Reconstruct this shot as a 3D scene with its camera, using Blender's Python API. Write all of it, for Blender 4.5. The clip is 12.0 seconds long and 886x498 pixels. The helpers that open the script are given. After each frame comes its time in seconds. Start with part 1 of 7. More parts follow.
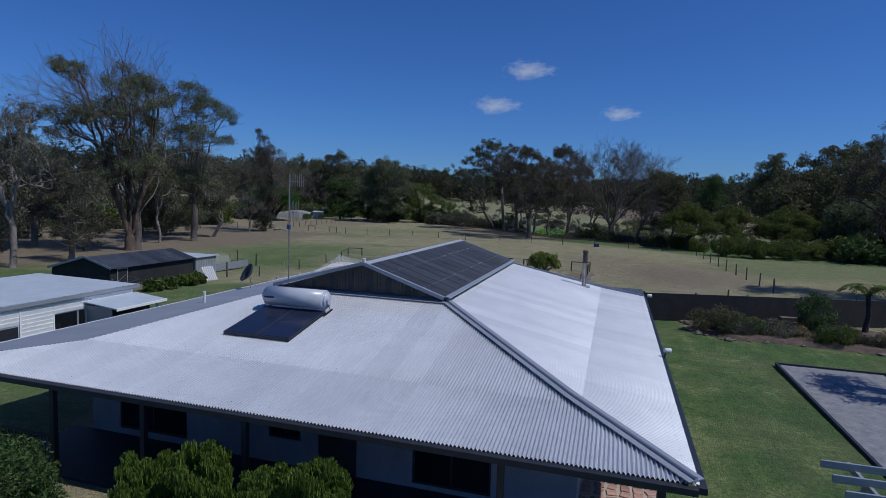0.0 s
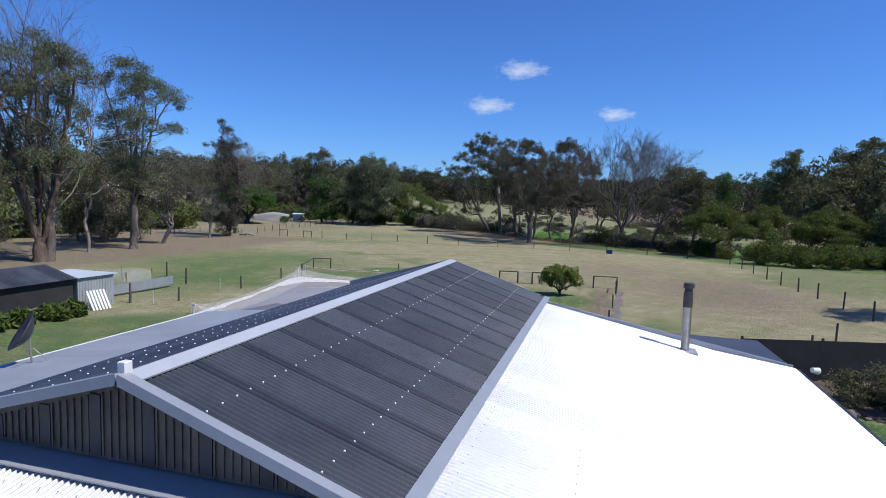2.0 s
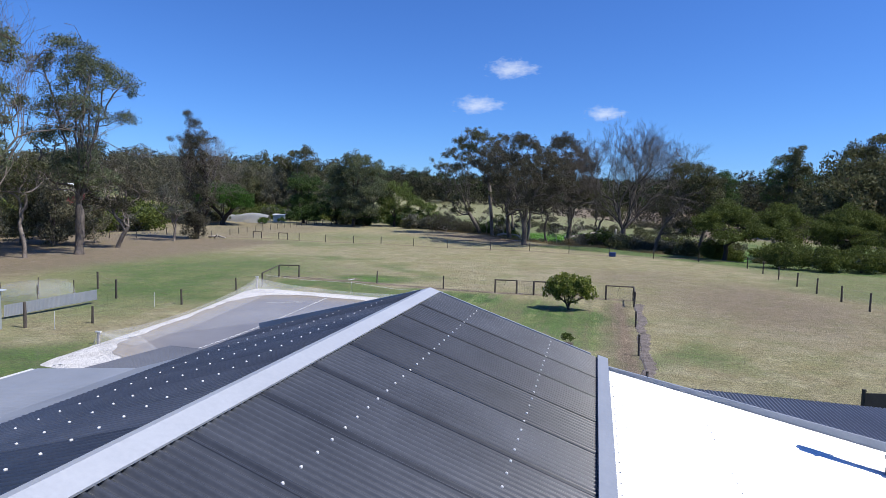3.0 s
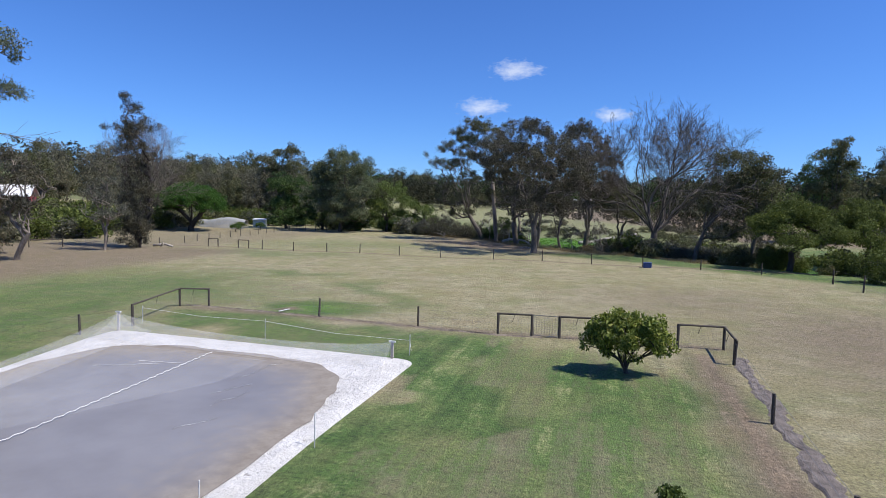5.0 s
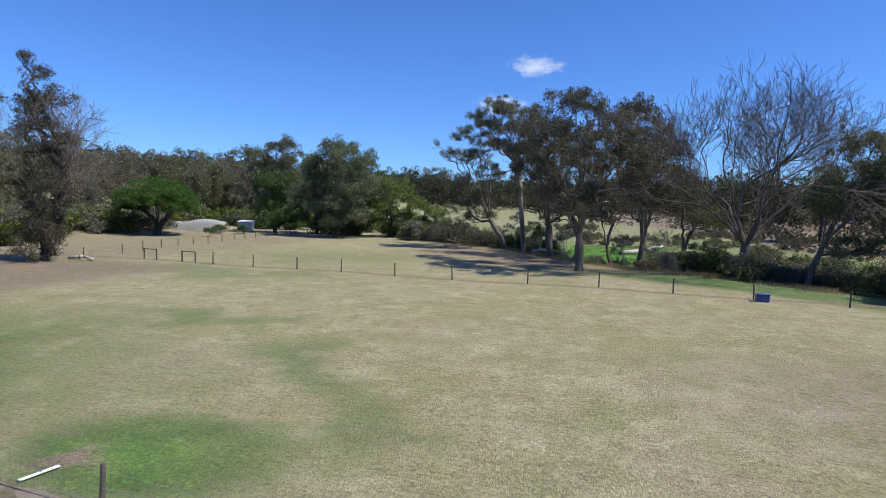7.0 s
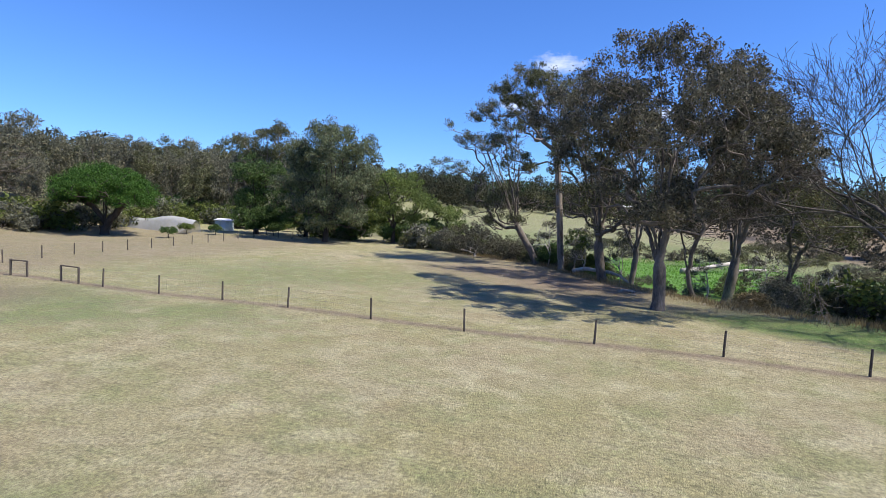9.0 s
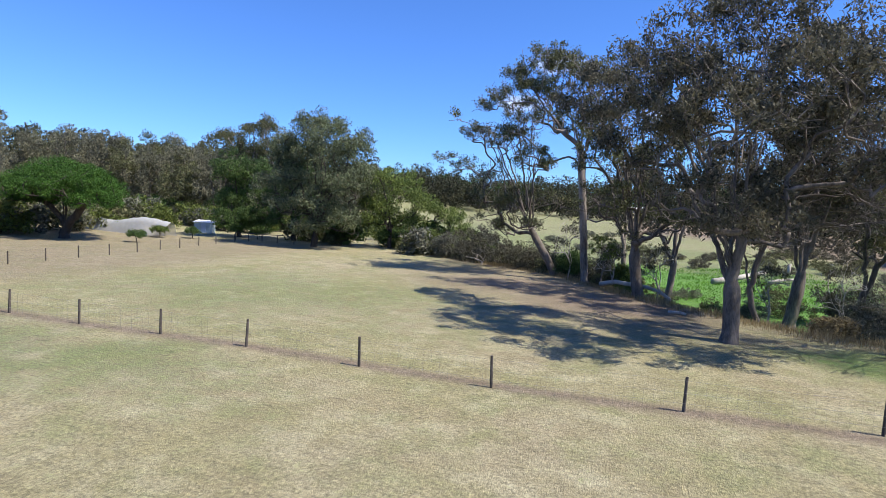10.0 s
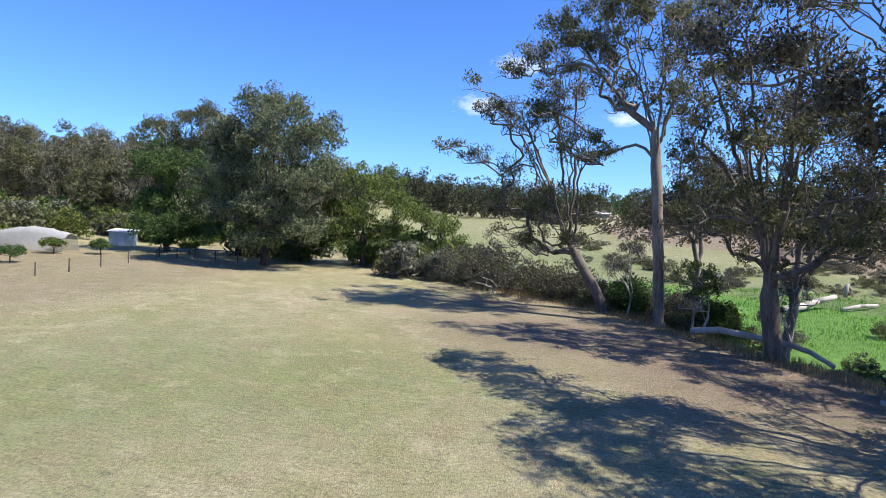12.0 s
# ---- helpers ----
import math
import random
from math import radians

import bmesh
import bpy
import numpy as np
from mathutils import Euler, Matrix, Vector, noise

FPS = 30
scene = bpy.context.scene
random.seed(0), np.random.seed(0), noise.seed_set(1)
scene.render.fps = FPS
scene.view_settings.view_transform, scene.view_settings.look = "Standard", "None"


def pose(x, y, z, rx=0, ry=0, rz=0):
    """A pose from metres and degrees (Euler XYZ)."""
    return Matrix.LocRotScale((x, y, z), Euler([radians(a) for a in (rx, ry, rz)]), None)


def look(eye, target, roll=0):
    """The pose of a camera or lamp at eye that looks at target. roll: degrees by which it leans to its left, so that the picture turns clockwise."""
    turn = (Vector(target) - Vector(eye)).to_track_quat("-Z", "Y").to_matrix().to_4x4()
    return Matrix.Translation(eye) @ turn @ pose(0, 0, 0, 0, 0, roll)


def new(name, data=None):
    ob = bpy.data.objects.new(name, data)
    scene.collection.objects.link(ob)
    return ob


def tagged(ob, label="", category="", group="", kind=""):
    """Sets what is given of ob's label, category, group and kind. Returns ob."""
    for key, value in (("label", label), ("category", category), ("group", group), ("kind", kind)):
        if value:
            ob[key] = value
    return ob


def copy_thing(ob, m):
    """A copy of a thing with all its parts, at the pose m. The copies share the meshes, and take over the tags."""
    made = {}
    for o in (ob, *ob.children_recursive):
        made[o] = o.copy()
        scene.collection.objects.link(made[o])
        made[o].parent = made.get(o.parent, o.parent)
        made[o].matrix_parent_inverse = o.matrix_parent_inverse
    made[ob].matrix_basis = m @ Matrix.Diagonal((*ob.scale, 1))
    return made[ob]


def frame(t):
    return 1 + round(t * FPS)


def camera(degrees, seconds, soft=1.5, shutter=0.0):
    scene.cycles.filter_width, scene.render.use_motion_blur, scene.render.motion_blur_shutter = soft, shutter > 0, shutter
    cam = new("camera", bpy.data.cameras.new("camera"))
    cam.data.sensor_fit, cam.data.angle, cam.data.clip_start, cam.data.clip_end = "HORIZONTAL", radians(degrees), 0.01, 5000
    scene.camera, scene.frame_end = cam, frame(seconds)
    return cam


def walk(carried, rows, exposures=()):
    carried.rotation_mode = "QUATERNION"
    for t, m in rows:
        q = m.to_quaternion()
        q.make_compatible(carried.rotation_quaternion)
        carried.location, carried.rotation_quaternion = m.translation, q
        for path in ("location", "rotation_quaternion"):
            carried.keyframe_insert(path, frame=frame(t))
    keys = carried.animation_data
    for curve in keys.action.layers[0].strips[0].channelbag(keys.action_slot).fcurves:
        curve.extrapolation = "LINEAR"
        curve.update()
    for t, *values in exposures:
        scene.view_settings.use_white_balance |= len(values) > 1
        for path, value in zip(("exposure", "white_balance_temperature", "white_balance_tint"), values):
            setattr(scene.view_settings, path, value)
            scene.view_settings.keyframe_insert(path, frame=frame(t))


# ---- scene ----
cam = camera(75.7, 12.0, soft=0.6)
PATH = [
    (0, (5.653, 4.37, 7.311), (5.082, 6.278, 7.13), 1.8),
    (0.5, (5.039, 6.854, 7.245), (4.459, 8.759, 7.064), 1.8),
    (1, (4.195, 9.875, 7.166), (3.61, 11.779, 6.986), 1.8),
    (1.5, (3.349, 12.974, 7.052), (2.777, 14.882, 6.875), 1.8),
    (2, (2.368, 16.774, 6.897), (1.822, 18.69, 6.725), 1.7),
    (2.5, (1.443, 20.464, 6.773), (0.919, 22.387, 6.603), 1.7),
    (2.7, (1.05, 21.876, 6.743), (0.534, 23.8, 6.572), 1.7),
    (4.3, (-0.263, 32.552, 5.853), (-0.772, 34.481, 5.705), 1.1),
    (4.5, (-0.644, 34.307, 5.843), (-1.159, 36.234, 5.696), 1.2),
    (5, (-1.789, 38.886, 5.894), (-2.319, 40.808, 5.743), 1.2),
    (5.5, (-2.855, 43.251, 5.938), (-3.401, 45.169, 5.784), 1.2),
    (6, (-4.106, 48.207, 5.922), (-4.67, 50.12, 5.768), 1.5),
    (6.5, (-5.339, 52.645, 5.949), (-5.914, 54.554, 5.796), 1.4),
    (7, (-6.697, 57.401, 5.924), (-7.28, 59.308, 5.775), 1.5),
    (7.2, (-7.244, 59.307, 5.924), (-7.831, 61.214, 5.774), 1.4),
    (8.8, (-11.343, 73.83, 5.941), (-11.972, 75.723, 5.795), 2.7),
    (9, (-11.881, 75.431, 5.926), (-12.515, 77.322, 5.778), 2.8),
    (9.5, (-13.386, 79.078, 5.932), (-14.022, 80.969, 5.785), 2.9),
    (10, (-15.262, 82.996, 5.985), (-15.883, 84.892, 5.84), 3.0),
    (10.5, (-17.026, 86.509, 6.022), (-17.629, 88.411, 5.879), 3.1),
    (11, (-19.004, 90.156, 6.096), (-19.569, 92.069, 5.958), 3.0),
    (11.5, (-21.076, 93.784, 6.125), (-21.609, 95.707, 5.993), 3.2),
    (12, (-23.676, 97.785, 6.194), (-24.156, 99.723, 6.069), 3.2),
]
walk(cam, [(t, look(eye, target, roll)) for t, eye, target, roll in PATH], exposures=[(0, -0.88, 5780, 10), (1.5, -0.2, 6100, 10), (2.5, 0.14, 6250, 10), (5.5, 0.22, 6450, 10), (7, 0.32, 6500, 10), (9.5, 0.65, 6600, 10), (12, 0.82, 6600, 10)])

# ---- light ----
SUN_EL, SUN_AZ = radians(56), radians(92)   # azimuth clockwise from +y: the sun stands over +x
world = bpy.data.worlds.new("sky")
scene.world = world
world.use_nodes = True
wt = world.node_tree
sky = wt.nodes.new("ShaderNodeTexSky")
sky.sky_type = "NISHITA"
sky.sun_disc = False
sky.sun_elevation, sky.sun_rotation = SUN_EL, SUN_AZ
sky.altitude, sky.air_density, sky.dust_density, sky.ozone_density = 50, 1.0, 0.1, 4.0
deep = wt.nodes.new("ShaderNodeMix")
deep.data_type, deep.blend_type = "RGBA", "MULTIPLY"
deep.inputs[0].default_value = 1.0
deep.inputs[7].default_value = (0.48, 0.78, 1.32, 1)
wt.links.new(sky.outputs[0], deep.inputs[6])
wt.links.new(deep.outputs[2], wt.nodes["Background"].inputs[0])
wt.nodes["Background"].inputs[1].default_value = 0.1
sun_data = bpy.data.lights.new("sun", "SUN")
sun_data.energy, sun_data.angle, sun_data.color = 5.0, radians(0.53), (1.0, 0.94, 0.84)
sun = new("sun", sun_data)
sun.matrix_world = look((0, 0, 60), (-60 * math.cos(SUN_EL) * math.sin(SUN_AZ), -60 * math.cos(SUN_EL) * math.cos(SUN_AZ), 60 - 60 * math.sin(SUN_EL)))


# ---- materials ----
def mat(name, build, **kw):
    m = bpy.data.materials.new(name)
    m.use_nodes = True
    nt = m.node_tree
    b = nt.nodes["Principled BSDF"]
    for k, v in kw.items():
        b.inputs[k.replace("_", " ").title()].default_value = v
    if build:
        build(nt, b)
    return m


def node(nt, kind, **inputs):
    n = nt.nodes.new(kind)
    for k, v in inputs.items():
        n.inputs[k].default_value = v
    return n


def noise_tex(nt, scale, detail=4.0, rough=0.6, coord="Object", stretch=None):
    tc = nt.nodes.new("ShaderNodeTexCoord")
    out = tc.outputs[coord]
    if stretch:
        mp = nt.nodes.new("ShaderNodeMapping")
        mp.inputs["Scale"].default_value = stretch
        nt.links.new(out, mp.inputs[0])
        out = mp.outputs[0]
    n = node(nt, "ShaderNodeTexNoise", Scale=scale, Detail=detail, Roughness=rough)
    nt.links.new(out, n.inputs["Vector"])
    return n.outputs["Fac"]


def ramp(nt, fac, stops):
    r = nt.nodes.new("ShaderNodeValToRGB")
    while len(r.color_ramp.elements) < len(stops):
        r.color_ramp.elements.new(0.5)
    for e, (p, c) in zip(r.color_ramp.elements, stops):
        e.position, e.color = p, (*c, 1) if len(c) == 3 else c
    nt.links.new(fac, r.inputs[0])
    return r.outputs[0]


def mix(nt, fac, a, b, blend="MIX"):
    m = nt.nodes.new("ShaderNodeMix")
    m.data_type, m.blend_type = "RGBA", blend
    for sock, v in ((m.inputs[0], fac), (m.inputs[6], a), (m.inputs[7], b)):
        if isinstance(v, (int, float)):
            sock.default_value = v
        elif isinstance(v, tuple):
            sock.default_value = (*v, 1)
        else:
            nt.links.new(v, sock)
    return m.outputs[2]


def mth(nt, op, a, b=0.0, clamp=False):
    m = nt.nodes.new("ShaderNodeMath")
    m.operation, m.use_clamp = op, clamp
    for sock, v in zip(m.inputs, (a, b)):
        if isinstance(v, (int, float)):
            sock.default_value = v
        else:
            nt.links.new(v, sock)
    return m.outputs[0]


def bump(nt, b, height, strength=0.3, dist=0.02):
    n = node(nt, "ShaderNodeBump", Strength=strength, Distance=dist)
    nt.links.new(height, n.inputs["Height"])
    nt.links.new(n.outputs[0], b.inputs["Normal"])


def random_out(nt, island=True):
    if island:
        return nt.nodes.new("ShaderNodeNewGeometry").outputs["Random Per Island"]
    return nt.nodes.new("ShaderNodeObjectInfo").outputs["Random"]


def two_tone(name, c1, c2, scale=6.0, rough=0.7, fine=60.0, bumps=0.25, metal=0.0, island=None, stretch=None, dist=0.01):
    """A surface of two tones in large patches and fine grain, with relief."""
    def build(nt, b):
        big = noise_tex(nt, scale, 5, 0.65, stretch=stretch)
        small = noise_tex(nt, fine, 3, 0.7, stretch=stretch)
        f = mth(nt, "ADD", mth(nt, "MULTIPLY", big, 0.65), mth(nt, "MULTIPLY", small, 0.35))
        col = ramp(nt, f, [(0.36, c1), (0.64, c2)])
        if island is not None:
            r = random_out(nt, island)
            col = mix(nt, 1.0, col, ramp(nt, r, [(0, (0.72, 0.72, 0.72)), (1, (1.2, 1.2, 1.2))]), "MULTIPLY")
        nt.links.new(col, b.inputs["Base Color"])
        bump(nt, b, small, bumps, dist)
    return mat(name, build, roughness=rough, metallic=metal)


def leaf_mat(name, dark, light, dry=None, rough=0.65, trans=0.33):
    def build(nt, b):
        b.inputs["Specular IOR Level"].default_value = 0.2
        r = random_out(nt)
        stops = [(0.0, dark), (0.75, light)]
        if dry:
            stops += [(0.9, light), (1.0, dry)]
        col = ramp(nt, r, stops)
        patch = noise_tex(nt, 0.35, 3)
        col = mix(nt, 1.0, col, ramp(nt, patch, [(0.3, (0.62, 0.64, 0.66)), (0.7, (1.0, 0.99, 0.88))]), "MULTIPLY")
        nt.links.new(col, b.inputs["Base Color"])
        t = nt.nodes.new("ShaderNodeBsdfTranslucent")
        nt.links.new(col, t.inputs[0])
        ms = nt.nodes.new("ShaderNodeMixShader")
        ms.inputs[0].default_value = trans
        nt.links.new(b.outputs[0], ms.inputs[1])
        nt.links.new(t.outputs[0], ms.inputs[2])
        nt.links.new(ms.outputs[0], nt.nodes["Material Output"].inputs[0])
    return mat(name, build, roughness=rough)


def metal_sheet(name, c1, c2, metal, rough):
    def build(nt, b):
        big = noise_tex(nt, 0.7, 5, 0.65)
        small = noise_tex(nt, 25, 4, 0.7, stretch=(1, 1, 1))
        f = mth(nt, "ADD", mth(nt, "MULTIPLY", big, 0.6), mth(nt, "MULTIPLY", small, 0.4))
        col = ramp(nt, f, [(0.35, c1), (0.65, c2)])
        col = mix(nt, 1.0, col, ramp(nt, random_out(nt, False), [(0, (0.93, 0.93, 0.94)), (1, (1.05, 1.05, 1.05))]), "MULTIPLY")
        nt.links.new(col, b.inputs["Base Color"])
        nt.links.new(mth(nt, "ADD", mth(nt, "MULTIPLY", small, 0.2), rough - 0.1), b.inputs["Roughness"])
    return mat(name, build, metallic=metal)


def ground_build(nt, b):
    at = lambda n: (lambda a: (setattr_name(a, n), a.outputs["Fac"])[1])(nt.nodes.new("ShaderNodeAttribute"))
    big = noise_tex(nt, 0.11, 6, 0.62)
    mid = noise_tex(nt, 0.9, 6, 0.7)
    fine = noise_tex(nt, 9.0, 5, 0.75)
    tiny = noise_tex(nt, 55.0, 3, 0.7)
    blades = noise_tex(nt, 22.0, 3, 0.8, stretch=(1.0, 0.35, 1.0))
    grain = mth(nt, "ADD", mth(nt, "MULTIPLY", fine, 0.65), mth(nt, "MULTIPLY", tiny, 0.35))
    dry = ramp(nt, mid, [(0.3, (0.32, 0.26, 0.165)), (0.55, (0.47, 0.4, 0.27)), (0.75, (0.61, 0.53, 0.375))])
    dry = mix(nt, ramp(nt, big, [(0.38, (0, 0, 0)), (0.62, (0.6, 0.6, 0.6))]), dry, (0.34, 0.305, 0.135))
    patch = noise_tex(nt, 0.33, 8, 0.68)
    dry = mix(nt, ramp(nt, patch, [(0.48, (0, 0, 0)), (0.62, (0.7, 0.7, 0.7))]), dry, (0.3, 0.3, 0.14))
    pale = noise_tex(nt, 0.55, 7, 0.7)
    dry = mix(nt, ramp(nt, pale, [(0.5, (0, 0, 0)), (0.66, (0.4, 0.4, 0.4))]), dry, (0.7, 0.62, 0.46))
    rust = noise_tex(nt, 0.23, 7, 0.72)
    dry = mix(nt, ramp(nt, rust, [(0.52, (0, 0, 0)), (0.66, (0.45, 0.45, 0.45))]), dry, (0.36, 0.27, 0.165))
    streak = noise_tex(nt, 1.0, 4, 0.65, stretch=(1.5, 0.06, 1.0))
    green = ramp(nt, mid, [(0.3, (0.06, 0.125, 0.028)), (0.55, (0.12, 0.205, 0.05)), (0.75, (0.27, 0.29, 0.11))])
    green = mix(nt, ramp(nt, patch, [(0.46, (0, 0, 0)), (0.66, (0.55, 0.55, 0.55))]), green, (0.33, 0.315, 0.14))
    lush = ramp(nt, mid, [(0.3, (0.07, 0.19, 0.022)), (0.7, (0.18, 0.36, 0.05))])
    bare = ramp(nt, mid, [(0.3, (0.19, 0.135, 0.1)), (0.55, (0.30, 0.225, 0.17)), (0.8, (0.42, 0.335, 0.265))])
    edge = mth(nt, "MULTIPLY", mth(nt, "SUBTRACT", mth(nt, "ADD", mth(nt, "MULTIPLY", mid, 0.6), mth(nt, "MULTIPLY", fine, 0.4)), 0.5), 2.2)
    edge = mth(nt, "ADD", edge, mth(nt, "MULTIPLY", mth(nt, "MULTIPLY", mth(nt, "SUBTRACT", streak, 0.5), at("mown")), 2.0))
    def mask(name):
        v = mth(nt, "ADD", at(name), edge)
        return ramp(nt, v, [(0.15, (0, 0, 0)), (0.85, (1, 1, 1))])
    col = mix(nt, mask("lawn"), dry, green)
    col = mix(nt, mask("lush"), col, lush)
    col = mix(nt, mask("bare"), col, bare)
    col = mix(nt, 1.0, col, ramp(nt, grain, [(0.34, (0.36, 0.36, 0.34)), (0.5, (0.95, 0.95, 0.95)), (0.66, (1.65, 1.63, 1.56))]), "MULTIPLY")
    col = mix(nt, 1.0, col, ramp(nt, blades, [(0.3, (0.7, 0.7, 0.66)), (0.7, (1.3, 1.3, 1.3))]), "MULTIPLY")
    stripe = mth(nt, "ADD", mth(nt, "MULTIPLY", mth(nt, "SUBTRACT", streak, 0.5), at("mown")), 0.5)
    col = mix(nt, 1.0, col, ramp(nt, stripe, [(0.34, (0.68, 0.7, 0.66)), (0.5, (1.0, 1.0, 1.0)), (0.66, (1.32, 1.3, 1.26))]), "MULTIPLY")
    dash = noise_tex(nt, 3.0, 6, 0.75, stretch=(0.45, 1.6, 1.0))
    col = mix(nt, 1.0, col, ramp(nt, dash, [(0.3, (0.55, 0.55, 0.5)), (0.44, (1.0, 1.0, 1.0)), (0.7, (1.15, 1.14, 1.1))]), "MULTIPLY")
    col = mix(nt, 1.0, col, (0.63, 0.655, 0.62), "MULTIPLY")
    nt.links.new(col, b.inputs["Base Color"])
    bump(nt, b, mth(nt, "ADD", grain, blades), 0.8, 0.08)


def setattr_value(n, v):
    n.inputs[1].default_value = v


def setattr_name(a, n):
    a.attribute_name = n


GROUND = mat("grass_and_soil", ground_build, roughness=0.95)
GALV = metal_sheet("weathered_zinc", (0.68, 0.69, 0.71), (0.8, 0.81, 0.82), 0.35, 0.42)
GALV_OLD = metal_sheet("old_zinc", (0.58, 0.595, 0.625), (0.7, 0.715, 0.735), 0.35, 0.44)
# same zinc darkened: the front slope's weaker light put into the colour
GALV_SHADED = metal_sheet("shaded_zinc", (0.58, 0.59, 0.615), (0.69, 0.7, 0.72), 0.4, 0.42)
GALV_OLD_SHADED = metal_sheet("shaded_old_zinc", (0.52, 0.54, 0.57), (0.63, 0.645, 0.67), 0.4, 0.44)
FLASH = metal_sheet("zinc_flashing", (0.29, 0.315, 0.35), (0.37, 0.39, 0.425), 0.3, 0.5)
POLY = two_tone("dark_polycarbonate", (0.045, 0.05, 0.062), (0.075, 0.082, 0.1), 1.2, 0.34, 30, 0.05, island=False)
GABLE = two_tone("dark_gable_sheet", (0.035, 0.032, 0.03), (0.10, 0.085, 0.07), 2.0, 0.5, 20, 0.1)
WALL = two_tone("pale_render", (0.22, 0.225, 0.26), (0.30, 0.305, 0.34), 1.5, 0.9, 40, 0.2)
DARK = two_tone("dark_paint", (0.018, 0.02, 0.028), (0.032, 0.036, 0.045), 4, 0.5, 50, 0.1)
GLASS = mat("window_glass", None, base_color=(0.01, 0.012, 0.015, 1), roughness=0.06)
STEEL = two_tone("stainless", (0.3, 0.275, 0.255), (0.47, 0.44, 0.42), 3, 0.35, 40, 0.1, metal=0.85)
WHITE = two_tone("white_paint", (0.58, 0.58, 0.58), (0.7, 0.7, 0.7), 3, 0.5, 40, 0.08)
TANKM = two_tone("tank_enamel", (0.44, 0.46, 0.5), (0.52, 0.54, 0.58), 2, 0.32, 60, 0.03)
COLLECT = two_tone("collector_absorber", (0.012, 0.016, 0.035), (0.022, 0.028, 0.055), 4, 0.16, 40, 0.02)
WOOD = two_tone("weathered_post", (0.05, 0.042, 0.035), (0.12, 0.10, 0.085), 5, 0.9, 30, 0.5, island=False, stretch=(4, 4, 0.6))
BARK = two_tone("gum_bark", (0.05, 0.04, 0.033), (0.21, 0.178, 0.155), 2.2, 0.9, 14, 0.7, stretch=(1, 1, 0.3), dist=0.04)
BARKP = two_tone("pale_gum_bark", (0.08, 0.064, 0.053), (0.32, 0.275, 0.24), 1.2, 0.85, 10, 0.6, stretch=(1, 1, 0.3), dist=0.03)
BARKB = two_tone("brown_gum_bark", (0.04, 0.027, 0.021), (0.17, 0.118, 0.092), 2.0, 0.9, 14, 0.7, stretch=(1, 1, 0.3), dist=0.04)
BARKD = two_tone("dark_bark", (0.025, 0.02, 0.017), (0.075, 0.062, 0.052), 2.5, 0.95, 14, 0.8, stretch=(1, 1, 0.3), dist=0.05)
GREYWOOD = two_tone("bleached_wood", (0.28, 0.25, 0.22), (0.5, 0.46, 0.42), 2, 0.9, 14, 0.6, stretch=(1, 1, 0.4), dist=0.03)
def clay_build(nt, b):
    big, small = noise_tex(nt, 0.3, 5, 0.65), noise_tex(nt, 2.4, 6, 0.7)
    wet = ramp(nt, big, [(0.36, (0.195, 0.186, 0.19)), (0.64, (0.245, 0.238, 0.246))])
    brown = ramp(nt, small, [(0.35, (0.2, 0.17, 0.14)), (0.65, (0.275, 0.245, 0.21))])
    a = nt.nodes.new("ShaderNodeAttribute")
    a.attribute_name = "rim"
    f = mth(nt, "ADD", a.outputs["Fac"], mth(nt, "MULTIPLY", mth(nt, "SUBTRACT", mth(nt, "ADD", mth(nt, "MULTIPLY", big, 0.6), mth(nt, "MULTIPLY", small, 0.4)), 0.5), 1.3))
    dryness = ramp(nt, f, [(0.1, (0, 0, 0)), (0.8, (1, 1, 1))])
    nt.links.new(mix(nt, dryness, wet, brown), b.inputs["Base Color"])
    nt.links.new(mth(nt, "ADD", mth(nt, "MULTIPLY", dryness, 0.4), 0.42), b.inputs["Roughness"])
    bump(nt, b, small, 0.08, 0.02)


def sand_build(nt, b):
    big, dents, fine = noise_tex(nt, 0.8, 5, 0.65), noise_tex(nt, 5.0, 4, 0.6), noise_tex(nt, 28.0, 4, 0.7)
    col = ramp(nt, big, [(0.36, (0.58, 0.56, 0.54)), (0.64, (0.74, 0.725, 0.71))])
    # dents also darkened in colour, standing in for shade in the hollows
    col = mix(nt, 1.0, col, ramp(nt, dents, [(0.26, (0.5, 0.48, 0.45)), (0.38, (1.0, 1.0, 1.0))]), "MULTIPLY")
    col = mix(nt, 1.0, col, ramp(nt, fine, [(0.3, (0.8, 0.8, 0.8)), (0.6, (1.04, 1.04, 1.04))]), "MULTIPLY")
    nt.links.new(col, b.inputs["Base Color"])
    bump(nt, b, mth(nt, "ADD", dents, mth(nt, "MULTIPLY", fine, 0.3)), 0.9, 0.16)


SAND = mat("white_sand", sand_build, roughness=0.95)
MUD = mat("wet_grey_clay", clay_build)
GRAVEL = two_tone("grey_crushed_gravel", (0.17, 0.17, 0.178), (0.3, 0.3, 0.31), 3, 0.95, 90, 0.7, dist=0.02)
SHADE = two_tone("black_shade_cloth", (0.012, 0.013, 0.014), (0.028, 0.028, 0.03), 1.5, 0.85, 30, 0.3)
STONE = two_tone("garden_rock", (0.10, 0.075, 0.06), (0.27, 0.22, 0.18), 3, 0.95, 25, 0.7, island=False, dist=0.03)
MULCH = two_tone("mulch", (0.06, 0.042, 0.032), (0.16, 0.115, 0.085), 2, 1.0, 30, 0.9, dist=0.04)
WEATHER = two_tone("weatherboard_white", (0.8, 0.8, 0.81), (0.88, 0.88, 0.88), 2, 0.6, 40, 0.1)
ROOFBLUE = two_tone("pale_steel_roof", (0.42, 0.47, 0.52), (0.52, 0.57, 0.62), 0.8, 0.45, 30, 0.05)
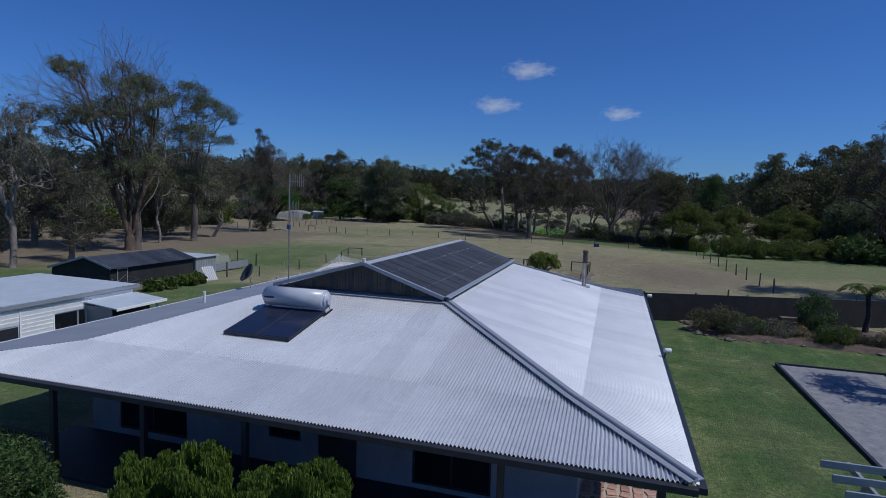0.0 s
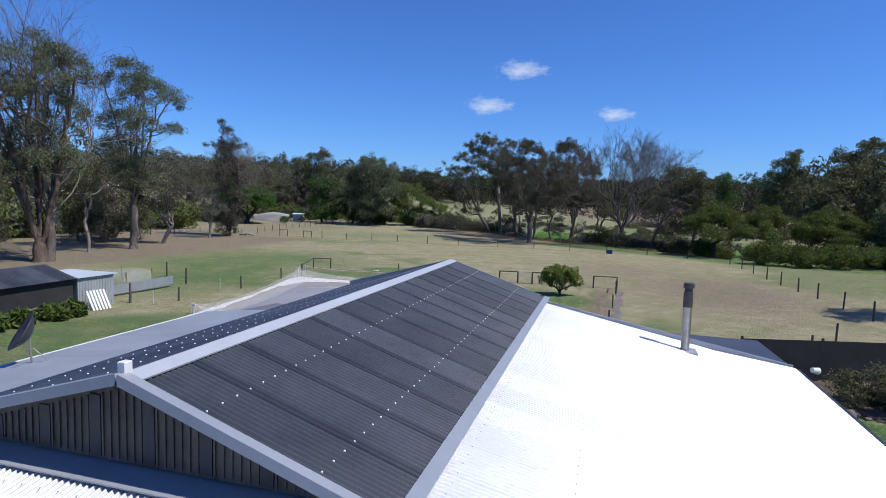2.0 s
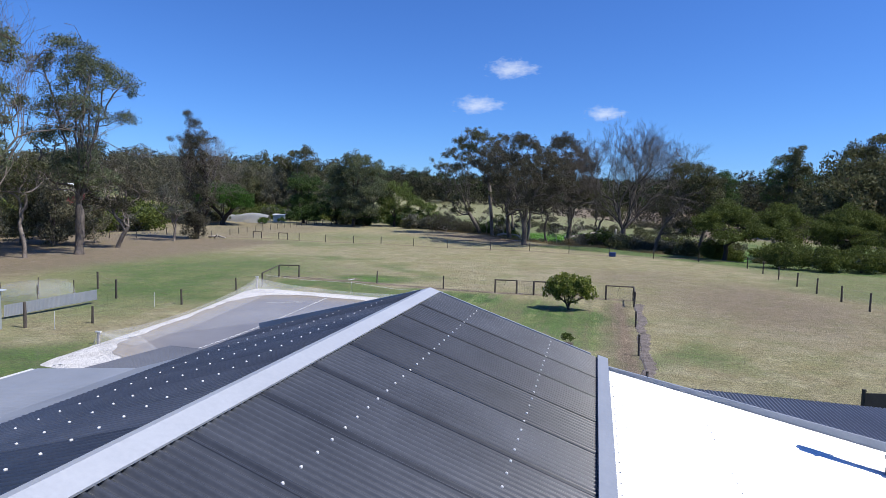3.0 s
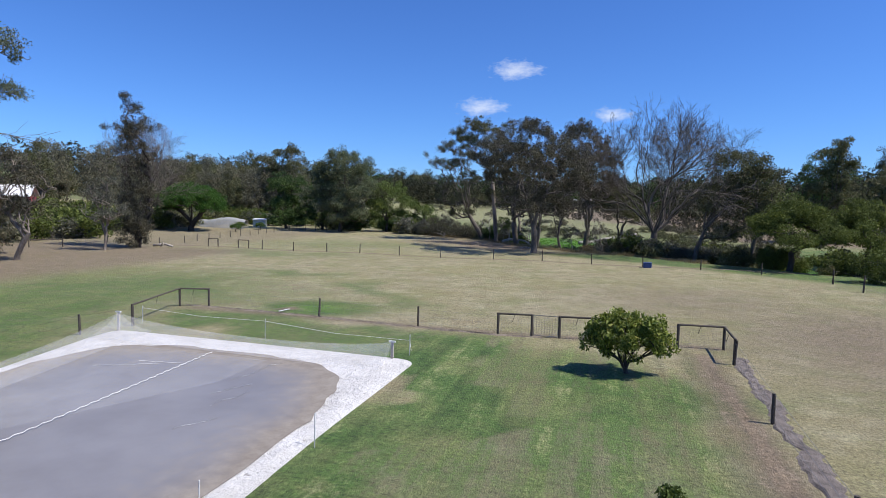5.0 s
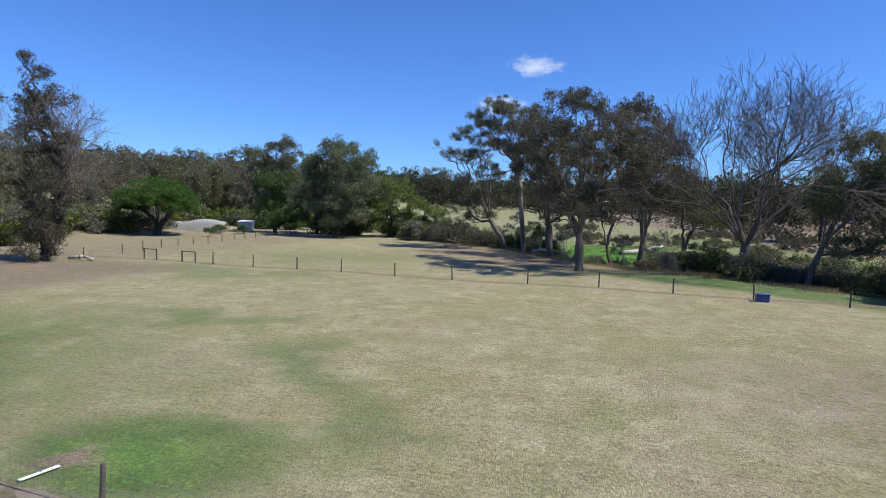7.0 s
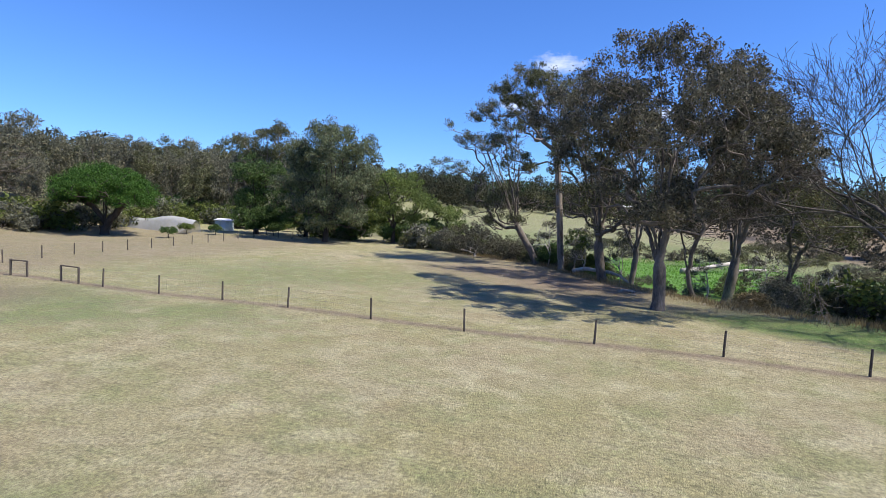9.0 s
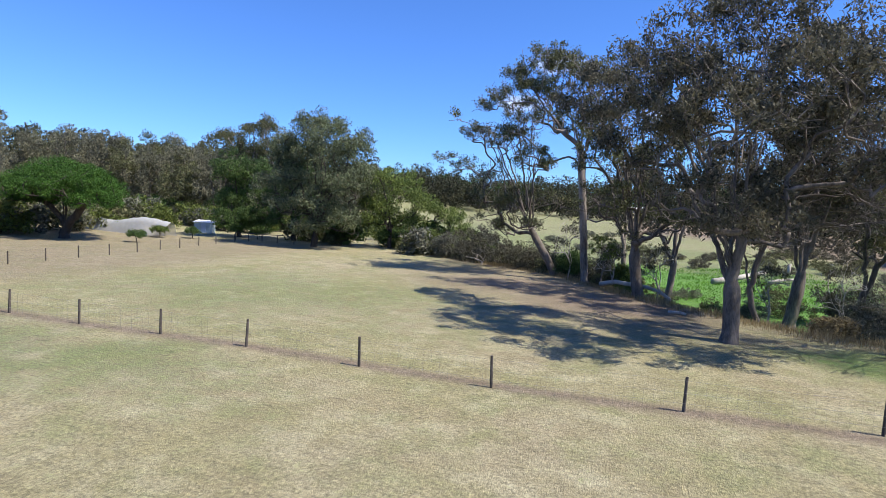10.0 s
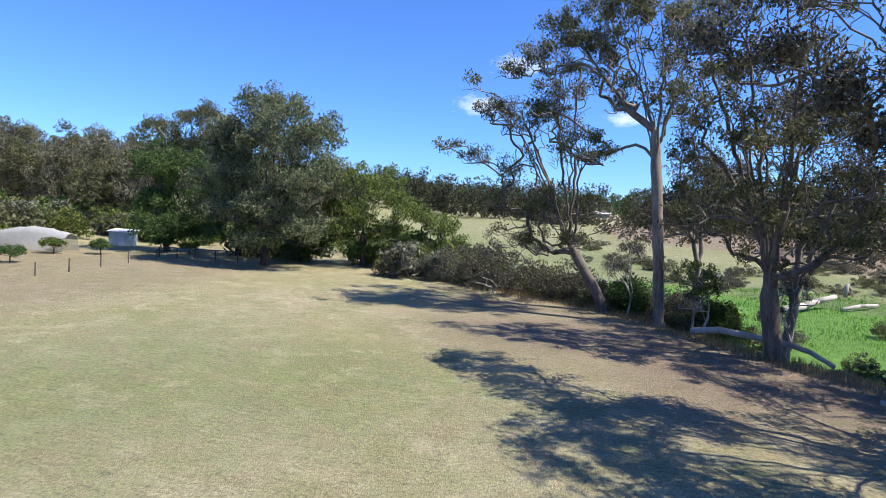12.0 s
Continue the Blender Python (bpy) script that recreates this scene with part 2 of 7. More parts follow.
L_GUM = leaf_mat("gum_leaf", (0.052, 0.058, 0.03), (0.205, 0.212, 0.108), (0.22, 0.165, 0.1))
L_GUMB = leaf_mat("brown_gum_leaf", (0.046, 0.047, 0.035), (0.17, 0.16, 0.117), (0.21, 0.165, 0.125))
L_WOOD = leaf_mat("woodland_leaf", (0.03, 0.034, 0.022), (0.105, 0.108, 0.065), (0.14, 0.115, 0.075))
L_WOODG = leaf_mat("woodland_gum_leaf", (0.082, 0.084, 0.06), (0.27, 0.262, 0.185), (0.3, 0.245, 0.18))
L_DARK = leaf_mat("dark_leaf", (0.034, 0.07, 0.022), (0.12, 0.19, 0.06))
L_PINE = leaf_mat("pine_needle", (0.03, 0.085, 0.015), (0.1, 0.21, 0.04))
L_MOP = leaf_mat("mop_leaf", (0.07, 0.12, 0.016), (0.2, 0.29, 0.055))
L_OLIVE = leaf_mat("olive_gum_leaf", (0.06, 0.08, 0.045), (0.24, 0.275, 0.16), (0.28, 0.23, 0.16))
L_LIME = leaf_mat("fresh_green_leaf", (0.06, 0.10, 0.026), (0.24, 0.3, 0.085))
L_HEDGE = leaf_mat("tea_tree_leaf", (0.05, 0.075, 0.02), (0.19, 0.23, 0.06))
L_BRIGHT = leaf_mat("bright_leaf", (0.05, 0.085, 0.016), (0.15, 0.2, 0.05))
L_GREY = leaf_mat("grey_leaf", (0.085, 0.092, 0.07), (0.24, 0.24, 0.19))
L_LITTER = leaf_mat("dry_litter", (0.09, 0.065, 0.05), (0.3, 0.24, 0.19), rough=0.85)
L_HEATH = leaf_mat("grey_heath", (0.05, 0.045, 0.034), (0.13, 0.115, 0.085))
L_STRAW = leaf_mat("straw", (0.22, 0.165, 0.09), (0.46, 0.37, 0.22), rough=0.8)
L_LEMON = leaf_mat("lemon_leaf", (0.09, 0.135, 0.025), (0.33, 0.38, 0.085), (0.45, 0.42, 0.12), rough=0.4)


# ---- builders ----
def mesh_ob(name, verts, faces, material, parent=None, label="", smooth=False):
    me = bpy.data.meshes.new(name)
    me.from_pydata([tuple(v) for v in verts] if not isinstance(verts, np.ndarray) else verts.tolist(), [], faces if not isinstance(faces, np.ndarray) else faces.tolist())
    me.materials.append(material)
    if smooth:
        me.polygons.foreach_set("use_smooth", [True] * len(me.polygons))
    me.update()
    ob = new(name, me)
    if parent is not None:
        ob.parent = parent
    if label:
        tagged(ob, label)
    return ob


def part(name, bm, material, parent=None, label="", smooth=False):
    me = bpy.data.meshes.new(name)
    bm.to_mesh(me)
    bm.free()
    me.materials.append(material)
    if smooth:
        me.polygons.foreach_set("use_smooth", [True] * len(me.polygons))
    ob = new(name, me)
    if parent is not None:
        ob.parent = parent
    if label:
        tagged(ob, label)
    return ob


def thing(name, x, y, z, label, category, group="", turn=0.0, kind=""):
    e = new(name)
    e.empty_display_size = 0.3
    e.matrix_basis = pose(x, y, z, 0, 0, turn)
    return tagged(e, label, category, group, kind)


def box(bm, x0, x1, y0, y1, z0, z1, bevel=0.0):
    m = Matrix.Translation(((x0 + x1) / 2, (y0 + y1) / 2, (z0 + z1) / 2)) @ Matrix.Diagonal((abs(x1 - x0), abs(y1 - y0), abs(z1 - z0), 1))
    vs = bmesh.ops.create_cube(bm, size=1, matrix=m)["verts"]
    if bevel:
        es = list({e for v in vs for e in v.link_edges})
        bmesh.ops.bevel(bm, geom=es, offset=bevel, segments=1, affect="EDGES")
    return bm


def boxed(name, x0, x1, y0, y1, z0, z1, material, parent=None, label="", bevel=0.006):
    return part(name, box(bmesh.new(), x0, x1, y0, y1, z0, z1, bevel), material, parent, label)


def tube(bm, a, b, r0, r1=None, sides=10, cap=True):
    a, b = Vector(a), Vector(b)
    d = b - a
    m = Matrix.Translation((a + b) / 2) @ d.to_track_quat("Z", "Y").to_matrix().to_4x4()
    bmesh.ops.create_cone(bm, cap_ends=cap, segments=sides, radius1=r0, radius2=r0 if r1 is None else r1, depth=d.length, matrix=m)
    return bm


def rod(name, a, b, r, material, parent=None, label="", r1=None, sides=10):
    return part(name, tube(bmesh.new(), a, b, r, r1, sides), material, parent, label, smooth=False)


def smooth01(v):
    v = np.clip(v, 0, 1)
    return v * v * (3 - 2 * v)


def bank(x):
    """The y of the creek bank, where the mown grass ends."""
    return np.interp(x, (-80, -50, -36, -22, -14, -6, 3, 10, 20, 40, 90), (168, 158, 149, 139, 127, 119, 114.5, 108, 101, 98, 96))


def gz(x, y):
    """The height of the ground."""
    x, y = np.asarray(x, float), np.asarray(y, float)
    z = 0.3 * smooth01((50 - y) / 12) + 0.25 * smooth01((19 - y) / 4)
    d = y - bank(x)
    z = z - 1.3 * smooth01(d / 9) * smooth01((x + 60) / 25)
    z = z + 5.6 * smooth01((d - 30) / 170) + 6 * smooth01((d - 200) / 260) + 14 * smooth01((d - 400) / 400)
    z = z + 5.0 * smooth01((-75 - x) / 60) + 6 * smooth01((-120 - x) / 200)
    z = z + 6.0 * smooth01((x - 60) / 120) * smooth01((y - 60) / 60)
    return z + 0.05 * np.sin(x * 0.31 + 1.3) * np.sin(y * 0.23)


def gzf(x, y):
    return float(gz(x, y))


def near(x, x0, x1, soft):
    return smooth01((x - x0) / soft + 0.5) * smooth01((x1 - x) / soft + 0.5)


def blob(x, y, cx, cy, rx, ry):
    return np.clip(1.35 - np.hypot((x - cx) / rx, (y - cy) / ry), 0, 1)


# ---- ground ----
def axis_steps(fine0, fine1, step, far):
    mid = np.arange(fine0, fine1 + step / 2, step)
    grow = step * 1.18 ** np.arange(1, 60)
    out = np.cumsum(grow)
    out = out[out < far]
    return np.concatenate([fine0 - out[::-1], mid, fine1 + out])


def build_ground():
    xs, ys = axis_steps(-72, 48, 0.8, 1900), axis_steps(-6, 175, 0.8, 2200)
    X, Y = np.meshgrid(xs, ys)
    X, Y = X.ravel(), Y.ravel()
    Z = gz(X, Y)
    nx, ny = len(xs), len(ys)
    i = np.arange(nx * ny).reshape(ny, nx)
    F = np.stack([i[:-1, :-1], i[:-1, 1:], i[1:, 1:], i[1:, :-1]], -1).reshape(-1, 4)
    g = mesh_ob("ground", np.stack([X, Y, Z], 1), F, GROUND, smooth=True)
    d = Y - bank(X)
    X0, Y0_ = X, Y
    X = X + 1.6 * np.sin(0.41 * Y + 0.7) + 1.1 * np.sin(0.93 * Y + 0.37 * X) + 0.5 * np.sin(2.1 * Y - 1.2 * X)
    Y = Y + 1.2 * np.sin(0.52 * X0 + 1.9) + 0.8 * np.sin(1.13 * X0 - 0.4 * Y) + 0.4 * np.sin(2.3 * X0 + 0.9 * Y)
    lawn = near(X0, 5, 46, 3) * near(Y, -40, 42.5, 2) * (0.55 + 0.45 * smooth01((38 - X) / 14))
    lawn = np.maximum(lawn, near(X, -60, -8, 3) * near(Y, -40, 42, 6) * 0.8)
    lawn = np.maximum(lawn, near(X, -9.3, 1.2, 2) * near(Y, 36, 63, 3) * 0.66)
    lawn = np.maximum(lawn, near(X, -9.6, -6.0, 1.5) * near(Y, 36, 63, 3) * 1.5)
    lawn = np.maximum(lawn, near(X, -22, -6, 3) * near(Y, 59.6, 65, 2) * 0.75)
    lawn = np.maximum(lawn, blob(X, Y, -1.6, 58.5, 3.6, 3.4) * 0.95)
    lawn = np.maximum(lawn, blob(X0, Y0_, -16.9, 67.9, 3.6, 2.4) * 1.3)
    lawn = np.maximum(lawn, blob(X + 0.6 * (Y - 74), Y, -16.2, 74.5, 2.6, 4.5) * 0.62)
    lawn = np.maximum(lawn, blob(X, Y, -26, 81.5, 4.2, 2.6) * 0.7)
    lawn = np.maximum(lawn, blob(X, Y, -34, 68, 14, 14) * 0.72)
    lawn = np.maximum(lawn, blob(X, Y, -30, 58, 9, 14) * 0.8)
    lawn = np.maximum(lawn, blob(X, Y, -40, 97, 14, 5) * 0.55)
    lawn = np.maximum(lawn, blob(X, Y, -38, 115, 16, 12) * 0.42)
    lawn = np.maximum(lawn, near(d, -9, 60, 4) * near(X, -8, 60, 8) * 0.85)
    lawn = np.maximum(lawn, smooth01((Y - 66) / 8) * smooth01((X - 14) / 6) * 0.55)
    lawn = np.maximum(lawn, near(d, 10, 90, 20) * 0.55)
    lawn = np.maximum(lawn, near(d, 80, 260, 40) * 0.4)
    lawn = np.maximum(lawn, blob(X, Y, 5.5, 49.5, 2.5, 3) * 0.6)
    lush = near(d, 9, 46, 8) * near(X, -17, 26, 6) * 0.95
    lush = np.maximum(lush, near(d, 4, 18, 5) * near(X, -14, 24, 6) * 0.85)
    lush = np.maximum(lush, blob(X0, Y0_, -17.3, 67.5, 2.2, 1.4) * 0.6)
    X, Y = X0, Y0_
    bare = smooth01((-38 - X) / 8) * near(Y, 38, 100, 8) * 0.72
    bare = np.maximum(bare, near(X, 1.6, 2.9, 1.0) * near(Y, 34, 64, 2) * 0.9)
    bare = np.maximum(bare, blob(X, Y, -3.6, 47, 4.0, 3.0) * 0.42)
    bare = np.maximum(bare, near(Y, 64.6, 65.6, 0.7) * near(X, -24, 4, 2) * 0.8)
    bare = np.maximum(bare, near(Y, 101.4, 102.2, 0.7) * near(X, -60, 30, 2) * 1.1)
    bare = np.maximum(bare, blob(X, Y, -16, 124, 9, 9) * 0.9)
    bare = np.maximum(bare, blob(X, Y, -23, 129, 11, 8) * 0.8)
    bare = np.maximum(bare, blob(X, Y, -27, 137, 9, 6) * 0.6)
    bare = np.maximum(bare, blob(X, Y, -18.3, 67.0, 0.7, 0.6) * 1.2)
    bare = np.maximum(bare, near(d, -2.5, 3, 2) * near(X, -40, 0, 8) * 0.6)
    bare = np.maximum(bare, blob(X, Y, 12, 68, 9, 13) * 0.66)
    bare = np.maximum(bare, blob(X, Y, 4.5, 79, 9, 9) * 0.46)
    bare = np.maximum(bare, smooth01((-46 - X) / 10) * near(Y, 98, 150, 8) * 0.5)
    heath = smooth01((d - np.interp(X, (-24, 8, 26, 90), (126, 106, 64, 54))) / 12) * smooth01((X + 22) / 10) * smooth01((260 - d) / 60)
    bare = np.maximum(bare, heath * 0.85)
    mown = near(X, -9.3, 2.6, 2) * near(Y, 30, 65, 3) + 0.5 * near(X, 5, 40, 3) * near(Y, -40, 42, 2)
    for name, v in (("mown", mown), ("lawn", lawn), ("lush", lush), ("bare", bare)):
        a = g.data.attributes.new(name, "FLOAT", "POINT")
        a.data.foreach_set("value", v.astype(np.float32))
    tagged(g, "dry mown paddock grass with green lawn patches", "ground", kind="structure")


build_ground()


# ---- trees ----
def grow_skeleton(rng, fork, targets, trunk_top_bias, lean, mains=(), bow_size=0.03, arch=0.22):
    """Nodes and chains of a tree that reaches from its foot over the fork to the targets."""
    pos, par = [np.zeros(3)], [-1]
    chains = []
    n0 = max(4, int(fork[2] / 0.5))
    bow = np.array([rng.normal(0, bow_size), rng.normal(0, bow_size), 0]) * fork[2]
    chain = [0]
    for k in range(1, n0 + 1):
        s = k / n0
        p = np.array(fork) * np.array([s ** lean, s ** lean, s]) + bow * math.sin(math.pi * s) + rng.normal(0, 0.02, 3) * [1, 1, 0]
        pos.append(p)
        par.append(chain[-1])
        chain.append(len(pos) - 1)
    chains.append(chain)
    for i, t in enumerate(mains):
        a = chain[max(1, len(chain) - 1 - (i % 3) * max(1, len(chain) // 9))]
        start, t = pos[a], np.array(t, float)
        d = float(np.linalg.norm(t - start))
        ctrl = start + (t - start) * 0.4 + np.array([0, 0, arch * d]) + rng.normal(0, 0.05 * d, 3)
        n = max(3, int(d / 0.55))
        limb = [a]
        for k in range(1, n + 1):
            s = k / n
            pos.append((1 - s) ** 2 * start + 2 * s * (1 - s) * ctrl + s * s * t + rng.normal(0, 0.07, 3))
            par.append(limb[-1])
            limb.append(len(pos) - 1)
        chains.append(limb)
    order = np.argsort(np.linalg.norm(targets - np.array(fork), axis=1))
    lo = int(n0 * trunk_top_bias)
    for t in targets[order]:
        P = np.array(pos)
        dist = np.linalg.norm(P - t, axis=1) + 1.6 * np.maximum(0, P[:, 2] - t[2] + 0.3)
        dist[:lo] += 50
        a = int(np.argmin(dist))
        start = P[a]
        d = float(np.linalg.norm(t - start))
        if d < 0.25:
            continue
        pdir = P[a] - P[par[a]] if par[a] >= 0 else np.array([0, 0, 1.0])
        pdir = pdir / (np.linalg.norm(pdir) + 1e-6)
        ctrl = start + pdir * d * 0.35 + np.array([0, 0, 0.12 * d]) + rng.normal(0, 0.07 * d, 3)
        n = max(2, int(d / 0.55))
        chain = [a]
        for k in range(1, n + 1):
            s = k / n
            p = (1 - s) ** 2 * start + 2 * s * (1 - s) * ctrl + s * s * t
            if k < n:
                p = p + rng.normal(0, 0.05, 3) * min(1.5, d * 0.4)
            pos.append(p)
            par.append(chain[-1])
            chain.append(len(pos) - 1)
        chains.append(chain)
    return np.array(pos), np.array(par), chains


def skeleton_mesh(name, pos, par, chains, r_base, r_tip, material, parent, power=0.5, flare=1.25, keep=None, cap=None):
    cnt = np.zeros(len(pos))
    for c in chains:
        cnt[c[-1]] += 1
    for i in range(len(pos) - 1, 0, -1):
        cnt[par[i]] += cnt[i]
    rad = r_tip + (r_base - r_tip) * (np.maximum(cnt, 0.3) / max(cnt[0], 1)) ** power
    rad[0] *= flare
    V, F = [], []
    for ci, c in enumerate(chains):
        if keep and not keep(ci):
            continue
        pts = pos[c]
        rr = rad[c].copy()
        if cap and ci > 4:
            rr = np.minimum(rr, cap)
        if c[0] != 0:
            rr[0] = min(rr[0], rr[1] * 1.25)
        sides = 9 if rr[0] > 0.18 else (6 if rr[0] > 0.05 else 4)
        tan = np.gradient(pts, axis=0) if len(pts) > 2 else np.repeat((pts[-1] - pts[0])[None], len(pts), 0)
        tan /= np.linalg.norm(tan, axis=1)[:, None] + 1e-9
        ref = np.array([0.31, 0.95, 0.05])
        u = np.cross(tan, ref)
        u /= np.linalg.norm(u, axis=1)[:, None] + 1e-9
        w = np.cross(tan, u)
        ang = np.arange(sides) * 2 * math.pi / sides
        ring = (pts[:, None, :] + rr[:, None, None] * (np.cos(ang)[None, :, None] * u[:, None, :] + np.sin(ang)[None, :, None] * w[:, None, :]))
        b0 = len(V)
        V.extend(ring.reshape(-1, 3).tolist())
        for k in range(len(pts) - 1):
            for s in range(sides):
                s2 = (s + 1) % sides
                F.append((b0 + k * sides + s, b0 + k * sides + s2, b0 + (k + 1) * sides + s2, b0 + (k + 1) * sides + s))
    return mesh_ob(name, V, F, material, parent, smooth=True)


def leaf_cloud(rng, centres, radii, per, size, flat=0.65, droop=0.35, hollow=0.0, slim=0.42):
    """Loose leaves, each a small pointed blade, in clumps round the centres."""
    n = len(centres) * per
    c = np.repeat(centres, per, 0)
    r = np.repeat(radii, per)[:, None]
    d = rng.normal(0, 1, (n, 3))
    d /= np.linalg.norm(d, axis=1)[:, None]
    rad = rng.random((n, 1)) ** 0.45
    rad = hollow + (1 - hollow) * rad
    p = c + d * rad * r * np.array([1, 1, flat])
    ax = rng.normal(0, 1, (n, 3))
    ax[:, 2] -= droop * 2
    ax /= np.linalg.norm(ax, axis=1)[:, None]
    sd = np.cross(ax, rng.normal(0, 1, (n, 3)))
    sd /= np.linalg.norm(sd, axis=1)[:, None] + 1e-9
    L = size * (0.6 + 0.8 * rng.random((n, 1)))
    W = L * slim
    v = np.stack([p - ax * L * 0.5 + sd * W * 0.5, p + ax * L * 0.5, p - ax * L * 0.4 - sd * W * 0.5], 1).reshape(-1, 3)
    f = np.arange(n * 3).reshape(n, 3)
    return v, f


def crown_points(rng, n, lobes, low=False):
    """Points in the outer part of several ellipsoid lobes (cx, cy, cz, rx, ry, rz)."""
    vol = np.array([l[3] * l[4] * l[5] for l in lobes]) ** 0.7
    pick = rng.choice(len(lobes), n, p=vol / vol.sum())
    out = []
    for k in pick:
        cx, cy, cz, rx, ry, rz = lobes[k]
        d = rng.normal(0, 1, 3)
        d /= np.linalg.norm(d)
        if d[2] < -0.35 and not low:
            d[2] *= -0.5
        s = 0.45 + 0.55 * rng.random() ** 0.6
        out.append((cx + d[0] * rx * s, cy + d[1] * ry * s, max(0.12, cz + d[2] * rz * s)))
    return np.array(out)


def crown_lobes(rows, seed, depth=1.0, second=0.7):
    """Leafy lobes from rows (across, height, radius, and if fixed its depth), with smaller ones between."""
    rq = np.random.default_rng(seed)
    out = []
    for k, (dx, z, r, *back) in enumerate(rows):
        dy = back[0] if back else (1 if k % 2 else -1) * depth * rq.random()
        out.append((dx, dy, z, r * 1.05, r * 1.1, r))
        if second:
            q = r * second
            out.append((dx + rq.normal(0, 0.4 * r), (dy * 0.8 if back else -dy * 1.1) + rq.normal(0, 0.3), z + rq.normal(-0.2, 0.4 * r), q, q, q * 0.95))
    return out


def tree(name, x, y, seed, fork, lobes, n, r_base, leaf, bark, label, category="tree", group="", per=130, size=0.26, clump=(0.55, 1.15),
         r_tip=0.02, lean=1.0, bias=0.65, flat=0.85, droop=0.35, z=None, extra_bare=0, turn=0.0, power=0.6, hollow=0.0, mains=4, bow=0.03, low=False, wood=None, arch=0.05, slim=0.42):
    rng = np.random.default_rng(seed)
    e = thing(name, x, y, (gzf(x, y) if z is None else z) - 0.05, label, category, group, turn)
    pts = crown_points(rng, n, lobes, low)
    allp = pts if not extra_bare else np.concatenate([pts, crown_points(rng, extra_bare, [(a, b, c - 0.35 * h * (i % 3), p * 1.15, q * 1.15, h * 1.25) for i, (a, b, c, p, q, h) in enumerate(lobes)])])
    limbs = [(l[0] * 0.9, l[1] * 0.9, l[2] + 0.35 * l[5]) for l in sorted(lobes, key=lambda q: -q[2])[:mains]] if mains else ()
    pos, par, chains = grow_skeleton(rng, fork, allp, bias, lean, limbs, bow, arch)
    if leaf is None and n > 100:
        m = 6 + n // 8
        skeleton_mesh("trunk", pos, par, chains, r_base, r_tip, bark, e, power, keep=lambda i: i < m, cap=0.05)
        tagged(skeleton_mesh("fine_branchwork", pos, par, chains, r_base, r_tip, bark, e, power, keep=lambda i: i >= m, cap=0.028), kind="stuff")
    else:
        skeleton_mesh("trunk", pos, par, chains, r_base, r_tip, bark, e, power, keep=(lambda i: i < wood) if wood else None)
    if leaf is not None:
        rad = clump[0] + (clump[1] - clump[0]) * rng.random(len(pts))
        v, f = leaf_cloud(rng, pts, rad, per, size, flat, droop, hollow, slim)
        mesh_ob("crown", v, f, leaf, e)
    return e


def shrub(name, x, y, seed, lobes, n, leaf, label, category="shrub", group="", per=120, size=0.12, clump=(0.25, 0.5), bark=None, flat=0.8, droop=0.0, z=None, hollow=0.2, r_base=0.06, slim=0.42):
    low = min(l[2] for l in lobes) * 0.35
    return tree(name, x, y, seed, (0, 0, max(0.15, low)), lobes, n, r_base, leaf, bark or BARKD, label, category, group, per, size, clump, 0.006, bias=0.0, mains=0, flat=flat, droop=droop, z=z, hollow=hollow, low=True, wood=26 if leaf is not None else None, slim=slim)
MOPS = ((-3.2, 13.35, 1.97, 0.85, 21), (-1.9, 13.35, 2.36, 0.85, 22), (-0.27, 13.35, 2.23, 0.78, 23), (0.68, 13.35, 2.45, 0.78, 24))   # x, y, top, radius, seed


# ---- house ----
EAVE, GAB, RIDGE = 2.88, 4.2, 5.07
TOP = 4.09   # top of the zinc, under the raised sheets
Y0, YG, Y1 = 13.96, 21.35, 33.0          # front eave, gable, far end
XR, XB, XM, XL = 7.14, 0.66, -1.99, -4.95  # right eave, right foot of the gable, ridge, left foot
XLE = -10.5


def beam(bm, a, b, w, h, up=(0, 0, 1)):
    """A bar from a to b, w wide and h thick."""
    a, b = Vector(a), Vector(b)
    d = (b - a)
    t = d.normalized()
    s = t.cross(Vector(up)).normalized()
    n = s.cross(t)
    vs = [bm.verts.new(p + s * (i * w / 2) + n * (j * h / 2)) for p in (a, b) for i, j in ((-1, -1), (1, -1), (1, 1), (-1, 1))]
    for q in ((0, 1, 2, 3), (7, 6, 5, 4), (0, 4, 5, 1), (1, 5, 6, 2), (2, 6, 7, 3), (3, 7, 4, 0)):
        bm.faces.new([vs[i] for i in q])
    bmesh.ops.recalc_face_normals(bm, faces=bm.faces)
    return bm


def bar(name, a, b, w, h, material, parent=None, label="", up=(0, 0, 1)):
    return part(name, beam(bmesh.new(), a, b, w, h, up), material, parent, label)


def corrugated(name, u0, u1, lo, hi, place, material, parent, pitch=0.076, amp=0.015, per=8, label=""):
    n = max(2, int(round((u1 - u0) / pitch * per)))
    us = np.linspace(u0, u1, n + 1)
    V, F = [], []
    for u in us:
        h = amp * math.sin(2 * math.pi * u / pitch)
        V += [place(u, lo(u), h), place(u, hi(u), h)]
    for k in range(n):
        F.append((2 * k, 2 * k + 2, 2 * k + 3, 2 * k + 1))
    me = bpy.data.meshes.new(name)
    me.from_pydata(V, [], F)
    me.materials.append(material)
    me.polygons.foreach_set("use_smooth", [True] * len(me.polygons))
    me.update()
    ob = new(name, me)
    ob.parent = parent
    if label:
        tagged(ob, label)
    return ob


